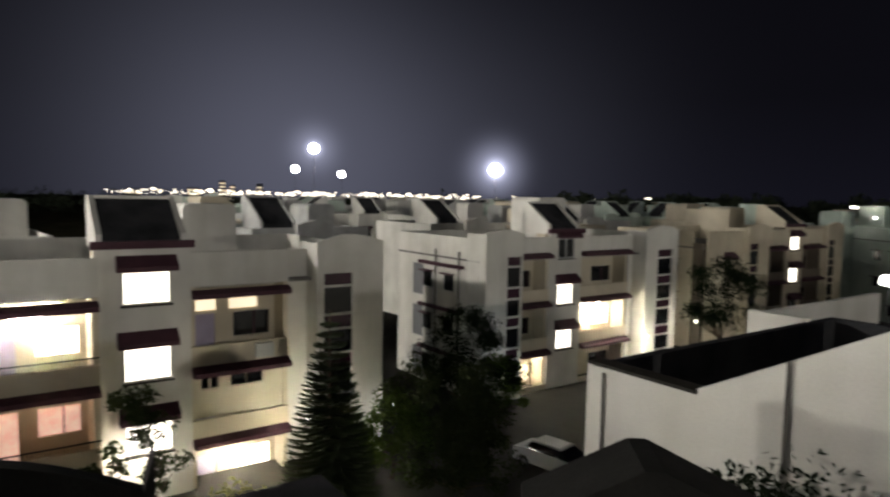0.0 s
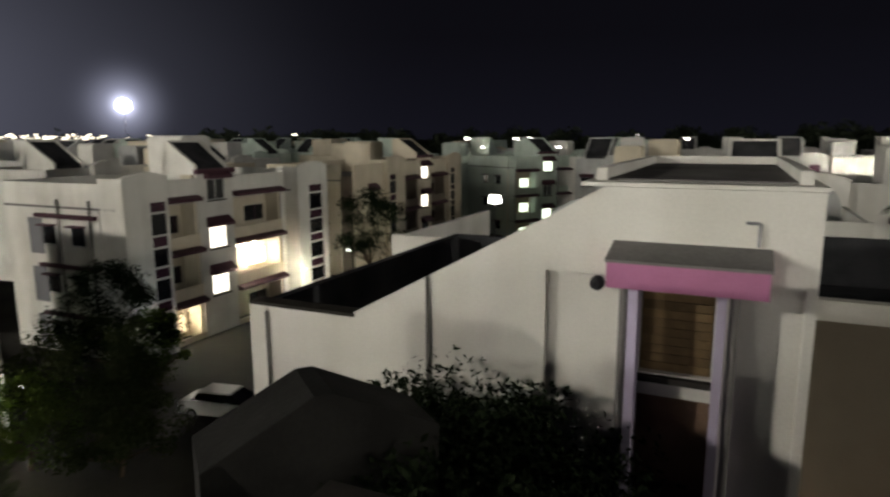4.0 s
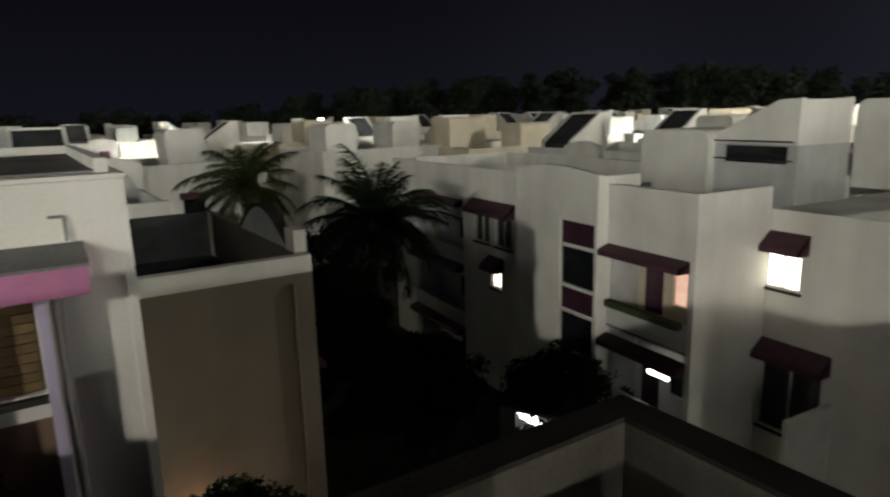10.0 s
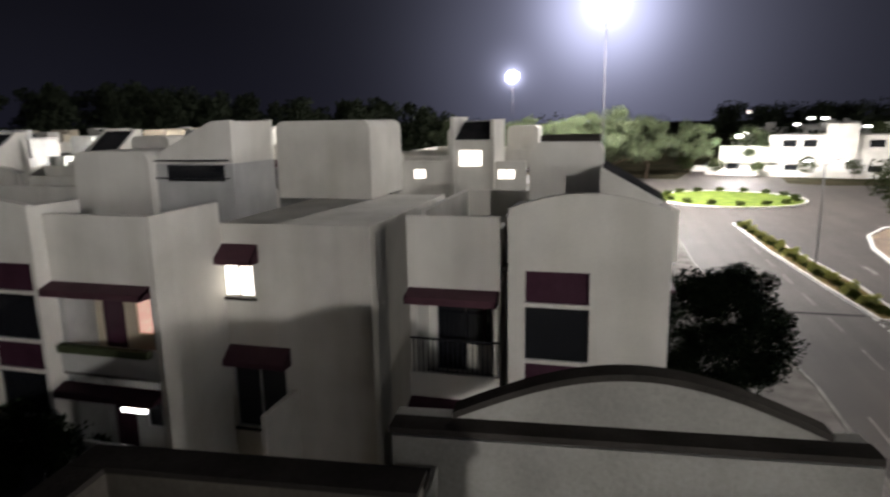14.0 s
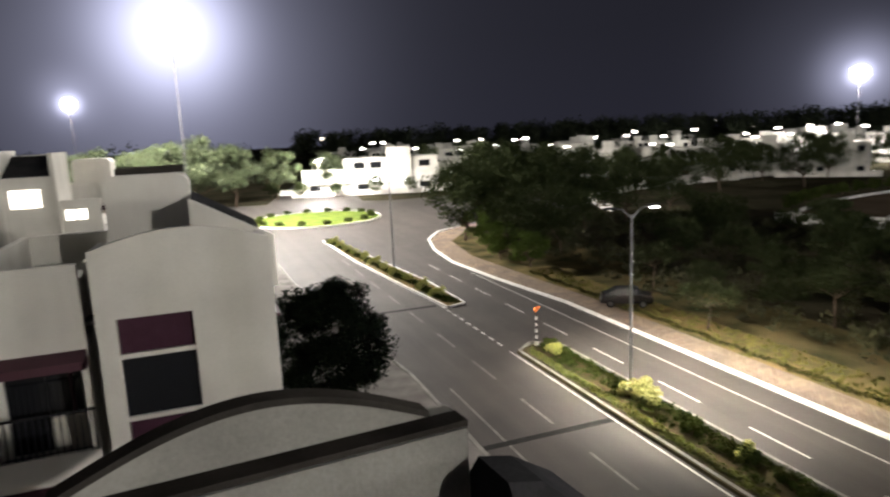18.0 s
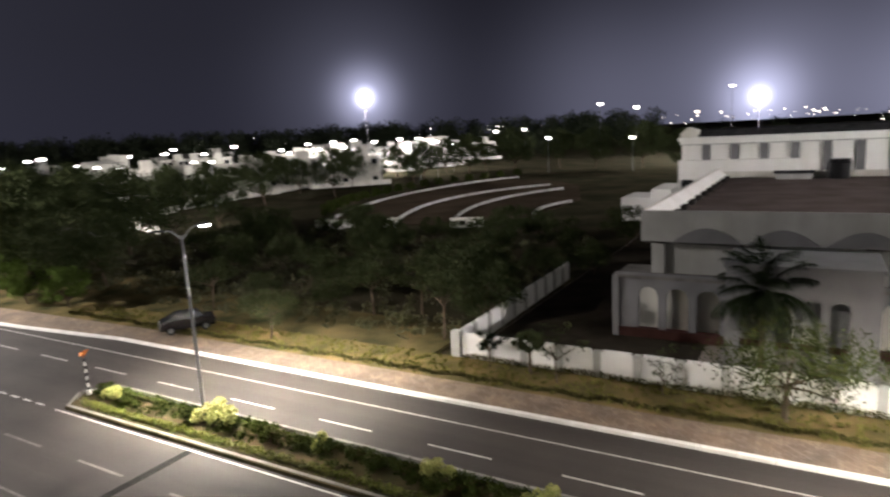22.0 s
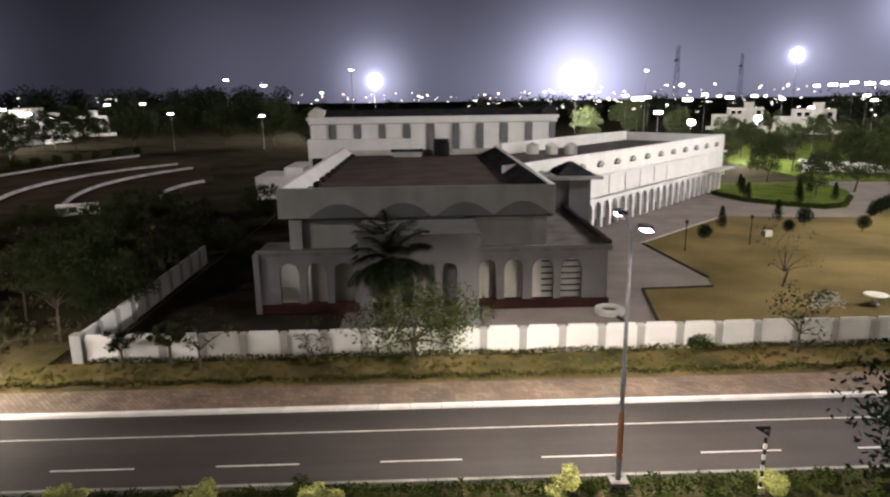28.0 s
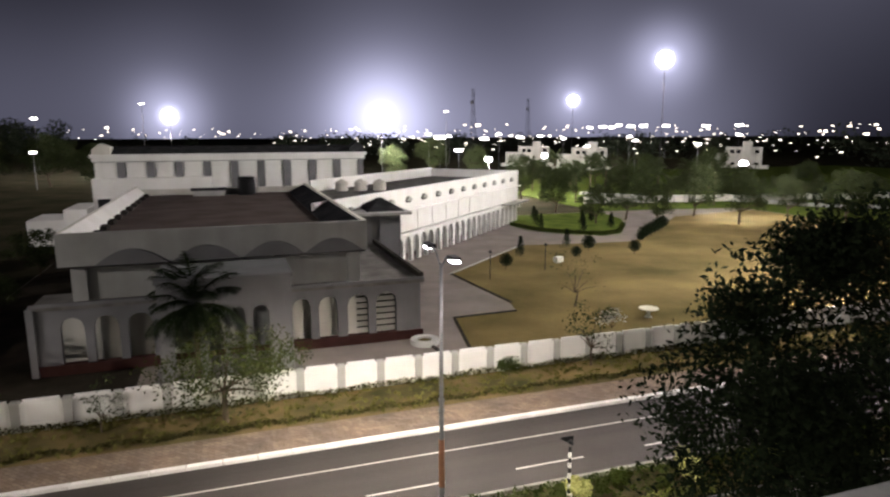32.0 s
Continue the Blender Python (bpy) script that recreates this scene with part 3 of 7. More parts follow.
def block(label, at, bays, depth=9.0, wall=None, top=11.6, lit=(), group="", seed=0, lo=None, head=None, side_to=None, lift=0.0):
    """A three-storey walk-up: towers with arched tops, balcony bays and stair bays, from one side to the other."""
    wall = wall or WHITE
    lo = lo or wall
    rnd = random.Random(seed)
    root = thing("apartment_block", label, "house", at, group)
    x = 0.0
    for kind, w, opt in bays:
        x0, x1 = x, x + w
        if kind == "tower":
            y = -0.55
            strip_x = opt.get("strip", (0.12, 0.5))
            a, b = x0 + strip_x[0] * w, x0 + strip_x[1] * w
            zt, zb = opt.get("win_top", 10.3), 0.6
            rise = opt.get("rise", 0.4)
            m = Mesh()
            m.strip([(px, 0, pz) for px, _, pz in arc(x0, x1, top + 0.35, rise) if px <= a] + [(a, 0, top + 0.35 + rise * math.sin(math.pi * (a - x0) / w))], y, y + 0.25)
            m.strip([(a, zt, top + 0.35 + rise * math.sin(math.pi * (a - x0) / w))] + [(px, zt, pz) for px, _, pz in arc(x0, x1, top + 0.35, rise) if a < px < b] + [(b, zt, top + 0.35 + rise * math.sin(math.pi * (b - x0) / w))], y, y + 0.25)
            m.strip([(b, 0, top + 0.35 + rise * math.sin(math.pi * (b - x0) / w))] + [(px, 0, pz) for px, _, pz in arc(x0, x1, top + 0.35, rise) if px > b], y, y + 0.25)
            m.box(a, b, y, y + 0.25, 0, zb)
            m.box(x0, x0 + 0.25, y + 0.25, 1.6, 0, top + 0.3)
            m.box(x1 - 0.25, x1, y + 0.25, 1.6, 0, top + 0.3)
            tw = part("tower", m, opt.get("wall", wall), root, "arch-topped stair tower")
            z, k = zt, 0
            while z > zb + 0.3:
                h = ((0.75, 1.5, 0.8, 1.3)[k % 4], (0.75, 1.6)[k % 2], (1.08, 1.72)[k % 2])[opt.get("pattern", 0)]
                z2 = max(zb, z - h)
                part("window_panel", Mesh().box(a + 0.02, b - 0.02, y + 0.12, y + 0.16, z2 + 0.12, z), opt.get("glass", GLASS_PLUM if k % 2 == 0 else GLASS_DARK), tw)
                part("transom", Mesh().box(a, b, y + 0.02, y + 0.2, z2, z2 + 0.12), wall, tw)
                z, k = z2, k + 1
        elif kind == "recess":
            part("recess_wall", Mesh().box(x0, x1, 0.9, 1.6, 0, top - 0.1), wall, root)
            if opt.get("pipe"):
                part("pipe", Mesh().tube(((x0 + x1) / 2, 0.8, 0), ((x0 + x1) / 2, 0.8, top - 0.3), 0.07), PIPE, root)
        elif kind == "balcony":
            yf = -opt.get("out", 0.0)
            part("fascia", Mesh().box(x0, x1, yf, yf + 0.18, opt.get("fascia", 3 * STOREY + 0.05), top), wall, root)
            if yf:
                part("roof_slab", Mesh().box(x0, x1, yf + 0.18, 0.19, 3 * STOREY + 0.005, 3 * STOREY + 0.15), CONCRETE, root)
            for k in range(3):
                zf = 6.05 + lift - PITCH_B * (2 - k)
                head_z = zf + PITCH_B - 0.02
                state = lit[k] if not opt.get("lit") else opt["lit"][k]
                # balconies with a light on get cream back walls, lamplight put into colour
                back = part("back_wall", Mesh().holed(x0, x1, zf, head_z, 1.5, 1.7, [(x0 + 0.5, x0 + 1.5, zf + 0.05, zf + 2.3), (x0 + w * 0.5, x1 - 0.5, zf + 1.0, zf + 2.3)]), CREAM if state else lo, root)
                pane = {0: GLASS_DARK, 1: LIT, 2: LIT_PINK, 3: LIT_WARM, 4: LIT_GREEN}[state]
                part("door_leaf", Mesh().box(x0 + 0.52, x0 + 1.48, 1.56, 1.62, zf + 0.06, zf + 2.28), opt["door"] if "door" in opt else pane if state in (2, 3) else MAUVE, back)
                part("pane", Mesh().box(x0 + w * 0.5 + 0.04, x1 - 0.54, 1.56, 1.6, zf + 1.04, zf + 2.26), pane, back)
                part("mullion", Mesh().box(x0 + w * 0.5 + w * 0.22, x0 + w * 0.5 + w * 0.22 + 0.07, 1.5, 1.55, zf + 1.04, zf + 2.26), PLUM, back)
                part("floor_slab", Mesh().box(x0, x1, yf + 0.02, 1.5, zf - 0.12, zf), CONCRETE, root)
                if opt.get("railed") and k:
                    part("slab_edge", Mesh().box(x0, x1, yf, yf + 0.15, zf - 0.3, zf + 0.5), opt.get("low", lo), root)
                elif k or opt.get("ground", True):
                    part("balcony_parapet", Mesh().box(x0, x1, yf, yf + 0.15, zf + 0.0, zf + 1.0), opt.get("low", lo), root)
                if opt.get("rail") or (opt.get("railed") and k):
                    zr = (zf + 1.0, zf + 1.28) if opt.get("rail") else (zf + 0.5, zf + 1.6)
                    rl = Mesh().box(x0, x1, yf + 0.03, yf + 0.08, zr[1], zr[1] + 0.06)
                    for q in range(int(w / 0.16)):
                        rl.box(x0 + 0.1 + q * 0.16, x0 + 0.125 + q * 0.16, yf + 0.04, yf + 0.07, zr[0], zr[1])
                    part("railing", rl, IRON, root)
                if opt.get("one") and k == 1:
                    part("front_wall", Mesh().box(x0, x1, yf, yf + 0.17, zf + 1.005, zf + PITCH_B - 0.305), wall, root)
                elif opt.get("slits") and k == 1:
                    part("front_wall", Mesh().holed(x0, x1, zf + 1.005, zf + PITCH_B - 0.125, yf + 0.3, yf + 0.47, [(x0 + 0.5, x0 + 1.3, 4.85, 5.45), (x0 + 1.9, x0 + 3.5, 4.85, 5.5)]), opt.get("low", lo), root)
                    for a_, b_ in ((0.5, 1.3), (1.9, 3.5)):
                        part("pane", Mesh().box(x0 + a_ + 0.02, x0 + b_ - 0.02, yf + 0.38, yf + 0.41, 4.87, 5.48), GLASS_DARK, root)
                        part("window_bar", Mesh().box(x0 + (a_ + b_) / 2 - 0.03, x0 + (a_ + b_) / 2 + 0.03, yf + 0.34, yf + 0.375, 4.87, 5.45), lo, root)
                    awning(root, x0 + 0.02, x1 - 0.02, zf + 3.2, zf + 3.66, yf, 0.55, PLUM)
                else:
                    aw = 3.35 - opt.get("drop", 0.0)
                    awning(root, x0 + 0.02, x1 - 0.02, zf + aw, zf + aw + 0.4, yf, 0.55, PLUM)
                if state == 1:
                    part("tube_light", Mesh().box(x0 + w * 0.3, x0 + w * 0.3 + 1.2, 1.4, 1.48, zf + 2.75, zf + 2.82), LAMP_FAR, root)
            for px in (x0, x1 - 0.22):
                part("pier", Mesh().box(px, px + 0.22, yf + 0.18, 1.5, 0, top - 0.4), lo, root)
        elif kind == "stair":
            wx0, wx1 = x0 + 0.27 * w, x0 + 0.78 * w
            rows = opt.get("rows", ((9.3 + lift, 10.8 + lift), (5.75 + lift, 7.35 + lift), (2.3 + lift, 3.85 + lift)))
            part("front_wall", Mesh().holed(x0, x1, 0, top + 0.25, 0, 0.2, [(wx0, wx1, a, b) for a, b in rows]), wall, root)
            for k, (a, b) in enumerate(rows):
                window(root, wx0, wx1, a, b, 0, {0: GLASS_DARK, 1: LIT, 2: LIT_PINK, 3: LIT_WARM, 4: LIT_GREEN}[opt.get("lit", (1, 1, 1))[k]], canopy=PLUM, bars=1)
            part("cornice", Mesh().box(x0 - 0.15, x1 + 0.15, -0.25, 0.1, top + 0.255, top + 0.6), PLUM, root)
            if opt.get("head", True):
                stair_head(root, x0 + 0.1, x1 - 0.1, top + 0.2, 0.25, 3.6, 14.2, wall)
            part("core", Mesh().box(x0, x1, 0.5, 1.5, 0, top + 0.2), lo, root)
        elif kind == "plain":
            holes = opt.get("holes", [])
            part("front_wall", Mesh().holed(x0, x1, 0, top, 0, 0.2, [(x0 + h[0], x0 + h[1], h[2], h[3]) for h in holes]), wall, root)
            for h in holes:
                window(root, x0 + h[0], x0 + h[1], h[2], h[3], 0, h[4], canopy=PLUM)
            part("core", Mesh().box(x0, x1, 0.5, 1.6, 0, top - 1.2), lo, root)
        x = x1
    W = x
    part("body", Mesh().box(0, W, 1.7, depth, 0, 3 * STOREY), wall, root)
    part("roof_slab", Mesh().box(0, W, 0.2, depth, 3 * STOREY + 0.005, 3 * STOREY + 0.15), CONCRETE, root)
    for nm, a in (("side_parapet", (0, 0.2, 1.6, depth)), ("side_parapet", (W - 0.2, W, 1.6, side_to or depth)), ("back_parapet", (0.2, W - 0.2, depth - 0.2, depth))):
        part(nm, Mesh().box(a[0], a[1], a[2], a[3], 3 * STOREY + 0.15, top - 0.05), wall, root)
    if side_to:
        part("end_wall", Mesh().box(W + 0.004, W + 0.2, 0.0, side_to, 0, top), wall, root)
    # side windows and pipes
    for s, xs in ((0, -0.06), (1, W))[:1 if side_to else 2]:
        for k in range(3):
            for yy in (3.2, 6.0):
                part("side_window", Mesh().box(xs, xs + 0.06, yy, yy + 1.1, STOREY * k + 0.95, STOREY * k + 2.1), GLASS_DARK, root)
                part("side_shade", Mesh().box(xs - 0.4 + 0.4 * s, xs + 0.06 + 0.4 * s, yy - 0.15, yy + 1.25, STOREY * k + 2.15, STOREY * k + 2.25), PLUM, root)
    # back stair block and tank
    if head:
        stair_head(root, head[0], head[1], 3 * STOREY + 0.15, head[2], head[3], head[4], wall, sloped=False)
    elif depth > 6:
        stair_head(root, W * 0.55, W * 0.55 + 3.2, 3 * STOREY + 0.15, depth - 4.2, depth - 0.4, 13.6 + rnd.random(), wall, sloped=False)
    return root


# the blocks across the lane, facing the camera side
blk_a = block("three-storey white apartment block with lit balconies and plum awnings", pose(-30.2 - 2.4 * -0.087 - 1.1, 11.42 + 2.4 - 17.6, 0, 0, 0, 95),
      [("balcony", 4.4, {"lit": (0, 2, 1), "rail": True, "out": 1.2}), ("stair", 4.0, {"lit": (1, 1, 1)}), ("balcony", 4.8, {"lit": (1, 0, 0), "low": CREAM, "slits": True}), ("recess", 1.35, {}), ("tower", 3.9, {"strip": (0.1, 0.52)})], wall=WHITE, lo=CREAM, lit=(0, 0, 0), depth=13.5, seed=1)
blk_b = block("three-storey white apartment block with a tall stair window and bright balcony", pose(-36.6, 24.0, 0, 0, 0, 95),
      [("tower", 3.4, {"strip": (0.58, 0.95), "rise": 0.3}), ("balcony", 3.1, {"lit": (3, 0, 0)}), ("stair", 3.4, {"lit": (0, 1, 1)}), ("balcony", 5.6, {"lit": (0, 1, 0), "low": CREAM}), ("recess", 1.6, {"pipe": True}), ("tower", 4.3, {"strip": (0.36, 0.82)})], wall=WHITE, lo=CREAM, lit=(0, 0, 0), depth=11, seed=2, lift=0.65)
block("cream apartment block with plum stair windows behind trees", pose(-40.0, 52.0, 0, 0, 0, 95),
      [("plain", 6.0, {"holes": [(3.0, 4.2, 7.6, 8.8, GLASS_DARK)]}), ("tower", 4.0, {}), ("balcony", 4.4, {"lit": (0, 0, 0)}), ("stair", 3.7, {"lit": (1, 1, 0)}), ("balcony", 4.4, {"lit": (0, 0, 0)}), ("tower", 4.0, {})], wall=CREAM, lo=BEIGE, lit=(0, 0, 0), depth=11, seed=3)
block("pale green-lit apartment block with small lit windows", pose(-36.0, 84.0, 0, 0, 0, 65),
      [("balcony", 4.4, {"lit": (4, 4, 4)}), ("stair", 3.7, {"lit": (4, 0, 4)}), ("balcony", 4.4, {"lit": (4, 0, 0)}), ("tower", 4.0, {})], wall=GREEN_WALL, lo=GREEN_WALL, lit=(0, 0, 0), depth=11, seed=4)

# small lit transom windows, cooler box and side ledges of the near blocks
for x0, x1 in ((8.9, 9.9), (10.6, 12.0)):
    part("transom_window", Mesh().box(x0, x1, 1.40, 1.495, 8.55, 9.1), LIT_WARM, blk_a)
part("air_conditioner", Mesh().box(11.4, 12.3, -0.35, -0.02, 6.25, 6.95), GREYW, blk_a, "grey outdoor air-conditioner unit")
for k in range(3):
    part("side_ledge", Mesh().box(-0.35, -0.07, 1.8, 7.5, STOREY * k + 2.7, STOREY * k + 2.95), PLUM, blk_b)
    # raised dark patches stand in for recesses, their shade put into the colour
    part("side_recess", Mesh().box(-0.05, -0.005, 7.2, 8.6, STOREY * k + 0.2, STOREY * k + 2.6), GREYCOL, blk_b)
part("side_pipe", Mesh().tube((-0.12, 2.4, 0), (-0.12, 2.4, 10.5), 0.07), PIPE, blk_b)
part("side_pipe", Mesh().tube((-0.12, 5.4, 0), (-0.12, 5.4, 10.5), 0.07), PIPE, blk_b)

# the house with the pink canopy
GA = 5.0


def g(u, v, z=0.0, turn=0.0):
    """A place in the colony's grid, which is turned a little against the road."""
    c, s = math.cos(radians(GA)), math.sin(radians(GA))
    return pose(u * c - v * s, u * s + v * c, z, 0, 0, GA + turn)


hb = thing("house", "white house with a sloping stair wall, pink canopy and bamboo blind", "house", g(0, 8.6))
TOP = 11.5
part("front_wall", Mesh().strip([(-7.75, 0, TOP), (-5.7, 0, TOP), (-2.36, 0, 13.3)], 0, 0.25).strip([(0.86, 0, 13.74), (0.98, 0, 13.74)], 0, 0.25)
     .strip([(-2.36, 12.55, 13.3), (-1.6, 12.55, 13.74), (0.86, 12.55, 13.74)], 0, 0.25), WHITE, hb)
part("recess_wall", Mesh().holed(-2.36, 0.86, 0, 12.55, 0.12, 0.34, [(-1.06, -0.14, 11.22, 12.35), (-1.14, -0.12, 8.6, 10.9)]), WHITE, hb)
part("body", Mesh().box(-7.65, 0.98, 0.9, 9.0, 0, 9.9), WHITE, hb)
part("stair_room", Mesh().box(-2.0, 0.98, 0.9, 6.5, 9.9, 13.5), WHITE, hb)
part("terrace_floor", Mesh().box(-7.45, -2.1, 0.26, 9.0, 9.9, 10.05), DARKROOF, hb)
# side and back parapets near-black: the terrace's shade put into their colour
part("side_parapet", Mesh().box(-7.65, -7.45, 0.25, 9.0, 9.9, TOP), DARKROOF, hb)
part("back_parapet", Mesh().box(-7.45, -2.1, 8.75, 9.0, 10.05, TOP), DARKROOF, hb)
part("coping", Mesh().box(-7.7, -5.55, -0.05, 0.3, TOP, TOP + 0.06), COPING, hb)
part("roof_slab", Mesh().box(-1.9, 1.0, 0.0, 6.5, 13.745, 13.80), WHITE, hb)
part("roof_pit", Mesh().box(-1.6, 0.7, 0.35, 5.8, 13.805, 13.83), CONCRETE, hb)
part("roof_kerb", Mesh().box(-1.75, -1.6, 0.25, 6.0, 13.805, 13.98).box(0.7, 0.85, 0.25, 6.0, 13.805, 13.98).box(-1.6, 0.7, 5.8, 6.0, 13.805, 13.98), WHITE, hb)
cn = Mesh().prism([(-1.42, -0.6, 12.52), (0.44, -0.6, 12.52), (0.44, 0.12, 12.52), (-1.42, 0.12, 12.52)], [(-1.42, -0.6, 12.84), (0.44, -0.6, 12.84), (0.44, 0.1, 13.02), (-1.42, 0.1, 13.02)])
cp = part("canopy", cn, PINK, hb, "pink painted canopy box")
part("canopy_top", Mesh().prism([(-1.44, -0.62, 12.845), (0.46, -0.62, 12.845), (0.46, 0.1, 13.025), (-1.44, 0.1, 13.025)], [(-1.44, -0.62, 12.88), (0.46, -0.62, 12.88), (0.46, 0.1, 13.06), (-1.44, 0.1, 13.06)]), CONCRETE, cp)
for cx, px in ((-1.18, -1.25), (-0.12, 0.09)):
    part("column", Mesh().box(cx, cx + 0.12, -0.3, 0.115, 8.6, 12.515), MAUVE, hb, "mauve painted column")
    part("rain_pipe", Mesh().tube((px, -0.2, 8.6), (px, -0.2, 12.515), 0.055), PIPE, hb)
bl = part("blind", Mesh().box(-1.06, -0.14, 0.24, 0.26, 11.22, 12.35), BLIND, hb, "rolled-down bamboo blind")
for k in range(9):
    part("slat", Mesh().box(-1.04, -0.16, 0.205, 0.235, 11.24 + k * 0.123, 11.35 + k * 0.123), BLIND, bl)
part("sill", Mesh().box(-1.12, -0.1, 0.0, 0.118, 11.12, 11.2), COPING, hb)
part("dark_opening", Mesh().box(-1.14, -0.12, 0.26, 0.32, 8.6, 10.9), mat("brown_door_wood", (0.19, 0.125, 0.085), 0.7), hb)
part("wall_lamp", Mesh().rings([(0.05, -0.06), (0.1, 0.0), (0.1, 0.08), (0.04, 0.12)], 10), IRON, hb, at=pose(-1.62, -0.05, 12.45, 90))
part("vent_pipe", Mesh().tube((0.3, -0.05, 13.06), (0.3, -0.05, 13.35), 0.02, 0.02, 6).tube((0.3, -0.05, 13.35), (0.14, -0.05, 13.35), 0.02, 0.02, 6), STEEL, hb)
part("rain_pipe", Mesh().tube((-4.21, -0.03, 4), (-4.21, -0.03, 12.3), 0.028), PIPE, hb)
part("rain_pipe", Mesh().tube((-7.35, -0.03, 4), (-7.35, -0.03, 11.4), 0.028), PIPE, hb)
# lower wing at the side
hw = thing("house", "low wing with beige end wall and dark flat roof", "house", g(1.36, 12.9))
# darkened below the white band: the cast shadow is put into the colour
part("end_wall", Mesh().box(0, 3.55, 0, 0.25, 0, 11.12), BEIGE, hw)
part("parapet", Mesh().box(0, 3.55, -0.015, 0.25, 11.125, TOP), WHITE, hw)
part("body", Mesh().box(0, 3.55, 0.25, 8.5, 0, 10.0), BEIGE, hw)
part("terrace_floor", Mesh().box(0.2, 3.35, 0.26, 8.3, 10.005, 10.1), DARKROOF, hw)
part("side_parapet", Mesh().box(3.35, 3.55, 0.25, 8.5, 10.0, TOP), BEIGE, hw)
# near-black too, for the shade inside this parapet
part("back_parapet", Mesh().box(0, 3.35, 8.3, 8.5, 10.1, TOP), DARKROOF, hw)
sa = part("arched_parapet", Mesh().strip(arc(0.9, 4.6, TOP + 0.005, 0.75, low=TOP), 0, 0.2), GREYW, hw, at=pose(3.56, 0, 0, 0, 0, 90))
part("arch_coping", Mesh().strip([(x, z, z + 0.06) for x, _, z in arc(0.9, 4.6, TOP + 0.012, 0.75)], -0.03, 0.23), COPING, sa)
part("end_post", Mesh().box(3.3, 3.58, 0.3, 0.85, TOP + 0.005, TOP + 0.5), WHITE, hw)
part("rain_pipe", Mesh().tube((3.1, -0.04, 2), (3.1, -0.04, 10.9), 0.04), BEIGE, hw)
part("chajja", Mesh().prism([(3.555, 1.0, 8.6), (4.15, 1.0, 8.4), (4.15, 3.0, 8.4), (3.555, 3.0, 8.6)], [(3.555, 1.0, 8.9), (4.15, 1.0, 8.55), (4.15, 3.0, 8.55), (3.555, 3.0, 8.9)]), PLUM, hw)

# the block beyond the courtyard, side on, and the gabled end block by the road
c1 = block("white apartment block with plum stair window over a dark courtyard", pose(17.0, 39.0, 0, 0, 0, -90),
      [("plain", 3.0, {}), ("balcony", 6.2, {"lit": (0, 0, 0)}), ("plain", 5.9, {"holes": [(2.8, 3.7, 5.6, 6.5, LIT), (1.2, 2.7, 7.8, 9.3, GLASS_DARK), (3.2, 4.7, 7.8, 9.3, GLASS_DARK)]}), ("tower", 5.4, {"strip": (0.58, 0.97), "pattern": 2, "rise": 0.25, "win_top": 10.0}), ("balcony", 4.0, {"lit": (0, 0, 2), "low": GREYW, "door": GLASS_PLUM, "fascia": 9.1, "drop": 0.5})],
      wall=WHITE, lo=GREYW, lit=(0, 0, 0), depth=9, seed=6, head=(17.1, 20.8, 5.0, 8.2, 13.43), side_to=3.74)
part("tube_light", Mesh().box(22.5, 23.5, 0.3, 0.36, 4.58, 4.72), LAMP_FAR, c1)
part("planter", Mesh().box(20.7, 24.3, -0.3, -0.005, 6.85, 7.1), mat("balcony_planter", (0.05, 0.06, 0.03), 0.9), c1)
# upper stair room with a dark sloping lid between white cheeks
ur = part("upper_room", Mesh().box(20.81, 24.4, 5.4, 8.6, 10.05, 12.9), GREYW, c1)
part("lid", Mesh().strip([(21.2, 12.905, 13.25), (23.5, 12.905, 14.35), (24.1, 12.905, 14.4)], 5.7, 8.3), DARKROOF, ur, "dark sloping stair roof")
for y_ in (5.4, 8.31):
    part("cheek", Mesh().strip([(20.9, 12.905, 13.3), (23.5, 12.905, 14.55), (24.4, 12.905, 14.6)], y_, y_ + 0.29), WHITE, ur)
part("back", Mesh().box(24.105, 24.4, 5.7, 8.3, 12.905, 14.55), WHITE, ur)
part("railing", Mesh().box(20.9, 24.3, 5.2, 5.26, 13.0, 13.06).box(20.9, 24.3, 5.2, 5.26, 12.3, 12.36), IRON, ur)
part("dark_opening", Mesh().box(21.4, 24.0, 5.34, 5.395, 12.2, 12.85), GLASS_DARK, ur)
c2 = thing("house", "plain white set-back house with a lit window and limed flat roof", "house", pose(20.75, 14.46, 0, 0, 0, -90))
part("front_wall", Mesh().holed(0, 6.14, 0, 10.8, 0, 0.2, [(0.08, 1.42, 7.95, 9.28), (0.2, 2.5, 2.6, 5.3)]), WHITE, c2)
window(c2, 0.08, 1.42, 7.95, 9.28, 0, LIT, canopy=PLUM)
window(c2, 0.2, 2.5, 2.6, 5.3, 0, GLASS_DARK, canopy=PLUM)
part("core", Mesh().box(0, 6.14, 0.5, 1.7, 0, 10.5), GREYW, c2)
part("side_wall", Mesh().box(5.94, 6.14, 0.2, 10.5, 0, 10.8), WHITE, c2)
part("roof_slab", Mesh().box(0, 5.94, 0.2, 10.5, 10.55, 10.74), WHITE, c2, "lime-washed flat roof")
part("porch_side_wall", Mesh().box(2.75, 2.95, -2.35, -0.005, 0, 4.4), WHITE, c2)
stair_head(c2, -1.94, 3.06, 10.75, 8.3, 12.9, 14.54, WHITE, sloped=False)
# added box: its glowing bars stand in for glints of unknown source
oh = thing("outhouse", "added dark box carrying courtyard glints as glowing bars", "outhouse", pose(13.3, 18.2, 0, 0, 0, -55))
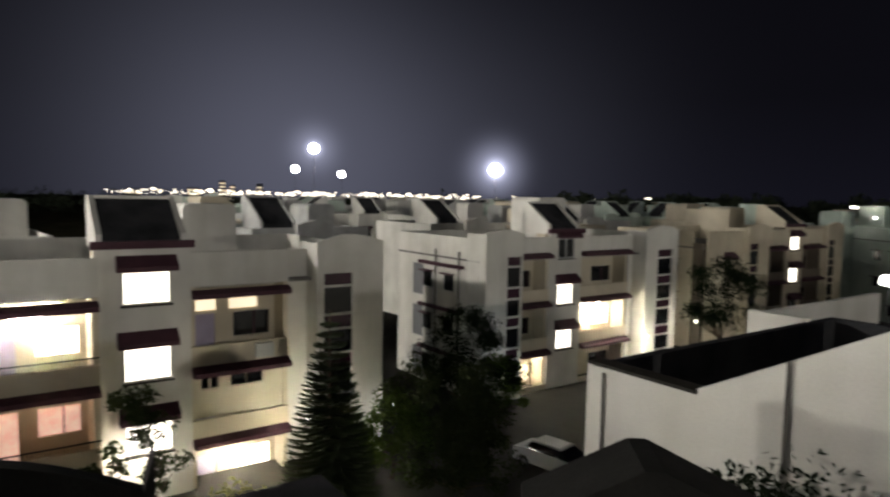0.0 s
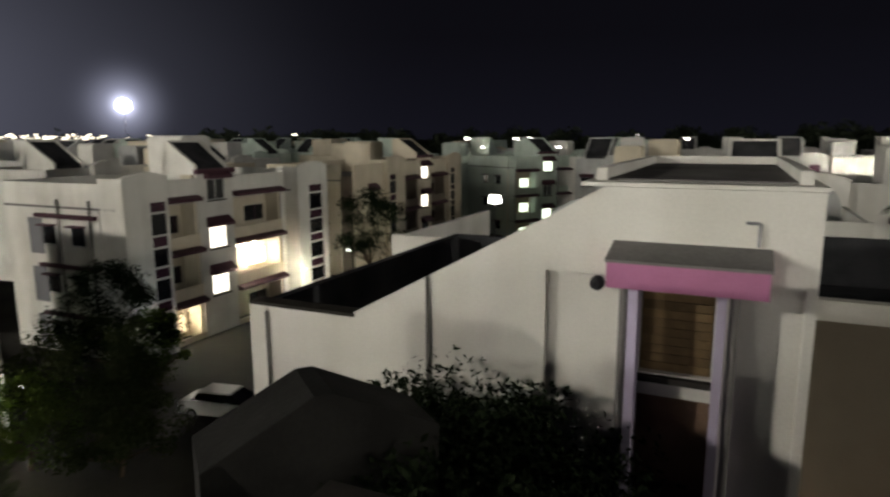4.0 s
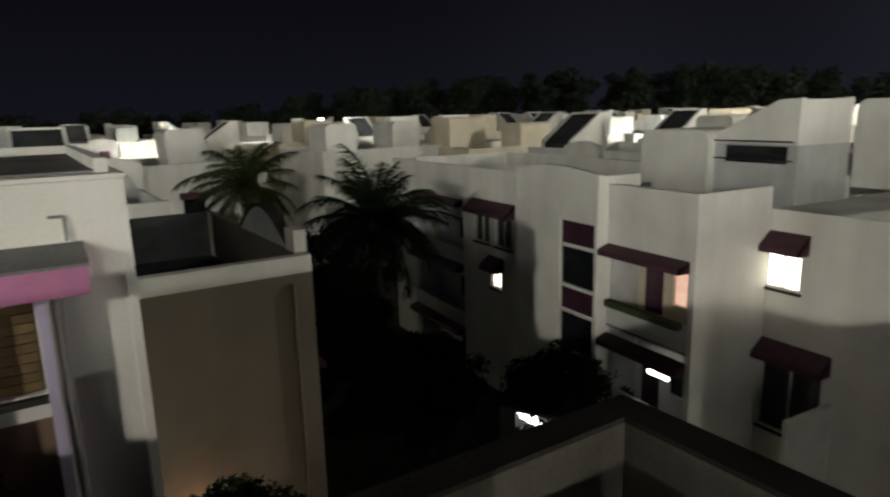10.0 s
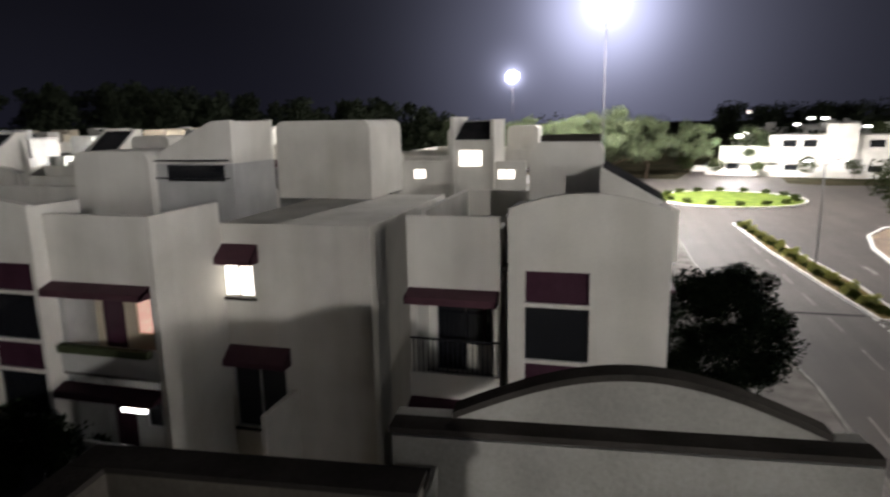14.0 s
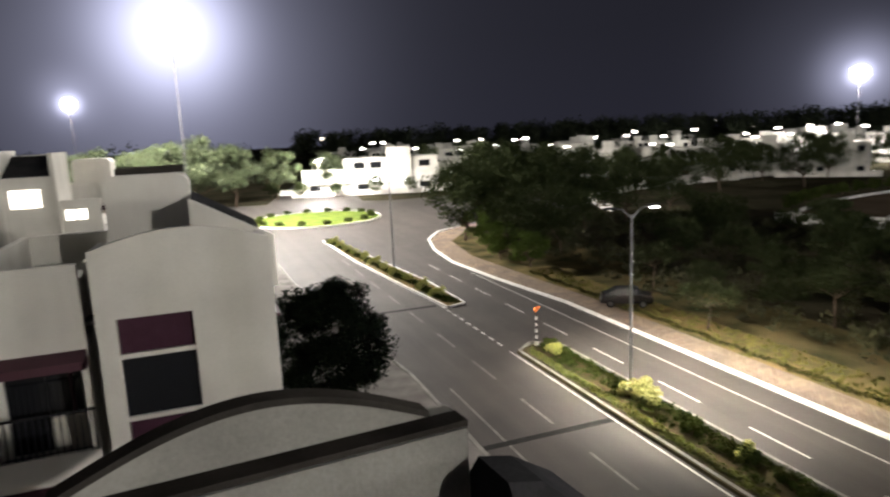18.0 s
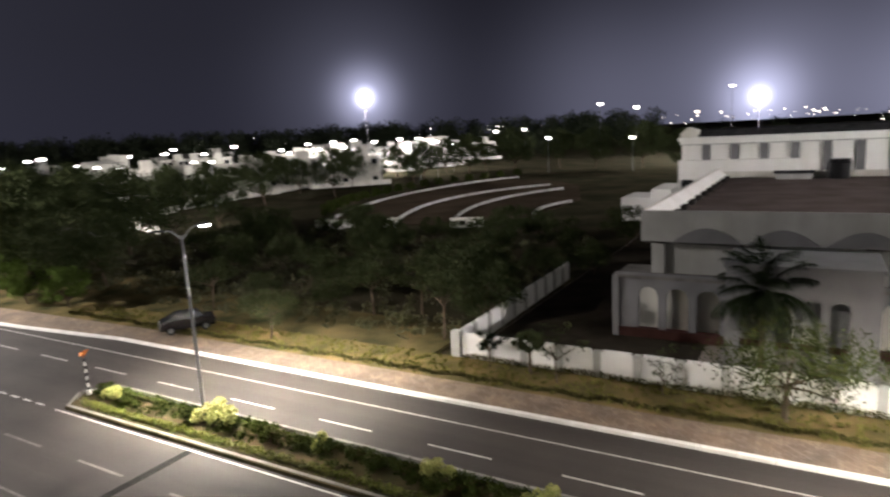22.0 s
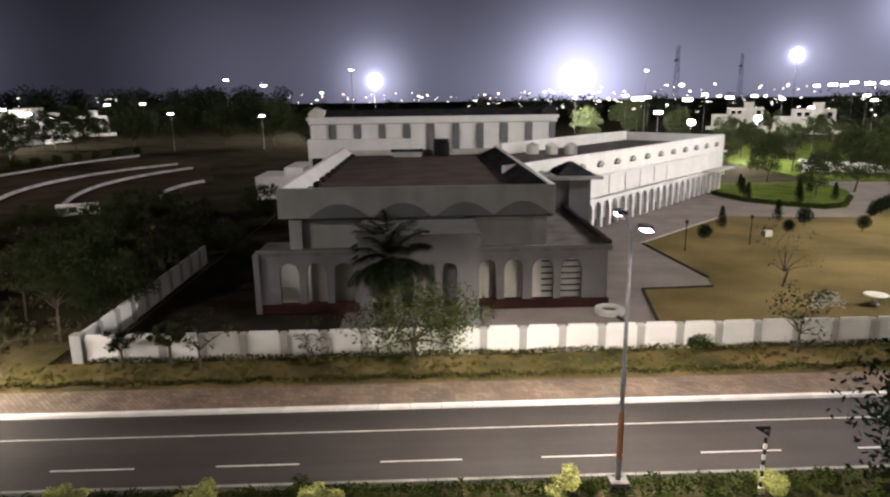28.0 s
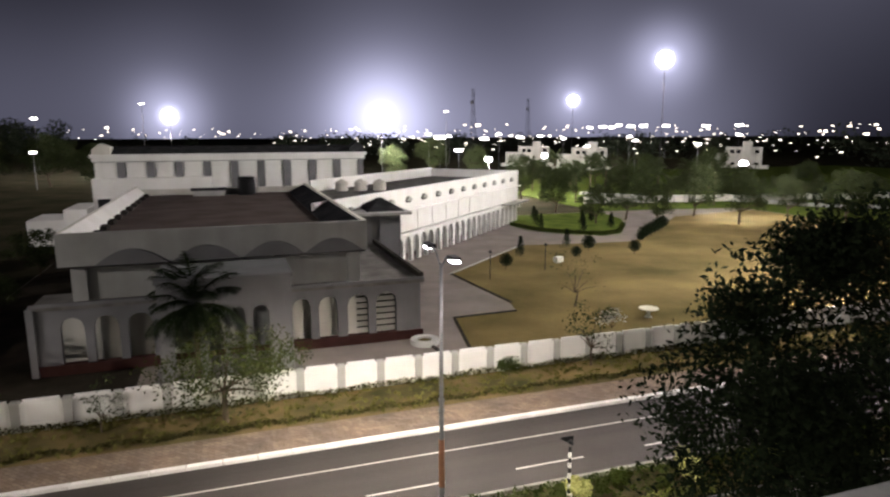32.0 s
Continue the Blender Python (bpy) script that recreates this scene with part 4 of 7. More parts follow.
part("wall", Mesh().holed(-1.4, 1.4, 0, 3.3, 0, 0.2, [(-0.75, 0.65, 2.45, 3.1)]), GREYCOL, oh)
part("roof", Mesh().box(-1.5, 1.5, -0.1, 1.8, 3.305, 3.45), DARKROOF, oh)
part("back", Mesh().box(-1.4, 1.4, 0.5, 1.7, 0, 3.3), GREYCOL, oh)
for a, b, h in ((-0.7, 0.05, 3.0), (-0.6, 0.1, 2.86), (-0.3, 0.25, 2.74), (0.0, 0.3, 2.62), (0.2, 0.6, 2.52)):
    part("louvre_slat", Mesh().box(a, b, 0.08, 0.12, h, h + 0.075), LAMP_FAR, oh)
block("gable-fronted white end block with plum and dark glass beside the road", pose(18.4, 6.15, 0, 0, 0, -90),
      [("balcony", 2.9, {"lit": (0, 0, 0), "low": WHITE, "door": GLASS_DARK, "railed": True, "fascia": 9.15, "drop": 0.45}), ("recess", 0.35, {}), ("tower", 4.45, {"strip": (0.105, 0.52), "pattern": 2, "rise": 0.45, "win_top": 10.15})], wall=WHITE, lo=WHITE, lit=(0, 0, 0), depth=8, seed=7, head=(3.24, 5.74, 4.0, 6.5, 13.65))
block("white apartment block with a lit stair window behind the gabled block", pose(63, 20.2, 0, 0, 0, -90),
      [("balcony", 4.4, {"lit": (0, 0, 1)}), ("stair", 3.7, {"lit": (1, 0, 0)}), ("balcony", 4.4, {"lit": (0, 0, 1)}), ("tower", 4.0, {})], wall=WHITE, lo=CREAM, lit=(0, 0, 0), depth=9, seed=8)

# house with a lit stair head behind the gabled block
lm = thing("house", "low white house with a lit stair head and dark sloping lid", "house", pose(44.5, 15.2, 0, 0, 0, -90), group="houses of the colony")
part("front_wall", Mesh().box(0, 9.2, 0, 0.25, 0, 11.6), WHITE, lm)
part("body", Mesh().box(0, 9.2, 0.25, 9, 0, 9.9), WHITE, lm)
for a, b in ((1.1, 1.9), (7.25, 7.75), (7.9, 8.4)):
    part("window", Mesh().box(a, b, -0.05, -0.004, 10.4, 11.0), LIT, lm)
sh_ = part("stair_head", Mesh().box(4.155, 6.745, -0.2, 0.05, 9.9, 13.1), WHITE, lm)
part("cheek", Mesh().box(3.9, 4.15, -0.3, 4.2, 0, 14.7), WHITE, sh_)
part("cheek", Mesh().box(6.75, 7.0, -0.3, 4.2, 0, 14.5), WHITE, sh_)
part("back", Mesh().box(4.155, 6.745, 3.2, 4.2, 0, 14.4), WHITE, sh_)
part("lid", Mesh().slope(4.16, 6.74, 0.06, 3.19, 12.7, 13.15, 14.35), DARKROOF, sh_, "dark sloping stair roof")
part("window", Mesh().box(4.5, 6.1, -0.26, -0.204, 11.3, 12.35), LIT, sh_)

# our own building under the camera
own = thing("house", "own building with arched parapets and streaked, shade-darkened terrace", "house", pose(0, 0, 0))
part("body", Mesh().box(-9.0, 5.85, -3.15, 4.0, 0, 9.9), WHITE, own, at=pose(0, 0, 0, 0, 0, 5))
part("terrace_floor", Mesh().box(-9.0, 5.85, -3.15, 4.0, 9.9, 10.05), DARKROOF, own, at=pose(0, 0, 0, 0, 0, 5))
ROOF = [(-3.4, -2.0), (0.8, -2.0), (1.3, -1.5), (1.3, 1.4), (0.7, 2.05), (-1.4, 2.05), (-3.0, 1.0), (-3.4, 0.6)]
sh0 = part("stair_head", Mesh().prism([(x * 0.96, y * 0.96, 10.05) for x, y in ROOF], [(x * 0.96, y * 0.96, 12.6) for x, y in ROOF]), WHITE, own)
part("roof_ledge", Mesh().prism([(x, y, 12.605) for x, y in ROOF], [(x, y, 12.75) for x, y in ROOF]), GREYW, sh0)
part("stair_door", Mesh().box(-0.6, 0.3, 1.975, 2.02, 10.06, 12.05), mat("grey_door_paint", (0.2, 0.19, 0.18), 0.6), sh0)
# streaky render with the shade on the inner corner walls in its colour
TERR = mat("shaded_streaky_render", (0.20, 0.18, 0.15), 0.95, 0.45, 0.9, 18, 0.4, streak=0.25)
GT = g(0, 0)  # the terrace walls stand square to the colony's grid
ARC_T = [(v, 10.05, z) for v, _, z in arc(-2.55, 1.0, 11.44, 0.5, 24)]
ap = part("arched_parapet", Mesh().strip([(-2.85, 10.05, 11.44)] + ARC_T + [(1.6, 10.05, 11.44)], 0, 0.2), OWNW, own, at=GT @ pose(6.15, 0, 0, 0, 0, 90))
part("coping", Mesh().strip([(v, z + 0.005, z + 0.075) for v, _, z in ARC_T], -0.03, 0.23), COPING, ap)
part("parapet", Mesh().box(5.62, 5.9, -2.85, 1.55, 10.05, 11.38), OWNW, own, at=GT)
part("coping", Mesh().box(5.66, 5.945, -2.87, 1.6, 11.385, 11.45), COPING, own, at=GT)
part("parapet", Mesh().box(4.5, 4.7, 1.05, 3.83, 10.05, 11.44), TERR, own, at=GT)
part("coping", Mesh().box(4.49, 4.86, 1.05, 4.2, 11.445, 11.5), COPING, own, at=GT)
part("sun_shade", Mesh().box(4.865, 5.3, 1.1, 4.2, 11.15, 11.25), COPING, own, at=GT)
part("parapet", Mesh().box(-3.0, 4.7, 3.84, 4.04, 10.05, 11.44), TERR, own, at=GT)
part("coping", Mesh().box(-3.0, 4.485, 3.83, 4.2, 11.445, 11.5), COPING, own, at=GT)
# added out of view to block low mast light from the terrace walls
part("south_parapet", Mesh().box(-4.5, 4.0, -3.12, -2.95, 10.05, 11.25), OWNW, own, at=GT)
part("link_wall", Mesh().box(4.72, 5.6, 1.1, 1.3, 10.05, 11.1), OWNW, own, at=GT)

# low roofs behind the white house
for u, v, w, d in ((-10.0, 17.8, 6.0, 8.5), (2.6, 27.0, 2.0, 7.0)):
    lh = thing("house", "low white parapet house with a dark flat roof", "house", g(u, v), group="houses of the colony")
    part("wall", Mesh().box(0, w, 0, 0.25, 0, 11.3), WHITE, lh)
    part("body", Mesh().box(0, w, 0.25, d, 0, 10.0), WHITE, lh)
    part("roof_slab", Mesh().box(0.2, w - 0.2, 0.26, d - 0.2, 10.005, 10.1), DARKROOF, lh)
    part("side_parapet", Mesh().box(0, 0.2, 0.25, d, 10.0, 11.2), WHITE, lh)
    part("side_parapet", Mesh().box(w - 0.2, w, 0.25, d, 10.0, 11.2), WHITE, lh)
    part("arched_parapet", Mesh().strip(arc(w * 0.5, w - 0.2, 11.2, 0.7, low=10.1), d - 0.4, d - 0.2), GREYW, lh)
# dark hipped roof below the end of the arched wall
part("low_roof", Mesh().prism([(4.2, -4.3, 10.2), (6.2, -4.3, 10.2), (6.2, -2.9, 10.2), (4.2, -2.9, 10.2)], [(4.9, -3.3, 11.0), (5.5, -3.3, 11.0), (5.5, -2.9, 11.1), (4.9, -2.9, 11.1)]), DARKROOF, own, "dark sloping roof below the parapet", at=GT)
# gabled porch roof and arched coping on the own terrace, shade painted black
part("porch_roof", Mesh().strip([(-1.25, 0, 11.2), (-0.1, 0, 11.78), (0.1, 0, 11.78), (1.3, 0, 11.2)], 0, 0.9), mat("shade_black_render", (0.022, 0.021, 0.019), 0.95, 0.5, 1.2, 18, 0.5), own, "dark gable, shade in its colour", at=pose(-4.15, 4.8, 0, 0, 0, 55))
part("arched_parapet", Mesh().strip([(-2.2, 10.05, 11.2)] + arc(-1.9, 1.5, 11.5, 0.55, low=10.05) + [(1.6, 10.05, 11.9)], 0, 0.2), MATS["shade_black_render"], own, "dark arched parapet, shade in its colour", at=pose(-6.6, -1.0, 0, 0, 0, 90))
# dark sloping lid beside the stair head of the gabled block
sl = thing("stair_roof", "dark sloping stair roof beside the gabled wall", "roof", pose(18.4, 6.15, 0, 0, 0, -90))
part("lid", Mesh().prism([(5.75, 2.0, 10.06), (8.0, 2.0, 10.06), (8.0, 6.5, 10.06), (5.75, 6.5, 10.06)], [(5.75, 2.0, 12.9), (7.8, 2.0, 11.7), (7.8, 6.5, 11.7), (5.75, 6.5, 12.9)]), DARKROOF, sl)
part("cheek", Mesh().strip([(5.7, 10.06, 12.95), (8.05, 10.06, 11.65)], 1.8, 1.99), WHITE, sl)
part("head_lid", Mesh().box(3.6, 5.6, 4.2, 6.3, 13.655, 13.85), COPING, sl)

# ---- the hall across the road ----
HX, HY = -3.47, -42.4
hall = thing("hall", "grey-white hall with arcades, portico and brown roof terrace", "hall", pose(HX, HY, 0, 0, 0, 180))
AR = [(-13.6, -12.3), (-11.8, -10.4), (-9.9, -8.5), (0.05, 1.25), (1.8, 3.05), (3.75, 5.2), (5.75, 7.2)]
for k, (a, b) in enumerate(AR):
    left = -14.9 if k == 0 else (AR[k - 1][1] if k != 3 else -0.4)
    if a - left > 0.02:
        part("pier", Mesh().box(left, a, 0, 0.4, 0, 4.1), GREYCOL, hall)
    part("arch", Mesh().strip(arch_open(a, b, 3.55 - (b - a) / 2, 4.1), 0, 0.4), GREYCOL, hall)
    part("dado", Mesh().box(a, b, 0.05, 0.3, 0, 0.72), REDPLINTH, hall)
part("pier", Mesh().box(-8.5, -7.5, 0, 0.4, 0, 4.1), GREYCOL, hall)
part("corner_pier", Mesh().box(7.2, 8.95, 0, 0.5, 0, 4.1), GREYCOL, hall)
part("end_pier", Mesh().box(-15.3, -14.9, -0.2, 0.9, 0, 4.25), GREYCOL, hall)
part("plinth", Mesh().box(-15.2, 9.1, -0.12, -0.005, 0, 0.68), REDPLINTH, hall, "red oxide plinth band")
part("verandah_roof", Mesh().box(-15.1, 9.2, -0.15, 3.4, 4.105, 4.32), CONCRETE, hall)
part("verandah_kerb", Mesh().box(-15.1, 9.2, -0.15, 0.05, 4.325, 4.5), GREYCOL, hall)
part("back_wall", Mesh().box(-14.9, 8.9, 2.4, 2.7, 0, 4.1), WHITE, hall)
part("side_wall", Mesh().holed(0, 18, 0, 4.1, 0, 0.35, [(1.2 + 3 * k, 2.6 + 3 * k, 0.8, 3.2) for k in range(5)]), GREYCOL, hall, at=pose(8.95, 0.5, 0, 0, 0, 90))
part("side_roof", Mesh().box(5.0, 9.2, 3.4, 19, 4.105, 4.3), CONCRETE, hall)
part("side_kerb", Mesh().box(8.9, 9.2, 0.05, 19, 4.325, 4.75), COPING, hall)
for k in range(6):
    part("louvre", Mesh().box(4.5, 7.25, 0.7, 0.78, 0.95 + 0.44 * k, 1.05 + 0.44 * k), COPING, hall)
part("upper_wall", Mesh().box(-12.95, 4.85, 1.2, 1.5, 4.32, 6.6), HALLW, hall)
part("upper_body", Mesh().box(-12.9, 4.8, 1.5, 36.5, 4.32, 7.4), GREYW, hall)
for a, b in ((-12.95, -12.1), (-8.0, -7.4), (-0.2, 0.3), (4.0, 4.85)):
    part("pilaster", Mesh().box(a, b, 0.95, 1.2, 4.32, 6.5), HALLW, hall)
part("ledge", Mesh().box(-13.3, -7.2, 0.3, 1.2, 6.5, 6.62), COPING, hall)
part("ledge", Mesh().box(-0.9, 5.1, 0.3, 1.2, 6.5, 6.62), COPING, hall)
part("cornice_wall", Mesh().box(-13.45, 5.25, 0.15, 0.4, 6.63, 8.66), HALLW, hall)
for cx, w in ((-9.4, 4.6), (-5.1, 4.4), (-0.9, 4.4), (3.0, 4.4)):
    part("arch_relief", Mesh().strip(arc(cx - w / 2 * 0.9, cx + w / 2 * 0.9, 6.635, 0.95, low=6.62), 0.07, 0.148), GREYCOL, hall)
part("roof_slab", Mesh().box(-13.2, 5.0, 0.4, 36.6, 7.4, 7.62), TILEROOF, hall)
part("roof_parapet", Mesh().box(-13.45, -13.2, 0.4, 36.8, 6.63, 8.66), WHITE, hall)
part("roof_parapet", Mesh().box(5.0, 5.25, 0.4, 36.8, 6.63, 8.66), WHITE, hall)
part("back_parapet", Mesh().box(-13.2, 5.0, 36.6, 36.85, 6.63, 8.3), WHITE, hall)
for k in range(11):
    part("buttress", Mesh().slope(-12.44, -12.0, 2.0 + 3.2 * k, 3.4 + 3.2 * k, 7.62, 7.95, 7.95), COPING, hall)
# shaded apron near-black, lit one white: the floodlight's fall put into colours
part("sloping_apron", Mesh().prism([(3.2, 1.0, 7.62), (5.0, 1.0, 7.62), (5.0, 36, 7.62), (3.2, 36, 7.62)], [(3.2, 1.0, 7.66), (5.0, 1.0, 8.5), (5.0, 36, 8.5), (3.2, 36, 7.66)]), DARKROOF, hall, "sloping roof apron, shade-darkened")
part("sloping_apron", Mesh().prism([(-13.2, 1.0, 7.62), (-12.45, 1.0, 7.62), (-12.45, 36, 7.62), (-13.2, 36, 7.62)], [(-13.2, 1.0, 8.64), (-12.45, 1.0, 8.0), (-12.45, 36, 8.0), (-13.2, 36, 8.64)]), FLOODW, hall, "white sloping roof apron")
# portico
PA = [(-6.9, -5.6), (-5.1, -4.2), (-3.9, -3.0), (-2.6, -1.7)]
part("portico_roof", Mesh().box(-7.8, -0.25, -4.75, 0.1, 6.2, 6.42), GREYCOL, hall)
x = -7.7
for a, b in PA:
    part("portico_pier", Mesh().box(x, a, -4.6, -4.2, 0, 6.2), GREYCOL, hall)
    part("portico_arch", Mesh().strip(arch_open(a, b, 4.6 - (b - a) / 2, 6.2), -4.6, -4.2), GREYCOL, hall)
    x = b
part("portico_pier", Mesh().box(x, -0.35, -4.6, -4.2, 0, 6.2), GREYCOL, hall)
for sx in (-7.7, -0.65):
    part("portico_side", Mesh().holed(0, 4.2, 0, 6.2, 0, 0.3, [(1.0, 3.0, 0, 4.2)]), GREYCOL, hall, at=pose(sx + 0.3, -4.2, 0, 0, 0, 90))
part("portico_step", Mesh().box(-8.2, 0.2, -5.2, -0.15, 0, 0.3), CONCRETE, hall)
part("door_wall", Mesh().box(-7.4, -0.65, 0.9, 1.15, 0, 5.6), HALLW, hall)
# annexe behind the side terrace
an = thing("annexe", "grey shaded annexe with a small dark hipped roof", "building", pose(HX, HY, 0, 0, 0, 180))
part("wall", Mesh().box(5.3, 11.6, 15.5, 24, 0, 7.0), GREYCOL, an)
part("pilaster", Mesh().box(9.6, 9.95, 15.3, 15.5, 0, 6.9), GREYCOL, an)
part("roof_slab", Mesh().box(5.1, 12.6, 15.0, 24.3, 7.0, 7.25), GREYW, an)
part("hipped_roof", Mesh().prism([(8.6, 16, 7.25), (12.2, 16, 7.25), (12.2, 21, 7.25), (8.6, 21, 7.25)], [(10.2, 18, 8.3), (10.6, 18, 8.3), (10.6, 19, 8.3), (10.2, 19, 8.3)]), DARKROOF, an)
# tall hall behind
bh = thing("hall", "tall white hall with grey pilasters and a dark ridge", "hall", pose(17.2, -93, 0, 0, 0, 180))
W2 = 36.0
part("wall", Mesh().box(0.8, W2, 0.35, 22, 0, 11.4), FLOODW, bh)
part("dado", Mesh().box(15.05, W2 + 0.3, 0.1, 0.349, 0, 7.2), FLOODW, bh)
part("front_annexe", Mesh().box(0.6, 15.04, -1.2, 0.349, 0, 8.85), FLOODW, bh)
for k in range(10):
    x = 3.48 + 3.52 * k
    z = 8.855 if x < 14 else 7.205
    part("pilaster", Mesh().box(x, min(x + 1.0, W2 - 0.05), 0.02, 0.349, z, 10.85), GREYCOL, bh)
    part("panel", Mesh().holed(x - 2.45, x - 0.08, z, 10.8, 0.27, 0.346, [(x - 2.3, x - 0.23, z + 0.1, 10.65)]), FLOODW, bh)
part("frieze", Mesh().box(0.6, W2 + 0.2, -0.02, 0.349, 10.86, 11.45), FLOODW, bh)
part("cornice", Mesh().box(0.4, W2 + 0.4, -0.25, 1.0, 11.455, 11.9), FLOODW, bh)
part("drip", Mesh().box(0.6, W2 + 0.2, -0.1, -0.025, 10.9, 10.98), GREYCOL, bh)
part("roof", Mesh().prism([(0.8, 0.9, 11.9), (W2, 0.9, 11.9), (W2, 22, 11.9), (0.8, 22, 11.9)], [(1.2, 3, 12.7), (W2 - 0.4, 3, 12.7), (W2 - 0.4, 20, 12.7), (1.2, 20, 12.7)]), DARKROOF, bh)
for gx in (0, W2 - 2.6):
    part("gable_block", Mesh().strip([(gx + 0.6, 11.9, 12.5), (gx + 1.6, 11.9, 13.3), (gx + 2.8, 11.9, 12.8)], 0.4, 3.4), WHITE if gx == 0 else DARKROOF, bh)
part("side_block", Mesh().box(-3.0, -0.31, -1.0, 8, 0, 5.0), FLOODW, bh)
part("low_block", Mesh().box(-8.0, -3.0, 2.0, 10, 0, 3.4), FLOODW, bh)
part("vent", Mesh().box(4.7, 6.3, -1.7, -1.21, 6.9, 7.1), COPING, bh)
part("shutter", Mesh().box(5.5, 6.2, -1.26, -1.205, 5.6, 6.8), PLUM, bh)
part("cooler", Mesh().box(1.2, 2.6, -1.9, -1.21, 5.2, 6.3), IRON, bh)
# long wing running off at an angle
WA = 226.3
wg = thing("wing", "long white wing with arcade, ledge and half-round vent hoods", "building", pose(-7.0, -57.0, 0, 0, 0, WA))
WL = 56.0
part("wall", Mesh().box(0, WL, 0, 0.3, 3.55, 8.42), FLOODW, wg)
part("core_wall", Mesh().box(6, WL, 2.6, 2.85, 0, 6.9), GREYW, wg)
part("roof_slab", Mesh().prism([(4.0, 0.3, 6.9), (WL, 0.3, 6.9), (WL, 16, 6.9), (21, 16, 6.9)], [(4.0, 0.3, 7.1), (WL, 0.3, 7.1), (WL, 16, 7.1), (21, 16, 7.1)]), CONCRETE, wg)
part("back_wall", Mesh().box(21, WL, 16, 16.3, 0, 8.6), FLOODW, wg)
part("end_wall", Mesh().box(WL - 0.3, WL, 0.3, 16, 0, 8.4), FLOODW, wg)
part("ledge", Mesh().box(0, WL + 0.3, -0.45, -0.005, 5.85, 6.0), FLOODW, wg)
part("verandah_roof", Mesh().box(48, WL + 1.2, -1.8, -0.005, 3.35, 3.545), GREYW, wg)
for k in range(13):
    x = 5.0 + 3.9 * k
    hood = part("vent_hood", Mesh().strip(arc(x, x + 1.3, 7.005, 0.5, low=7.0), -0.3, -0.01), GREYW, wg)
    part("vent", Mesh().box(x + 0.2, x + 1.1, -0.2, -0.012, 6.84, 6.985), COPING, hood)
    if 3 < k < 9:
        part("pilaster", Mesh().box(x - 0.9, x - 0.55, -0.06, -0.005, 3.55, 5.84), FLOODW, wg)
x = 6.3
while x < WL - 0.5:
    part("column", Mesh().box(x, x + 0.5, -0.05, 0.35, 0, 2.3), FLOODW, wg)
    part("arch", Mesh().strip(arch_open(x + 0.5, x + 1.95, 2.2, 3.34, 8), -0.05, 0.35), FLOODW, wg)
    part("spandrel", Mesh().box(x, x + 0.5, -0.05, 0.35, 2.305, 3.34), FLOODW, wg)
    x += 1.95
for k in range(3):
    ct = thing("rooftop_tank", "white cylindrical water tank on the wing roof", "water tank", pose(-14.0 - 2.4 * k, -84.0 + 0.6 * k, 7.1), group="tanks on the wing roof")
    part("drum", Mesh().rings([(0.8, 0), (0.85, 0.1), (0.85, 1.1), (0.5, 1.35), (0.2, 1.4)], 14), WHITE, ct, smooth=False)
    part("lid", Mesh().rings([(0.25, 1.405), (0.25, 1.47)], 10), GREYW, ct)
tk = thing("water_tank", "black plastic water tank on the hall roof", "water tank", pose(-1.9, -77.3, 7.62))
part("drum", Mesh().rings([(0.95, 0), (1.0, 0.1), (1.0, 0.7), (1.03, 0.75), (1.0, 0.8), (1.0, 1.5), (1.03, 1.55), (0.9, 1.75)], 18), TANK, tk)
part("neck", Mesh().rings([(0.85, 1.755), (0.95, 1.9), (0.95, 2.0)], 14), TANK, tk)
sb = thing("roof_hatch", "low dark roof hatch on the terrace", "roof hatch", pose(2.2, -77.4, 7.62))
part("kerb", Mesh().box(-1.7, 1.7, -1.0, 1.0, 0, 0.6), GREYW, sb)
part("cover", Mesh().slope(-1.9, 1.9, -1.2, 1.2, 0.605, 0.7, 0.95), DARKROOF, sb)

# boundary wall: piers and panels
bw = thing("boundary_wall", "whitewashed boundary wall of panels between grey piers", "wall", kind="structure")
PITCH = 2.27


def wall_run(x0, y0, ang, n, first=True):
    panel = Mesh().strip([(0.0, 0, 1.5), (0.12, 0, 1.5), (0.12, 0, 1.66), (PITCH - 0.55, 0, 1.66), (PITCH - 0.55, 0, 1.5), (PITCH - 0.42, 0, 1.5)], -0.06, 0.06).data("panel", mat("whitewash", (0.84, 0.84, 0.83), 0.9, 0.12, 0.7, 20, 0.25, streak=0.06, per_object=0.06))
    inset = Mesh().holed(0.15, PITCH - 0.57, 0.2, 1.5, 0.062, 0.085, [(0.25, PITCH - 0.67, 0.42, 1.38)]).data("panel_border", MATS["whitewash"])
    pier = Mesh().box(-0.21, 0.21, -0.16, 0.16, 0, 1.48).prism([(-0.24, -0.19, 1.485), (0.24, -0.19, 1.485), (0.24, 0.19, 1.485), (-0.24, 0.19, 1.485)], [(-0.18, -0.13, 1.6), (0.18, -0.13, 1.6), (0.18, 0.13, 1.6), (-0.18, 0.13, 1.6)]).data("pier", GREYW)
    c, s = math.cos(radians(ang)), math.sin(radians(ang))
    for k in range(n):
        if k or first:
            part("pier", pier, GREYW, bw, at=pose(x0 + c * PITCH * k, y0 + s * PITCH * k, 0.05, 0, 0, ang))
        p = part("panel", panel, GREYW, bw, at=pose(x0 + c * (PITCH * k + 0.21), y0 + s * (PITCH * k + 0.21), 0.05, 0, 0, ang))
        part("panel_border", inset, GREYW, p)


wall_run(-59.85, -34.4, 0, 35)
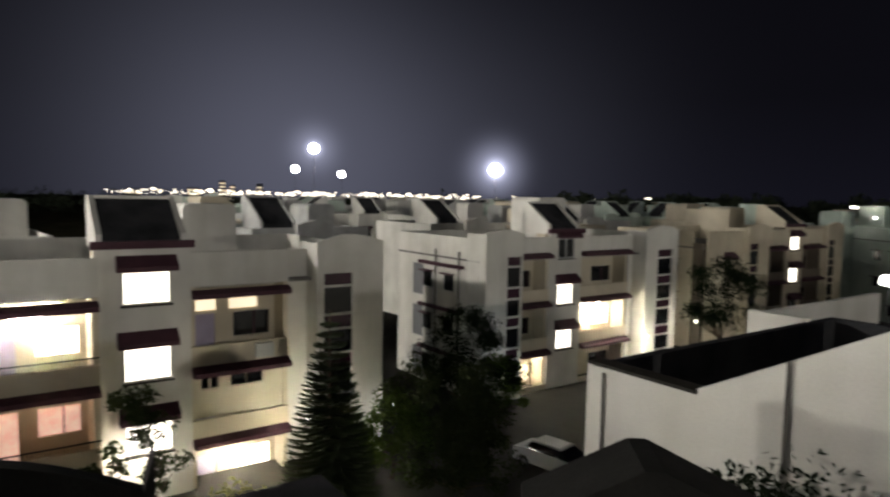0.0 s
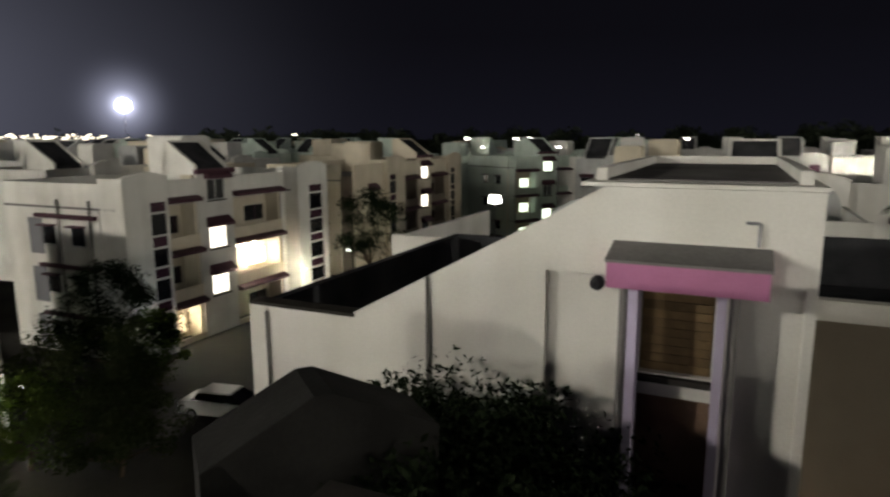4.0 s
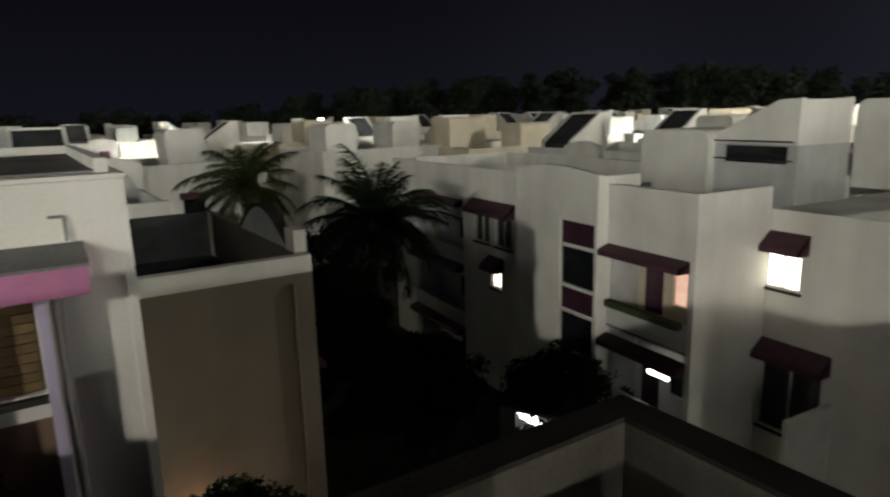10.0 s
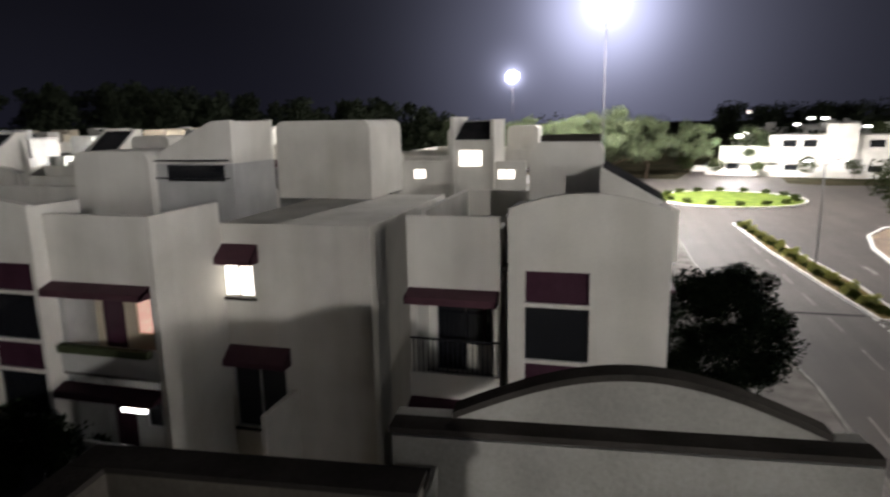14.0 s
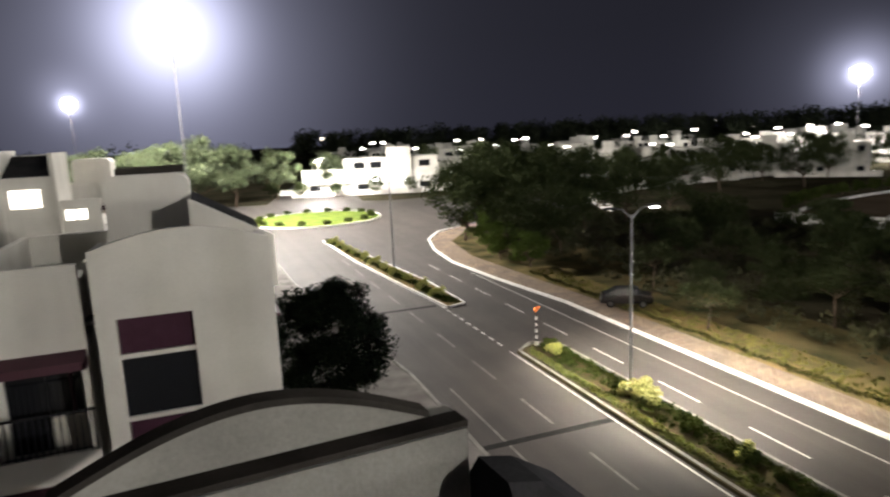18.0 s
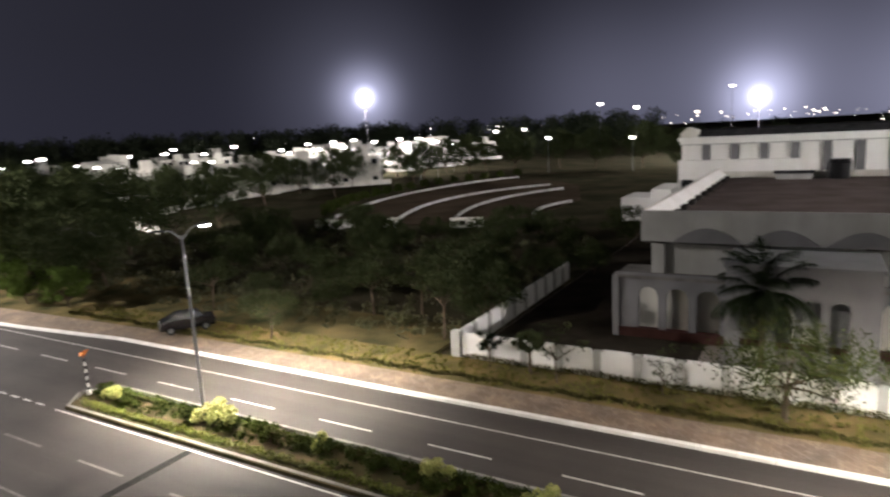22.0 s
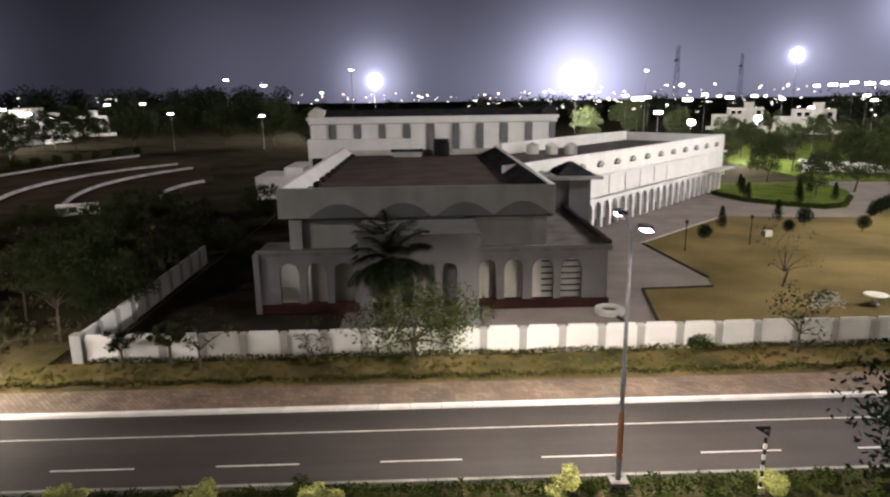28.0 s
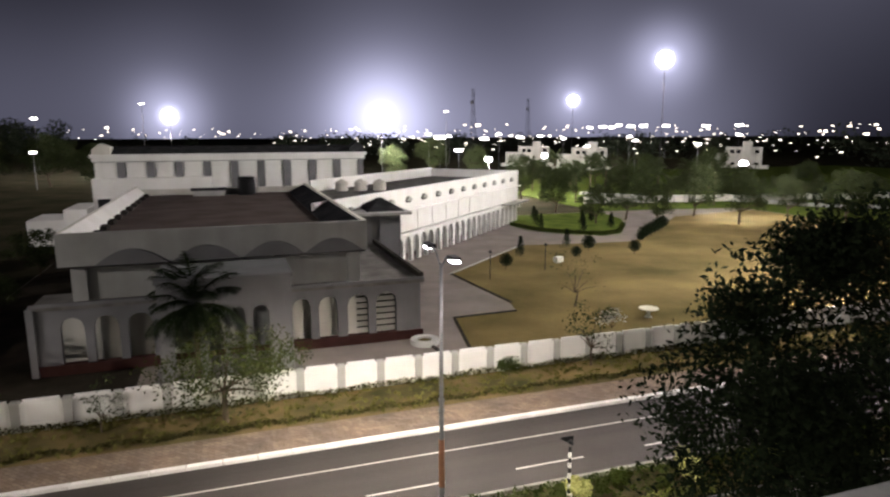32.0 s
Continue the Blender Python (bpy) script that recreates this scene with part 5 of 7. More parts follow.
part("pier", Mesh().box(-0.3, 0.3, -0.3, 0.3, 0, 1.75), GREYW, bw, at=pose(19.75, -34.4, 0.05))
wall_run(19.75, -34.6, -89.0, 10, first=False)

pr = thing("planter", "round concrete planter ring by the hall corner", "planter", pose(-12.3, -41.0, 0.02))
ring = Mesh()
for k in range(18):
    a0, a1 = 2 * math.pi * k / 18, 2 * math.pi * (k + 1) / 18
    ring.prism([(1.0 * math.cos(a0), 1.0 * math.sin(a0), 0), (1.0 * math.cos(a1), 1.0 * math.sin(a1), 0), (0.55 * math.cos(a1), 0.55 * math.sin(a1), 0), (0.55 * math.cos(a0), 0.55 * math.sin(a0), 0)],
               [(1.0 * math.cos(a0), 1.0 * math.sin(a0), 0.35), (1.0 * math.cos(a1), 1.0 * math.sin(a1), 0.35), (0.55 * math.cos(a1), 0.55 * math.sin(a1), 0.35), (0.55 * math.cos(a0), 0.55 * math.sin(a0), 0.35)])
part("ring", ring, GREYW, pr)
part("soil", Mesh().rings([(0.54, 0), (0.54, 0.2)], 18), SOIL, pr)
tb = thing("garden_table", "white round garden table on the dry lawn", "table", pose(-31.0, -41.4, 0.045))
part("top", Mesh().rings([(0.75, 0.68), (0.78, 0.7), (0.75, 0.73)], 20), WHITE, tb)
part("pedestal", Mesh().rings([(0.3, 0), (0.12, 0.1), (0.1, 0.68)], 12), GREYW, tb)
for x, y in ((-24.3, -58.0), (-31.5, -60.0)):
    gl_ = thing("garden_lamp", "thin unlit garden lamp post on the lawn", "garden lamp", pose(x, y, 0.04), group="garden lamps")
    part("post", Mesh().tube((0, 0, 0), (0, 0, 2.6), 0.05, 0.04, 8), IRON, gl_)
    part("globe", Mesh().rings([(0.05, 2.6), (0.16, 2.7), (0.16, 2.85), (0.05, 2.95)], 10), IRON, gl_)
bx = thing("concrete_block", "pale concrete block lying on the lawn", "block", pose(-35.0, -63.5, 0.04, 0, 0, 20), mesh=Mesh().box(-0.5, 0.5, -0.3, 0.3, 0, 0.6), material=WHITE)

# ---- lamps on masts ----
def high_mast(bearing, dist, height, size):
    m = thing("high_mast_light", "tall steel mast with a ring of bright white floodlights", "floodlight mast", pose(*polar(bearing, dist), 0, 0, bearing), group="floodlight masts")
    part("pole", Mesh().tube((0, 0, -0.2), (0, 0, height), 0.15, 0.08, 10), MASTPOLE, m)
    part("ring", Mesh().rings([(size * 0.5, height - 0.1), (size * 0.55, height), (size * 0.5, height + 0.1)], 14), MASTPOLE, m)
    # floodlights stacked into a ball so the head takes the lamps' round bloom
    for tier, (rad, dz, n) in enumerate(((0.16, 0.44, 3), (0.42, 0.22, 5), (0.5, 0.0, 6), (0.42, -0.22, 5), (0.16, -0.44, 3))):
        for k in range(n):
            a = 2 * math.pi * (k + 0.5 * tier) / n
            s = size * 0.22
            part("floodlight", Mesh().rings([(s * 0.5, -s), (s, -s * 0.5), (s, s * 0.5), (s * 0.5, s)], 8), LAMP_ON, m, at=pose(size * rad * math.cos(a), size * rad * math.sin(a), height + dz * size, 0, 60, math.degrees(a)))
    return m


for (bearing, dist, height, watts), size in zip(MASTS, (2.6, 2.6, 2.8, 4.2, 3.5, 3.3, 3.9, 3.7, 4.2, 3.8, 2.9, 3.0)):
    high_mast(bearing, dist, height, size)


def street_lamp_far(bearing, dist, height=9.0, on=LAMP_FAR, big=1.0):
    m = thing("street_lamp", "distant lit street lamp on a steel pole", "street lamp", pose(*polar(bearing, dist), 0, 0, bearing), group="distant street lamps")
    part("pole", Mesh().tube((0, 0, -0.2), (0, 0, height), 0.12, 0.07, 6), STEEL, m)
    part("arm", Mesh().tube((0, 0, height), (-1.2, 0, height + 0.3), 0.05, 0.05, 6), STEEL, m)
    s = dist / 260 * big
    part("lamp_head", Mesh().box(-1.2 - 0.5 * s, -1.2 + 0.5 * s, -1.0 * s, 1.0 * s, height + 0.05, height + 0.05 + 0.55 * s), on, m)
    return m


FAR_LAMPS = [(-10 - 2.35 * k + 1.3 * math.sin(5 * k), 200 + 45 * (k % 4), 9.5 + 1.6 * (k % 3)) for k in range(22)] + [(-73.45, 330, 23.5), (-76.4, 330, 21.0), (-46.4, 190, 10.7), (-76.1, 205, 9.6), (-59.2, 200, 11.5), (-69.0, 210, 10.6), (-40.0, 150, 10.5), (-31.5, 170, 10.4), (-36.5, 230, 12), (-28.0, 230, 12.5),
             (-24.0, 260, 12.6), (-14.5, 260, 13), (-48.0, 300, 12), (-52.0, 330, 12.5), (-56.0, 280, 12), (-64.5, 330, 13), (-67.0, 380, 13), (-113.4, 260, 14.0), (-107.2, 230, 14.0), (-109.0, 330, 13),
             (-121.0, 230, 9.8), (-124.5, 260, 13.0), (-130, 210, 11), (-133, 300, 13.5), (117.5, 105, 13.9), (113.2, 120, 13.8), (112.0, 125, 13.9), (109.5, 90, 12.8), (85.4, 100, 11.9), (72.5, 90, 13.9), (99.0, 150, 13.6), (103, 210, 14.4)]
for bearing, dist, height in FAR_LAMPS:
    street_lamp_far(bearing, dist, height)

for bearing, dist, height, big in ((-83.76, 200, 22.6, 0.8), (-108.17, 260, 12.4, 2.2), (-112.08, 260, 12.0, 1.7), (-109.86, 230, 8.3, 1.7), (-108.74, 230, 22.0, 0.7), (-121.2, 420, 17.6, 1.0), (-122.26, 420, 18.0, 1.3), (-123.0, 430, 17.8, 1.1),
                                   (-123.6, 420, 19.0, 1.1), (-124.6, 420, 18.2, 1.4), (-125.6, 420, 18.3, 1.5), (-127.4, 420, 18.5, 1.2), (-125.0, 240, 11.7, 1.0), (-115.2, 300, 12.5, 1.3), (-117.0, 320, 13.0, 1.0), (-119.0, 280, 12.0, 0.9), (-130.5, 400, 18.0, 1.2), (-133.0, 420, 18.5, 1.3)):
    street_lamp_far(bearing, dist, height, LAMP_FAR, big)

# strings of town lights along the horizon
cl = Mesh()
rnd = random.Random(5)
for a0, a1, n, lo, hi in ((147, 178, 420, 12, 17), (128, 147, 14, 13, 18), (-80, -40, 70, 8, 20), (-105, -80, 60, 8, 22), (-145, -105, 100, 8, 26), (-40, -8, 34, 12, 20)):
    for _ in range(n):
        d = rnd.uniform(650, 1150)
        x, y, z = polar(rnd.uniform(a0, a1), d, rnd.uniform(lo, hi))
        s = rnd.uniform(0.35, 0.9) * (2.0 if rnd.random() < 0.15 else 1.0)
        cl.box(x - s, x + s, y - s, y + s, z, z + s * rnd.uniform(0.8, 1.6))
# extra lights added to stand in for bright haze along this horizon
for _ in range(150):
    x, y, z = polar(rnd.uniform(-146, -92), rnd.uniform(300, 620), rnd.uniform(4, 12))
    s = rnd.uniform(0.2, 0.5) * (1.8 if rnd.random() < 0.12 else 1.0)
    cl.box(x - s, x + s, y - s, y + s, z, z + s * 0.9)
thing("town_lights", "string of distant town lights along the horizon", "town lights", kind="stuff", mesh=cl, material=mat("town_glow", (1.0, 0.90, 0.72), 0.5, 0.1, 0.01, 1, 0.0, emit=5.0))
for bearing, w, h in ((171.5, 22, 24), (169.2, 12, 38), (168.4, 10, 30), (166.2, 12, 34), (176, 24, 20)):
    ft = thing("tower_block", "distant lit tower block on the horizon", "tower block", pose(*polar(bearing, 1300), 0, 0, bearing + 90), group="distant tower blocks")
    part("wall", Mesh().box(-w / 2, w / 2, 0, 20, 0, h), GREYCOL, ft)
    for k in range(int(h / 7)):
        part("lit_floor", Mesh().box(-w / 2 + 1, w / 2 - 1, 20.2, 20.5, 4 + 7 * k, 6.5 + 7 * k), LIT_WARM, ft)
# lattice telecom mast
tm = thing("telecom_mast", "dark lattice telecom mast against the hazy sky", "telecom mast", pose(*polar(-111.1, 330)))
for sx, sy in ((-1, -1), (1, -1), (1, 1), (-1, 1)):
    part("leg", Mesh().tube((1.5 * sx, 1.5 * sy, 0), (0.5 * sx, 0.5 * sy, 37), 0.12, 0.08, 5), IRON, tm)
for k in range(12):
    r, z = 1.5 - k * 0.083, 3.0 * k
    part("brace", Mesh().tube((-r, -r, z), (r, -r, z + 3), 0.06, 0.06, 4).tube((r, r, z), (-r, r, z + 3), 0.06, 0.06, 4), IRON, tm)
part("dish", Mesh().rings([(0.2, 0), (0.9, 0.35)], 10), STEEL, tm, at=pose(0.9, 0.9, 30, 90))


copy_thing(tm, pose(*polar(-115.9, 420)))


# ---- distant houses ----
def far_house(name, label, w, d, h, wall, seed, lit=0.25, slope=True):
    """A house of the outer rows: body, parapets, stair head, tower and windows."""
    r = random.Random(seed)
    root = thing(name, label, "house", group="houses of the colony")
    part("body", Mesh().box(0, w, 0.25, d, 0, h - 1.5), wall, root)
    part("front_wall", Mesh().box(0, w, 0, 0.25, 0, h), wall, root)
    part("roof_slab", Mesh().box(0.2, w - 0.2, 0.25, d - 0.2, h - 1.495, h - 1.4), CONCRETE, root)
    part("side_parapet", Mesh().box(0, 0.2, 0.25, d, h - 1.495, h - 0.05), wall, root)
    part("side_parapet", Mesh().box(w - 0.2, w, 0.25, d, h - 1.495, h - 0.05), wall, root)
    part("back_parapet", Mesh().box(0.2, w - 0.2, d - 0.2, d, h - 1.495, h - 0.05), wall, root)
    tx = w * r.uniform(0.1, 0.6)
    part("tower", Mesh().strip(arc(tx, tx + 3.6, h + 0.25, 0.4), -0.6, 0.0), wall, root)
    part("stair_window", Mesh().box(tx + 1.2, tx + 2.6, -0.66, -0.605, 1.0, h - 1.2), GLASS_PLUM, root)
    sx = w * 0.5 if tx < w * 0.3 else w * 0.08
    stair_head(root, sx, sx + 3.4, h - 0.1, 0.4, 4.6, h + 2.6 + r.random() * 0.3, wall, slope)
    stair_head(root, w - 3.6, w - 0.6, h - 1.4, d - 4.4, d - 0.4, h + 1.4 + r.random(), wall, False)
    for k in range(3):
        for q in range(int(w / 3.4)):
            x0 = 0.8 + q * 3.4
            if tx - 1.6 < x0 < tx + 3.6:
                continue
            z0 = (h - 1.5) / 3 * k + 1.0
            pane = (LIT, LIT_WARM, LIT_GREEN)[r.randrange(3)] if r.random() < lit * 0.6 else GLASS_DARK
            wn_ = part("window", Mesh().box(x0, x0 + 1.5, -0.05, -0.005, z0, z0 + 1.25), pane, root)
            part("shade", Mesh().slope(x0 - 0.2, x0 + 1.7, -0.55, -0.055, z0 + 1.3, z0 + 1.42, z0 + 1.75), PLUM, wn_)
    return root


protos = [far_house("house", "white flat-roofed house with arched tower and stair head", 15, 11, 11.4, WHITE, 11),
          far_house("house", "weathered white flat-roofed house with sloping stair head", 12, 10, 11.4, GREYW, 12),
          far_house("house", "cream flat-roofed house with plum window shades", 14, 11, 11.2, CREAM, 13, slope=False),
          far_house("house", "pale house with greenish lit windows and flat roof", 13, 11, 11.4, GREEN_WALL, 14, lit=0.8)]
spots = []
r4 = random.Random(21)
for row, v in enumerate((47, 66, 86, 107, 130, 156)):
    for col in range(-9, 8):
        u = col * 19.0 + (6 if row % 2 else 0)
        if u < -27 and v < 98 and u > -62:
            continue
        if v < 70 and u > 5 and u < 42:
            u += 14
        if u > 30 and v < 60:
            continue
        if -46 < u < -3 and v < 76:
            continue
        spots.append((u + r4.uniform(-2.0, 2.0), v + r4.uniform(-2, 2), r4.choice((0, 0, -90, 90, 180)), 3 if (u < -20 and r4.random() < 0.45) else r4.choice((0, 0, 1, 2))))
spots += [(-55, 18, 95, 1), (-60, 40, 95, 0), (-75, 12, 95, 2), (-62, 62, 90, 0), (-95, 30, 90, 1), (-85, 55, 95, 0), (-90, 80, 90, 2), (-48, -12, 95, 0), (-72, -14, 95, 1),
          (36, 42, -90, 0), (34, 24, -90, 1), (52, 44, -90, 0), (56, 22, -90, 0), (54, 66, -90, 1), (74, 40, -90, 0), (76, 60, -90, 2), (34, 62, -90, 2)]
for u, v, turn, p in spots:
    copy_thing(protos[p], g(u, v, 0, turn))
for p, (u, v) in zip(protos, ((-118, 60), (-118, 85), (-118, 110), (-30, 118))):
    p.matrix_basis = g(u, v)


def villa(label, w, d, h, at, wall=None):
    wall = wall or WHITE
    root = thing("villa", label, "villa", at, group="villas beyond the roundabout")
    part("body", Mesh().box(0, w, 0.3, d, 0, h * 0.62), wall, root)
    part("upper_body", Mesh().box(w * 0.3, w, 1.2, d, h * 0.62, h), wall, root)
    part("stair_tower", Mesh().box(w * 0.62, w * 0.8, -0.4, 4, 0, h * 1.28), wall, root)
    part("porch_roof", Mesh().box(0, w * 0.35, -1.6, 0.3, h * 0.3, h * 0.34), wall, root)
    part("parapet", Mesh().box(0, w * 0.3, 0.3, 0.5, h * 0.62, h * 0.72), wall, root)
    for fx in (0.05, 0.2, 0.4, 0.86):
        part("window", Mesh().box(w * fx, w * fx + w * 0.08, 0.22, 0.295, h * 0.1, h * 0.26), GLASS_DARK, root)
    for fx in (0.38, 0.5, 0.86):
        part("window", Mesh().box(w * fx, w * fx + w * 0.08, 1.12, 1.195, h * 0.7, h * 0.88), GLASS_DARK, root)
    part("compound_wall", Mesh().box(-2, w + 2, -7.2, -7.0, 0, 1.5), wall, root)
    return root


v0 = villa("floodlit white villa with stair tower beyond the roundabout", 38, 14, 9.6, pose(181, -26, 0, 0, 0, -107))
v1 = villa("white modern villa among dark trees", 20, 13, 8.6, pose(*polar(-31.0, 205), 0, 0, -125))
for k in range(46):
    a = -8 - 50 * r4.random()
    d = r4.uniform(235, 420)
    turn = r4.choice((0, 12, -15, 90))
    if k < 42:
        copy_thing(v1 if k % 3 else v0, pose(*polar(a, d), 0, 0, a - 90 + turn))
for a, d in ((-38.5, 190), (-43.5, 205), (-48.5, 200), (-56, 280), (-61, 330), (-17, 330), (-118.5, 270), (-114, 300), (-131, 300)):
    copy_thing(v1, pose(*polar(a, d), 0, 0, a - 90))
# long white roadside walls beyond the scrub
for pts_ in ([(111, -72), (127, -96), (135, -150)], [(96, -68), (111, -72)], [(186, -20), (172, -70)], [(-70, -117), (-180, -96)]):
    for (xa, ya), (xb, yb) in zip(pts_, pts_[1:]):
        fw = thing("compound_wall", "pale compound wall beyond the road", "wall", pose(xa, ya, 0, 0, 0, math.degrees(math.atan2(yb - ya, xb - xa))), kind="structure")
        L = math.hypot(xb - xa, yb - ya)
        for k in range(max(1, int(L / 6))):
            part("panel", Mesh().box(k * L / max(1, int(L / 6)), (k + 0.96) * L / max(1, int(L / 6)), -0.1, 0.1, 0, 1.5), WHITE, fw)
# curved beds of the empty plot, edged with pale low walls
def bow(p0, p1, p2, n=26):
    return [((1 - f) ** 2 * p0[0] + 2 * f * (1 - f) * p1[0] + f * f * p2[0], (1 - f) ** 2 * p0[1] + 2 * f * (1 - f) * p1[1] + f * f * p2[1]) for f in (k / n for k in range(n + 1))]


def low_wall(line, width, height, label):
    cm = Mesh()
    for (xa, ya), (xb, yb) in zip(line, line[1:]):
        d = math.hypot(xb - xa, yb - ya)
        nx, ny = -(yb - ya) / d * width, (xb - xa) / d * width
        cm.prism([(xa, ya, -0.15), (xb, yb, -0.15), (xb + nx, yb + ny, -0.15), (xa + nx, ya + ny, -0.15)], [(xa, ya, height), (xb, yb, height), (xb + nx, yb + ny, height), (xa + nx, ya + ny, height)])
    thing("plot_kerb", label, "kerb", kind="structure", mesh=cm, material=mat("worn_kerb_limewash", (0.33, 0.32, 0.30), 0.9, 0.4, 0.4, 6, 0.2))


for p0, p1, p2 in (((70.5, -79), (98, -128), (78, -178)), ((58.5, -83.5), (80, -122), (58, -152)), ((48.5, -85), (65, -117), (51, -142)), ((39.5, -96), (45, -108), (40.5, -118))):
    low_wall(bow(p0, p1, p2), 0.3, 0.45, "curved pale kerb of an empty plot")
# end walls of the plot, pierced by dark openings
for xa, ya, xb, yb, holes in ((70.3, -78.2, 57.6, -83.4, (0.1, 0.2, 0.27, 0.62, 0.7, 0.78, 0.87)), (48.6, -84.3, 43.8, -86.0, (0.3, 0.75))):
    L = math.hypot(xb - xa, yb - ya)
    ew = thing("end_wall", "low white end wall of an empty plot with openings", "wall", pose(xa, ya, -0.1, 0, 0, math.degrees(math.atan2(yb - ya, xb - xa))), kind="structure")
    part("wall", Mesh().holed(0, L, 0, 1.55, 0, 0.25, [(h * L, h * L + 0.85, 0.35, 1.1) for h in holes]), WHITE, ew)
    # dark board behind the holes, the openings' shade put into its colour
    part("opening_back", Mesh().box(0, L, 0.6, 0.7, 0, 1.1), COPING, ew)
sheet("plot_soil", [(72, -81.5), (61, -86.5), (49, -87), (40, -98), (41, -124), (50, -150), (61, -165), (80, -172), (88, -150), (88, -125), (82, -100)], -0.06, 0.1, mat("bare_plot_soil", (0.075, 0.058, 0.042), 0.95, 0.4, 0.15, 4, 0.5, spec=0.0), "bare brown soil of the empty plot")
# lit street lamps among the villas
for bearing, dist, w in ((-33, 176, 7000), (-22, 215, 9000), (-9.6, 166, 45000)):
    lamp("villa_light", polar(bearing, dist, 9.0), w, COOL, 0.3)
    street_lamp_far(bearing, dist + 1.5, 9.6)

# ---- plants ----
def leaf_cloud(centres, per, size, seed, flat=0.6):
    """Many small leaf blades gathered round clump centres (x, y, z, radius)."""
    r = np.random.default_rng(seed)
    c = np.array(centres, float)
    idx = np.repeat(np.arange(len(c)), per)
    n = len(idx)
    d = r.normal(size=(n, 3))
    d /= np.linalg.norm(d, axis=1)[:, None]
    p = c[idx, :3] + d * (c[idx, 3] * r.random(n) ** 0.45)[:, None] * np.array([1, 1, flat + 0.2])
    a = r.normal(size=(n, 3))
    a /= np.linalg.norm(a, axis=1)[:, None]
    b = np.cross(a, r.normal(size=(n, 3)))
    b /= np.linalg.norm(b, axis=1)[:, None]
    s = size * (0.6 + 0.8 * r.random(n))[:, None]
    v = np.stack([p - a * s, p + b * s * 0.45, p + a * s, p - b * s * 0.45], 1).reshape(-1, 3)
    m = Mesh()
    m.v = [tuple(q) for q in v.tolist()]
    m.f = [(4 * k, 4 * k + 1, 4 * k + 2, 4 * k + 3) for k in range(n)]
    return m


def tree(label, at, height, spread, leaves, seed, leaf=None, size=0.16, clumps=26, per=70, bole=0.3, name="tree", group="", thin=0.16, base=None):
    """A tapered trunk, forking limbs and an uneven crown of leaves."""
    r = random.Random(seed)
    leaf = leaf or LEAF
    root = thing(name, label, "tree", at, group)
    fork = height * bole
    trunk = Mesh().tube((0, 0, -0.1), (0.1 * spread * r.uniform(-1, 1), 0.1 * spread * r.uniform(-1, 1), fork), thin * 1.2, thin * 0.8, 8)
    cs = []
    lb = []
    for k in range(clumps):
        a = r.uniform(0, 2 * math.pi)
        q = math.sqrt(r.random())
        z = fork + (height - fork) * (0.12 + 0.80 * r.random())
        lim = spread * math.sin(math.pi * min(1, max(0.12, (z - fork) / (height - fork) * 0.86 + 0.12))) ** 0.6
        cs.append((lim * q * math.cos(a), lim * q * math.sin(a), z, spread * r.uniform(0.18, 0.36)))
    for k, c in enumerate(sorted(cs, key=lambda c: c[2])[:9]):
        mid = (c[0] * 0.45, c[1] * 0.45, fork + (c[2] - fork) * 0.5)
        lb.append(Mesh().tube((0, 0, fork * 0.92), mid, thin * 0.6, thin * 0.35, 6).tube(mid, c[:3], thin * 0.35, thin * 0.1, 5))
    part("trunk", trunk, BARK, root)
    for m in lb:
        part("limb", m, BARK, root)
    part("crown", leaf_cloud(cs, per, size, seed), leaf, root)
    return root


def palm(label, at, height, reach, seed, fronds=16, leaf=None):
    r = random.Random(seed)
    root = thing("palm_tree", label, "palm", at)
    tr = Mesh()
    for k in range(8):
        tr.tube((0, 0, height * k / 8), (0, 0, height * (k + 1) / 8 + 0.02), 0.19 - 0.008 * k, 0.165 - 0.008 * k, 9)
    part("trunk", tr, BARK, root)
    for k in range(fronds):
        a, lift = 2 * math.pi * k * 0.382 + r.uniform(-0.25, 0.25), math.radians(84 - 118 * (k / fronds) ** 0.9 + r.uniform(-9, 9))
        span, sag, twist = reach * r.uniform(0.8, 1.15), r.uniform(0.8, 1.5), r.uniform(-0.35, 0.35)
        m, n = Mesh(), 14
        p = Vector((0, 0, 0))
        for s in range(n):
            f = (s + 0.5) / n
            e, b = lift - sag * f ** 1.6, a + twist * f
            d = Vector((math.cos(b) * math.cos(e), math.sin(b) * math.cos(e), math.sin(e)))
            q = p + d * span / n
            m.tube(p, q, 0.035 * (1 - f) + 0.008, 0.033 * (1 - f) + 0.006, 4)
            side = Vector((-math.sin(b), math.cos(b), 0))
            over = side.cross(d)
            ll = span * 0.27 * math.sin(math.pi * (0.14 + 0.78 * f)) * r.uniform(0.85, 1.1)
            for sg in (-1, 1):
                for h in (0.0, 0.2, 0.4, 0.6, 0.8):
                    b0 = p.lerp(q, h)
                    tip = b0 + side * sg * ll * 0.8 + d * ll * r.uniform(0.55, 0.8) - over * ll * r.uniform(-0.25, 0.1) + Vector((0, 0, -(0.15 + 0.45 * r.random()) * ll))
                    w = (q - p) * 0.22
                    m.quad(tuple(b0), tuple(b0 + w), tuple(tip + w * 0.15), tuple(tip))
            p = q
        part("frond", m, leaf or LEAF, root, at=pose(0, 0, height))
    return root


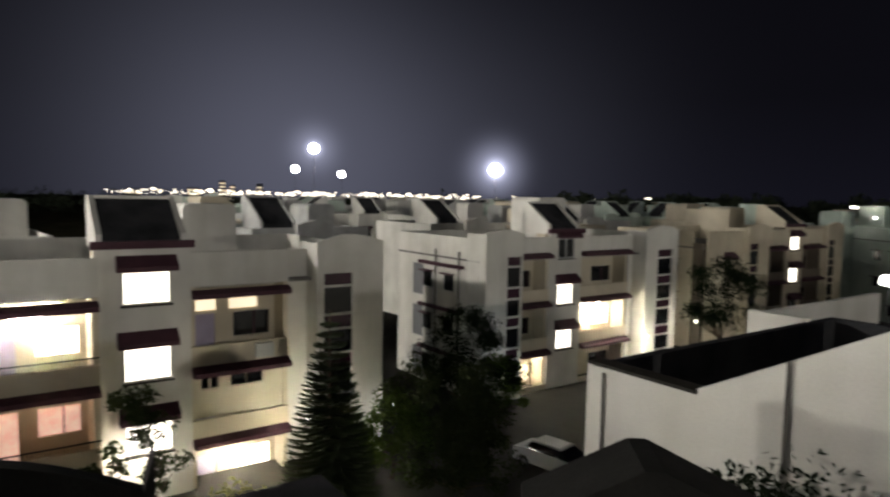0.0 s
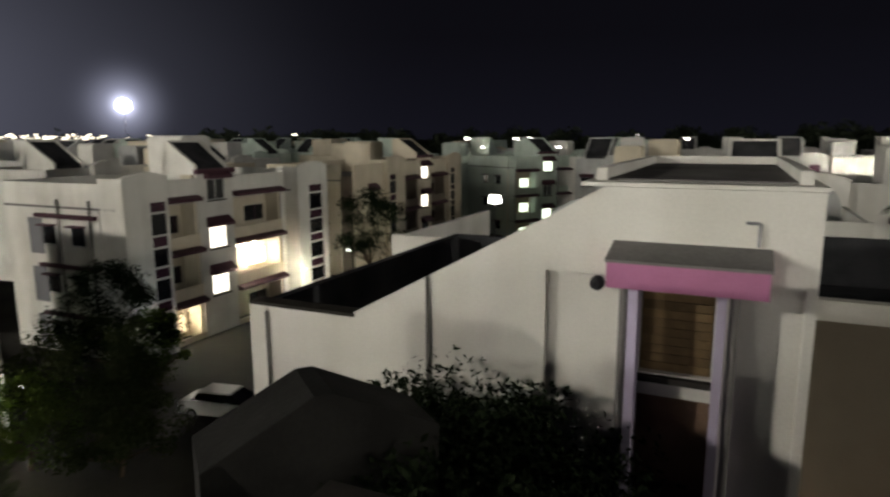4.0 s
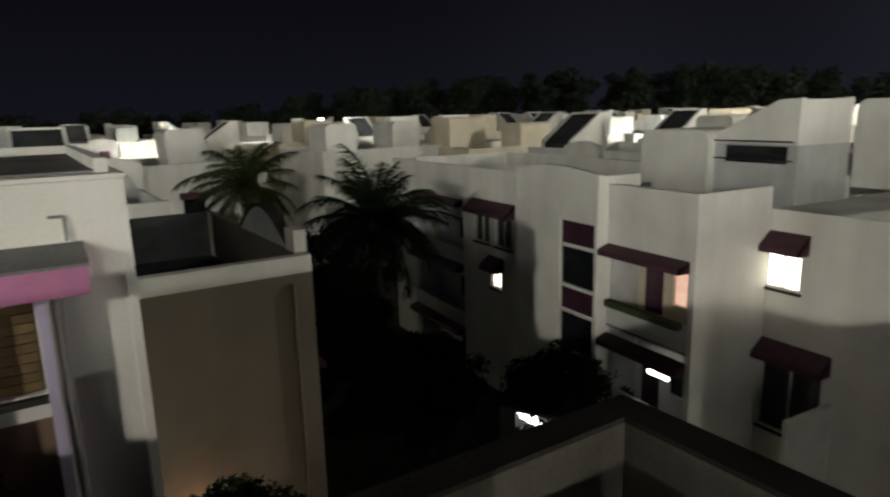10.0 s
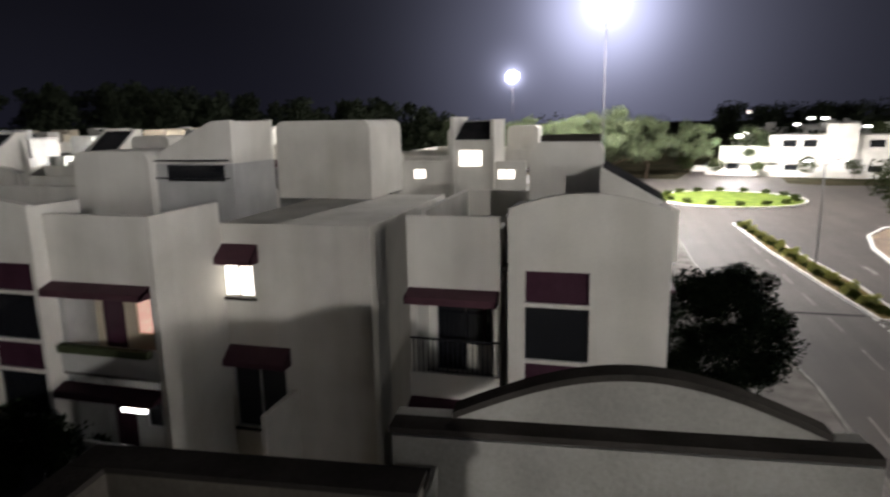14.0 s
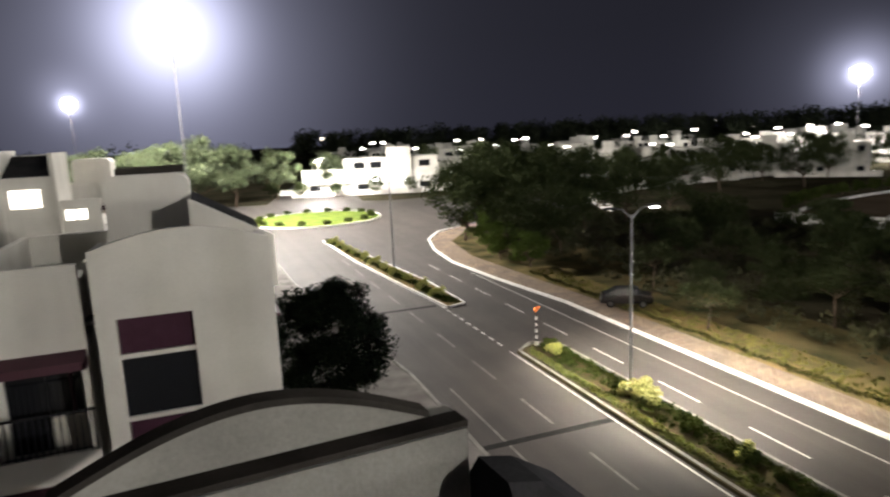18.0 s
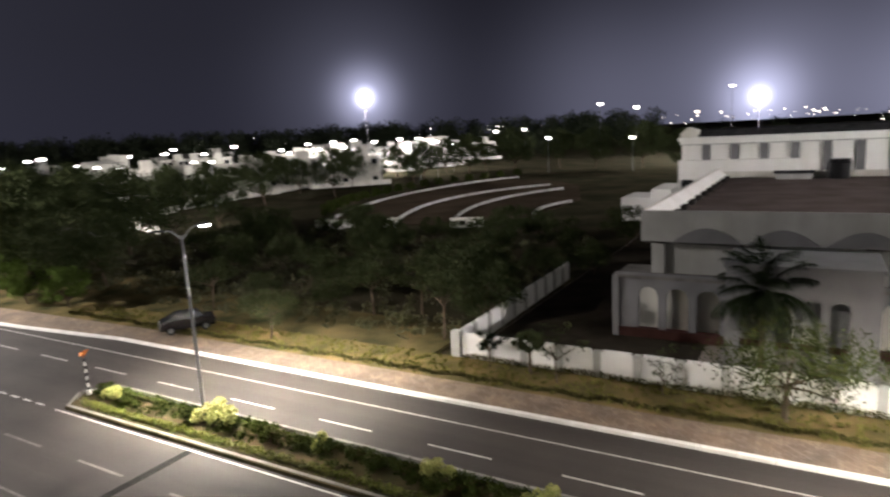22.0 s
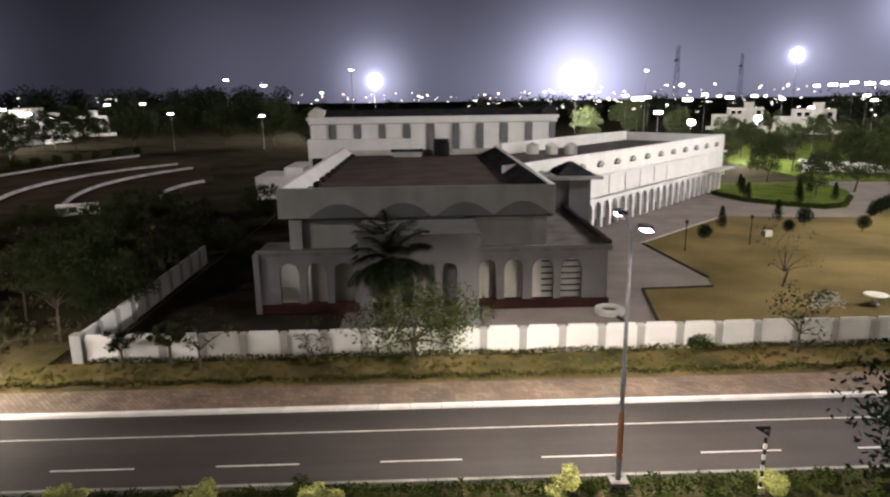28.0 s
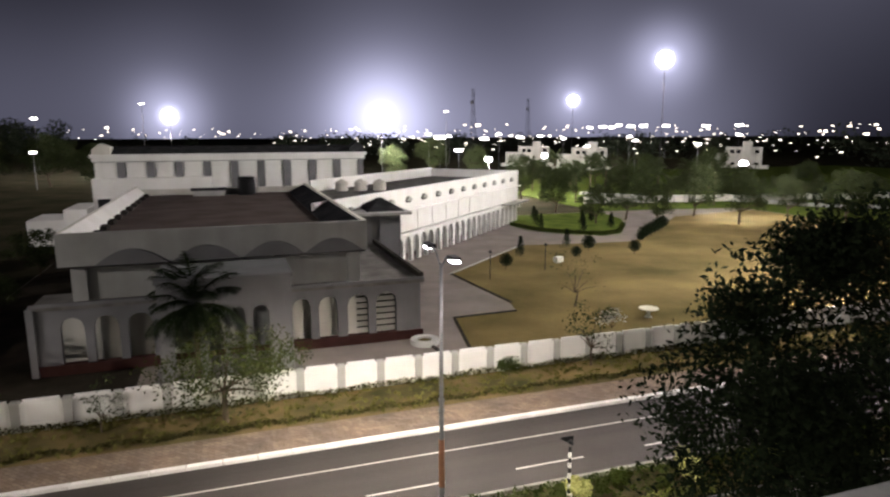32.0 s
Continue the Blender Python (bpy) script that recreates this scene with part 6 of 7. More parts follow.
def pine(label, at, height, seed):
    """A tiered conifer: whorls of drooping boughs set with needles."""
    r = random.Random(seed)
    root = thing("conifer", label, "conifer", at)
    part("trunk", Mesh().tube((0, 0, -0.1), (0, 0, height), 0.16, 0.03, 8), BARK, root)
    tiers = 19
    for t in range(tiers):
        z = height * (0.10 + 0.88 * t / tiers)
        L = 2.05 * (1 - t / tiers) ** 0.85 + 0.22
        m = Mesh()
        for k in range(13):
            a = 2 * math.pi * (k + 0.5 * (t % 2)) / 13 + r.uniform(-0.12, 0.12)
            for s in range(7):
                f0, f1 = s / 7, (s + 1) / 7
                p = Vector((math.cos(a) * L * f0, math.sin(a) * L * f0, z - 0.18 * L * f0 + 0.25 * L * f0 * f0))
                q = Vector((math.cos(a) * L * f1, math.sin(a) * L * f1, z - 0.18 * L * f1 + 0.25 * L * f1 * f1))
                m.tube(p, q, 0.03, 0.02, 4)
                sd = Vector((-math.sin(a), math.cos(a), 0.15))
                w = 0.34 * L ** 0.4 * (1 - 0.6 * f0)
                for sg in (-1, 1):
                    for h in (0, 0.5):
                        b0 = p.lerp(q, h)
                        m.quad(tuple(b0), tuple(b0 + (q - p) * 0.4), tuple(b0 + sd * sg * w + (q - p) * 1.2), tuple(b0 + sd * sg * w + (q - p) * 0.9 + Vector((0, 0, 0.05))))
        part("bough_tier", m, mat("conifer_needle", (0.06, 0.075, 0.036), 0.6, 0.4, 1.5, 5, 0.0), root)
    return root


def shrub(label, at, radius, seed, leaf=None, group="", size=0.07, per=110, name="shrub"):
    r = random.Random(seed)
    root = thing(name, label, "shrub", at, group)
    cs = [(radius * 0.6 * r.uniform(-1, 1), radius * 0.6 * r.uniform(-1, 1), radius * r.uniform(0.45, 1.3), radius * r.uniform(0.35, 0.6)) for _ in range(9)]
    st = Mesh()
    for c in cs[:4]:
        st.tube((0, 0, -0.05), (c[0] * 0.7, c[1] * 0.7, c[2] * 0.8), 0.025, 0.012, 5)
    part("stem", st, BARK, root)
    part("foliage", leaf_cloud(cs, per, size, seed), leaf or HEDGE, root)
    return root


# road median: golden shrubs and a low hedge
GOLD = shrub("rounded golden-green shrub in the road median", pose(-4.7, -20.4, 0.15), 0.72, 31, LEAF_GOLD, "golden shrubs of the median", per=150)
GREEN_S = shrub("dark green shrub in the road median", pose(0.2, -20.0, 0.15), 0.55, 32, HEDGE, "green shrubs of the median", per=130)
for x, y, s in ((3.9, -20.1, 1.0), (8.5, -20.4, 0.95), (13.1, -20.7, 0.9), (25.8, -20.4, 1.15), (27.0, -20.6, 1.1), (-12.4, -20.4, 0.9), (34.8, -20.2, 0.9), (19.5, -20.6, 0.7), (-17.5, -20.3, 1.0), (-22.5, -20.5, 0.95)):
    c = copy_thing(GOLD, pose(x, y, 0.15, 0, 0, 40 * x))
    c.scale = (s, s, s)
rs = random.Random(8)
for k in range(44):
    x = -30 + 1.53 * k + rs.uniform(-0.4, 0.4)
    if abs(x + 6.84) < 0.7 or abs(x - 29.3) < 0.6:
        continue
    c = copy_thing(GREEN_S, pose(x, -19.7 - 1.1 * rs.random(), 0.15, 0, 0, rs.uniform(0, 360)))
    s = rs.uniform(0.55, 1.05)
    c.scale = (s, s, s * rs.uniform(0.7, 1.1))
hc = []
for k in range(300):
    hc.append((-40 + 76 * k / 300, -19.05 + rs.uniform(-0.1, 0.1), 0.32 + rs.uniform(-0.06, 0.1), 0.26))
thing("hedge", "low clipped green hedge along the median", "hedge", kind="stuff", mesh=leaf_cloud(hc, 60, 0.06, 41), material=mat("yellow_green_hedge_leaf", (0.13, 0.15, 0.025), 0.6, 0.5, 1.5, 6, 0.0))
hc = []
for k in range(300):
    hc.append((-40 + 76 * k / 300, -21.1 + rs.uniform(-0.15, 0.15), 0.30 + rs.uniform(-0.06, 0.12), 0.24))
    hc.append((-40 + 76 * k / 300, -20.2 + rs.uniform(-0.7, 0.7), 0.30 + rs.uniform(-0.06, 0.2), 0.28))
thing("hedge", "mixed low planting in the road median", "hedge", kind="stuff", mesh=leaf_cloud(hc, 40, 0.075, 43), material=HEDGE)
hc = [(50.5 + 42 * k / 160, -19.2 + 3.0 * k / 160 + rs.uniform(-0.4, 0.4), 0.35, 0.36) for k in range(160)]
thing("hedge", "planting along the traffic island", "hedge", kind="stuff", mesh=leaf_cloud(hc, 60, 0.09, 42), material=HEDGE)
for k in range(11):
    c = copy_thing(GOLD, pose(53 + 3.6 * k, -18.8 + 0.24 * k, 0.15, 0, 0, 77 * k))
# roundabout planting
for k in range(16):
    a = 2 * math.pi * k / 16
    c = copy_thing(GREEN_S, pose(RB[0] + 10.8 * math.cos(a), RB[1] + 10.8 * math.sin(a), 0.2, 0, 0, 50 * k))
    c.scale = (1.5, 1.5, 1.0)
# verge growth: grass tufts and hedge line against the wall
gv = np.random.default_rng(3)
gt = [(x, y, 0.18, 0.16) for x, y in zip(gv.uniform(-45, 58, 1500), gv.uniform(-34.0, -30.7, 1500))]
thing("verge_grass", "dry grass tufts on the verge", "grass", kind="stuff", mesh=leaf_cloud(gt, 9, 0.11, 51, 0.8), material=GRASS)
ht = [(x, -34.05 + 0.2 * math.sin(x), 0.28, 0.26) for x in np.linspace(-45, 19, 300)] + [(x, -31.15 + 0.15 * math.sin(2 * x), 0.22, 0.2) for x in np.linspace(-45, 58, 420)]
thing("verge_weeds", "low dark weeds along the wall foot and footway edge", "weeds", kind="stuff", mesh=leaf_cloud(ht, 26, 0.08, 52), material=mat("olive_weed_leaf", (0.075, 0.07, 0.025), 0.8, 0.5, 0.8, 5, 0.0, spec=0.0))
# scrub field
sc = [(x, y, 0.35, 0.5 + 0.5 * q) for x, y, q in zip(gv.uniform(22, 95, 900), gv.uniform(-78, -36, 900), gv.random(900)) if y < -34 - 0.12 * max(0, x - 60)]
thing("scrub", "dense dark scrub on the empty plot", "scrub", kind="stuff", mesh=leaf_cloud(sc, 30, 0.22, 53), material=mat("scrub_leaf", (0.085, 0.084, 0.038), 0.7, 0.5, 0.4, 3, 0.0))

# single trees
tree("small green tree with bare forked limbs before the white wall", pose(0.85, -32.2, 0.1), 4.4, 4.0, 0, 61, LEAF_W, 0.10, 40, 95, 0.42, thin=0.14)
tree("thin sparse sapling by the white wall", pose(12.3, -32.5, 0.1), 3.6, 1.6, 0, 62, LEAF, 0.09, 12, 22, 0.4, thin=0.05)
tree("round-headed small tree at the wall corner", pose(16.9, -33.3, 0.1), 2.2, 1.0, 0, 63, LEAF_DARK, 0.09, 12, 60, 0.5, thin=0.06)
tree("sparse sapling with twiggy crown on the verge", pose(6.6, -33.0, 0.1), 2.8, 1.5, 0, 64, LEAF, 0.08, 12, 22, 0.3, thin=0.04)
tree("thin-leaved tree standing before the wall", pose(-20.8, -33.2, 0.1), 4.2, 2.2, 0, 65, LEAF, 0.10, 16, 34, 0.3, thin=0.07)
shrub("round green shrub at the wall foot", pose(-15.2, -33.4, 0.1), 0.8, 66, HEDGE, per=120)
tree("bare winter-thin tree on the dry lawn", pose(-27.0, -46, 0.0), 5.5, 2.6, 0, 67, LEAF, 0.08, 22, 10, 0.25, thin=0.08)
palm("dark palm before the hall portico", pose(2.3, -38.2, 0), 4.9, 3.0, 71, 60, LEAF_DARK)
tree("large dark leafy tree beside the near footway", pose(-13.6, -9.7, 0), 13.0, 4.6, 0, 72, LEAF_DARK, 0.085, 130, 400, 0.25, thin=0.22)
# leaf lowered to near-black for the shade on this tree
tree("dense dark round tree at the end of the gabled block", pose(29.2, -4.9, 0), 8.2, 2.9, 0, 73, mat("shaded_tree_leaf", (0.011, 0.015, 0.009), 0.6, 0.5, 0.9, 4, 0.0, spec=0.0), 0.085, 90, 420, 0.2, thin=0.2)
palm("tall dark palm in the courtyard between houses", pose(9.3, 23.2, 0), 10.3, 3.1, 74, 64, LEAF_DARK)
palm("dark palm rising behind the low parapet house", pose(6.6, 34.4, 0), 10.9, 3.4, 174, 40, LEAF)
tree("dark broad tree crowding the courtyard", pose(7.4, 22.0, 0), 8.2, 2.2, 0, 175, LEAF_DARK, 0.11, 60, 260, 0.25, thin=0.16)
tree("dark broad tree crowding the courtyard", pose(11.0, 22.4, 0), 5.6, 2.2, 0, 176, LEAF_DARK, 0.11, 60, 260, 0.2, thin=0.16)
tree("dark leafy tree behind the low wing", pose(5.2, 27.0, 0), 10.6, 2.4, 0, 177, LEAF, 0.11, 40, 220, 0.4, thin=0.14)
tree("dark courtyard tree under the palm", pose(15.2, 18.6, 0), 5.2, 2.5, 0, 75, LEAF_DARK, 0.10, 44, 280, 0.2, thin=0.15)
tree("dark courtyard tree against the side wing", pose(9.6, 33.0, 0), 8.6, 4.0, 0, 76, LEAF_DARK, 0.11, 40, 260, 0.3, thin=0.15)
pine("tall tiered conifer standing before the apartment tower", pose(-25.3, 9.1, 0), 9.6, 77)
tree("small tree before the lit stair windows", pose(-24.0, 1.7, 0), 8.0, 1.7, 0, 78, LEAF, 0.09, 26, 130, 0.35, thin=0.08)
tree("dark tree in the lane between blocks", pose(-30.8, 19.6, 0), 8.2, 3.0, 0, 79, LEAF_DARK, 0.09, 44, 240, 0.3, thin=0.12)
tree("leafy dark tree in the lane by the stair tower", pose(-27.8, 16.5, 0), 6.2, 3.2, 0, 80, LEAF, 0.09, 44, 240, 0.25, thin=0.12)
tree("dark tree before the cream block", pose(-34.5, 47.0, 0), 9.8, 3.6, 0, 81, LEAF_DARK, 0.11, 40, 220, 0.3, thin=0.14)
tree("low dark leafy tree filling the lane", pose(-28.6, 13.6, 0), 4.4, 2.6, 0, 211, LEAF_LIT, 0.09, 40, 200, 0.2, thin=0.1, group="lane trees")
tree("low dark leafy tree filling the lane", pose(-24.6, 15.2, 0), 4.0, 2.4, 0, 212, LEAF, 0.09, 40, 200, 0.2, thin=0.1, group="lane trees")
tree("low dark leafy tree filling the lane", pose(-32.2, 22.8, 0), 4.6, 2.0, 0, 213, LEAF_LIT, 0.09, 36, 180, 0.2, thin=0.1, group="lane trees")
shrub("garden shrub lit by the porch lamp", pose(-24.6, 8.0, 0), 1.5, 214, LEAF_LIT, per=170, size=0.09)
shrub("bright yellow-green garden shrub by the lit ground floor", pose(-25.3, 5.6, 0), 1.6, 82, LEAF_GOLD, per=150, size=0.1)
shrub("garden shrub by the lit ground floor", pose(-26.3, 3.6, 0), 1.3, 83, LEAF_LIT, per=150, size=0.1)
tm_ = tree("tall green tree beyond the roundabout", pose(*polar(-26, 92), 0), 13.8, 6.2, 0, 84, LEAF, 0.24, 54, 150, 0.22, thin=0.25, group="trees at the bend")
for a, d, s in ((-22.3, 88, 0.82), (-29.5, 88, 0.95), (-33.0, 96, 0.9), (-36.5, 104, 0.8), (-24, 104, 1.0), (-40, 112, 0.7), (-31, 76, 0.62), (-27, 74, 0.6), (-44, 150, 0.9), (-50, 165, 0.9), (-62, 215, 1.0), (-66, 220, 1.1), (-70, 230, 1.0), (-73, 220, 1.0), (-77, 215, 1.1), (-80, 190, 0.9), (-58, 200, 0.9)):
    c = copy_thing(tm_, pose(*polar(a, d), 0, 0, 57 * a))
    c.scale = (s, s, s)
tb_ = tree("floodlit pale green tree beyond the gabled block", pose(*polar(4, 140), 0), 15.0, 6.5, 0, 85, mat("floodlit_leaf", (0.075, 0.095, 0.048), 0.6, 0.6, 0.5, 3, 0.0), 0.28, 54, 140, 0.25, thin=0.3, group="floodlit trees")
for a, d, s in ((8, 150, 1.0), (0.5, 150, 1.12), (-2.5, 160, 1.0), (11, 165, 0.95), (-6, 175, 0.9), (14, 190, 1.0), (-10.5, 186, 0.8)):
    c = copy_thing(tb_, pose(*polar(a, d), 0, 0, 91 * a))
    c.scale = (s, s, s)
for k, (a, d, s) in enumerate(((-122, 105, 0.8), (-118.5, 120, 0.85), (-124.5, 112, 0.8), (-127, 108, 0.78), (-130, 120, 0.9), (-133.5, 112, 0.85), (-137, 125, 0.9), (-141, 120, 0.9), (-115.5, 140, 0.9), (-120, 160, 1.0), (-126, 165, 1.0), (-131, 170, 1.0), (-138, 170, 1.0), (-111.5, 210, 1.1), (-107.5, 230, 1.2), (-146, 140, 1), (-95, 200, 0.9), (-104, 200, 1.0))):
    c = copy_thing(tm_, pose(*polar(a, d), 0, 0, 33 * k))
    s *= 0.55 + 0.2 * (k % 3) / 2
    c.scale = (s, s, s * 1.1)
for k, (a, d, s) in enumerate(((-12, 232, 0.8), (-15.5, 226, 0.75), (-19, 230, 0.85), (-24.5, 190, 0.7), (-28, 200, 0.75), (-34.5, 165, 0.62), (-36.5, 180, 0.7), (-39.5, 170, 0.66), (-41.5, 186, 0.72), (-45.5, 192, 0.8), (-47, 182, 0.66), (-51.5, 190, 0.75), (-53.5, 205, 0.7), (-55.5, 225, 0.85),
                               (-57, 190, 0.6), (-60, 235, 0.8), (-63.5, 240, 0.85), (-117, 190, 0.55), (-119.5, 176, 0.47), (-121.8, 196, 0.58), (-123.4, 182, 0.47), (-126, 150, 0.43), (-128.3, 146, 0.39), (-130.2, 152, 0.43), (-132, 158, 0.43), (-134.5, 150, 0.39), (-136.5, 150, 0.43), (-139, 140, 0.39), (-142, 150, 0.6))):
    c = copy_thing(tm_, pose(*polar(a, d), 0, 0, 47 * k))
    c.scale = (s, s, s * (0.85 + 0.1 * (k % 4)))
for k, (x, y, q) in enumerate(((171, -24, 0.3), (168.5, -33, 0.26), (166, -43, 0.34), (164, -52, 0.3), (173, -17, 0.36))):
    c = copy_thing(tm_, pose(x, y, 0, 0, 0, 80 * k))
    c.scale = (q, q, q * 1.1)
# shrubs along the outer curve of the plot
for k, (x, y) in enumerate(bow((80, -92), (104, -132), (80, -182), 16)):
    c = copy_thing(GREEN_S, pose(x, y, 0, 0, 0, 57 * k))
    c.scale = (2.4, 2.4, 2.6)
for x, y, h, w, q in ((66.0, -31.6, 4.6, 2.4, 231), (70.5, -32.8, 5.2, 2.6, 232), (60.5, -32.4, 3.8, 2.2, 233), (77.0, -34.5, 5.6, 2.6, 234)):
    tree("bright green young tree at the bend", pose(x, y, 0.05), h, w, 0, q, LEAF_LIT, 0.13, 34, 120, 0.2, thin=0.1, group="young trees at the bend")
# palms along the drive
pp_ = palm("slender green palm beside the garden drive", pose(*polar(-122.7, 160), 0), 7.6, 3.4, 221, 16, LEAF)
for a, d, s in ((-121.4, 150, 1.0), (-124.2, 155, 0.95), (-125.5, 142, 0.9), (-127.0, 136, 0.85), (-118.3, 172, 1.1), (-129.4, 150, 0.95), (-116.4, 165, 0.9), (-120.2, 138, 0.8), (-131.5, 140, 0.9)):
    c = copy_thing(pp_, pose(*polar(a, d), 0, 0, 61 * a))
    c.scale = (s, s, s)
# thicket trees on the empty plot
th_ = tree("scrubby dark tree on the empty plot", pose(26, -47, 0), 5.2, 3.2, 0, 86, LEAF, 0.14, 30, 130, 0.2, thin=0.1, group="trees of the empty plot")
r9 = random.Random(9)
for k in range(40):
    x, y = r9.uniform(18, 84), r9.uniform(-78, -41)
    if y > -38 - 0.25 * max(0, x - 40):
        continue
    c = copy_thing(th_, pose(x, y, 0, 0, 0, r9.uniform(0, 360)))
    s = r9.uniform(0.5, 1.0)
    c.scale = (s, s, s)
# young trees with pale trunks at the edge of the plot
for x, y, h, w, q in ((34.4, -32.4, 3.4, 2.6, 201), (30.7, -40.2, 4.4, 2.0, 202), (26.5, -40.8, 4.6, 1.9, 203), (22.2, -36.9, 5.0, 1.6, 204), (14.2, -33.2, 2.6, 1.0, 205), (45.5, -36.5, 4.4, 2.4, 206)):
    tree("young tree with a pale slim trunk on the verge", pose(x, y, 0.05), h, w, 0, q, LEAF, 0.1, 22, 70, 0.55, thin=0.09, group="young trees of the verge")
# clipped garden shrubs
TOP_ = thing("topiary", "dark clipped round shrub on the dry lawn", "shrub", pose(-27.7, -61.8, 0), "clipped garden shrubs")
part("stem", Mesh().tube((0, 0, -0.1), (0, 0, 0.6), 0.05, 0.04, 6), BARK, TOP_)
part("ball", leaf_cloud([(0, 0, 1.1, 0.75)], 700, 0.1, 90, 0.8), LEAF_DARK, TOP_)
CON = thing("topiary", "slim dark clipped cone in the garden bed", "shrub", pose(-44.5, -86.5, 0.1), "clipped garden cones")
part("stem", Mesh().tube((0, 0, -0.1), (0, 0, 0.5), 0.05, 0.04, 6), BARK, CON)
part("cone", leaf_cloud([(0, 0, 0.5 + 0.3 * k, 0.65 - 0.08 * k) for k in range(7)], 110, 0.1, 91, 0.8), LEAF_DARK, CON)
for x, y, q in ((-37.8, -64.5, 0.85), (-41.6, -68.1, 1.2), (-46.0, -64.8, 1.0), (-51.9, -72.0, 0.8), (-53.0, -72.9, 1.1), (-54.8, -74.4, 1.15), (-56.6, -75.9, 1.15), (-58.4, -77.4, 1.2), (-60.2, -79.0, 1.2), (-61.9, -80.5, 1.2)):
    c = copy_thing(TOP_, pose(x, y, 0))
    c.scale = (q, q, q)
for x, y in ((-49.5, -82.5), (-52.5, -88), (-55.5, -84.5), (-32.3, -67.9), (-40.5, -71.5), (-56.5, -92), (-48, -96), (-46, -91)):
    copy_thing(CON, pose(x, y, 0.1))
gh = []
bed = [(-42.2, -92), (-43.4, -85.6), (-46.6, -81.4), (-50.4, -78.6), (-54, -79.9), (-58.8, -86.2)]
for (xa, ya), (xb, yb) in zip(bed, bed[1:]):
    gh += [(xa + (xb - xa) * k / 40, ya + (yb - ya) * k / 40, 0.35, 0.4) for k in range(40)]
thing("hedge", "clipped dark hedge round the garden bed", "hedge", kind="stuff", mesh=leaf_cloud(gh, 40, 0.12, 92), material=HEDGE)
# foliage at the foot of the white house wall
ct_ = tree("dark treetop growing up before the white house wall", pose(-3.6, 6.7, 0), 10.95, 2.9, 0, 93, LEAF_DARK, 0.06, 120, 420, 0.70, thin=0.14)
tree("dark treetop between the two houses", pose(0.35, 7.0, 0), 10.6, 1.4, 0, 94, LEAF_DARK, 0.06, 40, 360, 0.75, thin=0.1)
# far woods
fw_ = []
for k in range(420):
    a = gv.uniform(-180, 180)
    d = gv.uniform(330, 620)
    x, y, _ = polar(a, d)
    if abs((a + 95) % 360) < 22 and d < 480:
        continue
    fw_.append((x, y, gv.uniform(5, 11), gv.uniform(6, 11)))
# a tall belt of trees behind the colony, uneven along its top
for k in range(260):
    a, d = gv.uniform(14, 140), gv.uniform(185, 260)
    x, y, _ = polar(a, d)
    rise = float(np.interp(a, (14, 30, 40, 62, 75, 86, 100, 140), (1.6, 2.3, 3.3, 2.9, 1.7, 1.0, 0.6, 0.5)))
    crest = 14.4 + d * math.tan(radians(rise + gv.uniform(-1.1, 0.35))) - 3.0
    for q in range(4):
        fw_.append((x + gv.uniform(-3, 3), y + gv.uniform(-3, 3), crest * (1.0 - 0.22 * q), gv.uniform(2.6, 4.6) + 0.7 * q))
for k in range(260):
    a, d = gv.uniform(-78, -8), gv.uniform(430, 520)
    x, y, _ = polar(a, d)
    for q in range(3):
        fw_.append((x, y, (17 + gv.uniform(-2.5, 2.5)) * (1 - 0.25 * q), gv.uniform(5, 9)))
thing("far_woods", "dark woods along the horizon", "woods", kind="stuff", mesh=leaf_cloud(fw_, 110, 1.0, 95, 0.6), material=FARWOOD)
shrub("white-flowering shrub before the wall", pose(-26.6, -39.8, 0.04), 1.1, 97, mat("white_petal", (0.6, 0.58, 0.54), 0.7, 0.4, 2.0, 6, 0.0, spec=0.0), per=60, size=0.09)

# ---- street furniture and vehicles ----
def street_lamp(x, y, heading, watts, both=True, banded=False):
    root = thing("street_lamp", "tall steel street lamp with double arms in the median", "street lamp", pose(x, y, 0.15, 0, 0, heading), group="street lamps of the median")
    part("base", Mesh().box(-0.35, 0.35, -0.35, 0.35, -0.05, 0.35), CONCRETE, root)
    part("pole", Mesh().tube((0, 0, 0.35), (0, 0, 9.8), 0.10, 0.06, 10), STEEL, root)
    if banded:
        part("reflector_band", Mesh().tube((0, 0, 1.2), (0, 0, 3.1), 0.112, 0.106, 10), mat("dull_orange_band", (0.30, 0.145, 0.085), 0.6, 0.35, 3, 30, 0.0), root, "dull orange band on the lower pole")
    for z in (4.2, 4.6):
        part("collar", Mesh().tube((0, 0, z), (0, 0, z + 0.1), 0.115, 0.115, 10), STEEL, root)
    for s in (-1, 1):
        part("arm", Mesh().tube((0, 0, 9.6), (0, s * 0.6, 10.1), 0.045, 0.04, 6).tube((0, s * 0.6, 10.1), (0, s * 1.1, 10.2), 0.04, 0.035, 6), STEEL, root)
        h = part("lamp_head", Mesh().prism([(-0.16, s * 1.05, 10.12), (0.16, s * 1.05, 10.12), (0.13, s * 1.75, 10.2), (-0.13, s * 1.75, 10.2)], [(-0.14, s * 1.05, 10.26), (0.14, s * 1.05, 10.26), (0.1, s * 1.75, 10.28), (-0.1, s * 1.75, 10.28)]), IRON, root)
        if s > 0 or both:
            part("lens", Mesh().box(-0.13, 0.13, min(s * 1.2, s * 1.7), max(s * 1.2, s * 1.7), 10.08, 10.115), LAMP_ON, h, "glowing white lens")
    return root


street_lamp(-6.92, -21.0, 180, 0, banded=True)
street_lamp(27.9, -21.0, 180, 0, both=False)
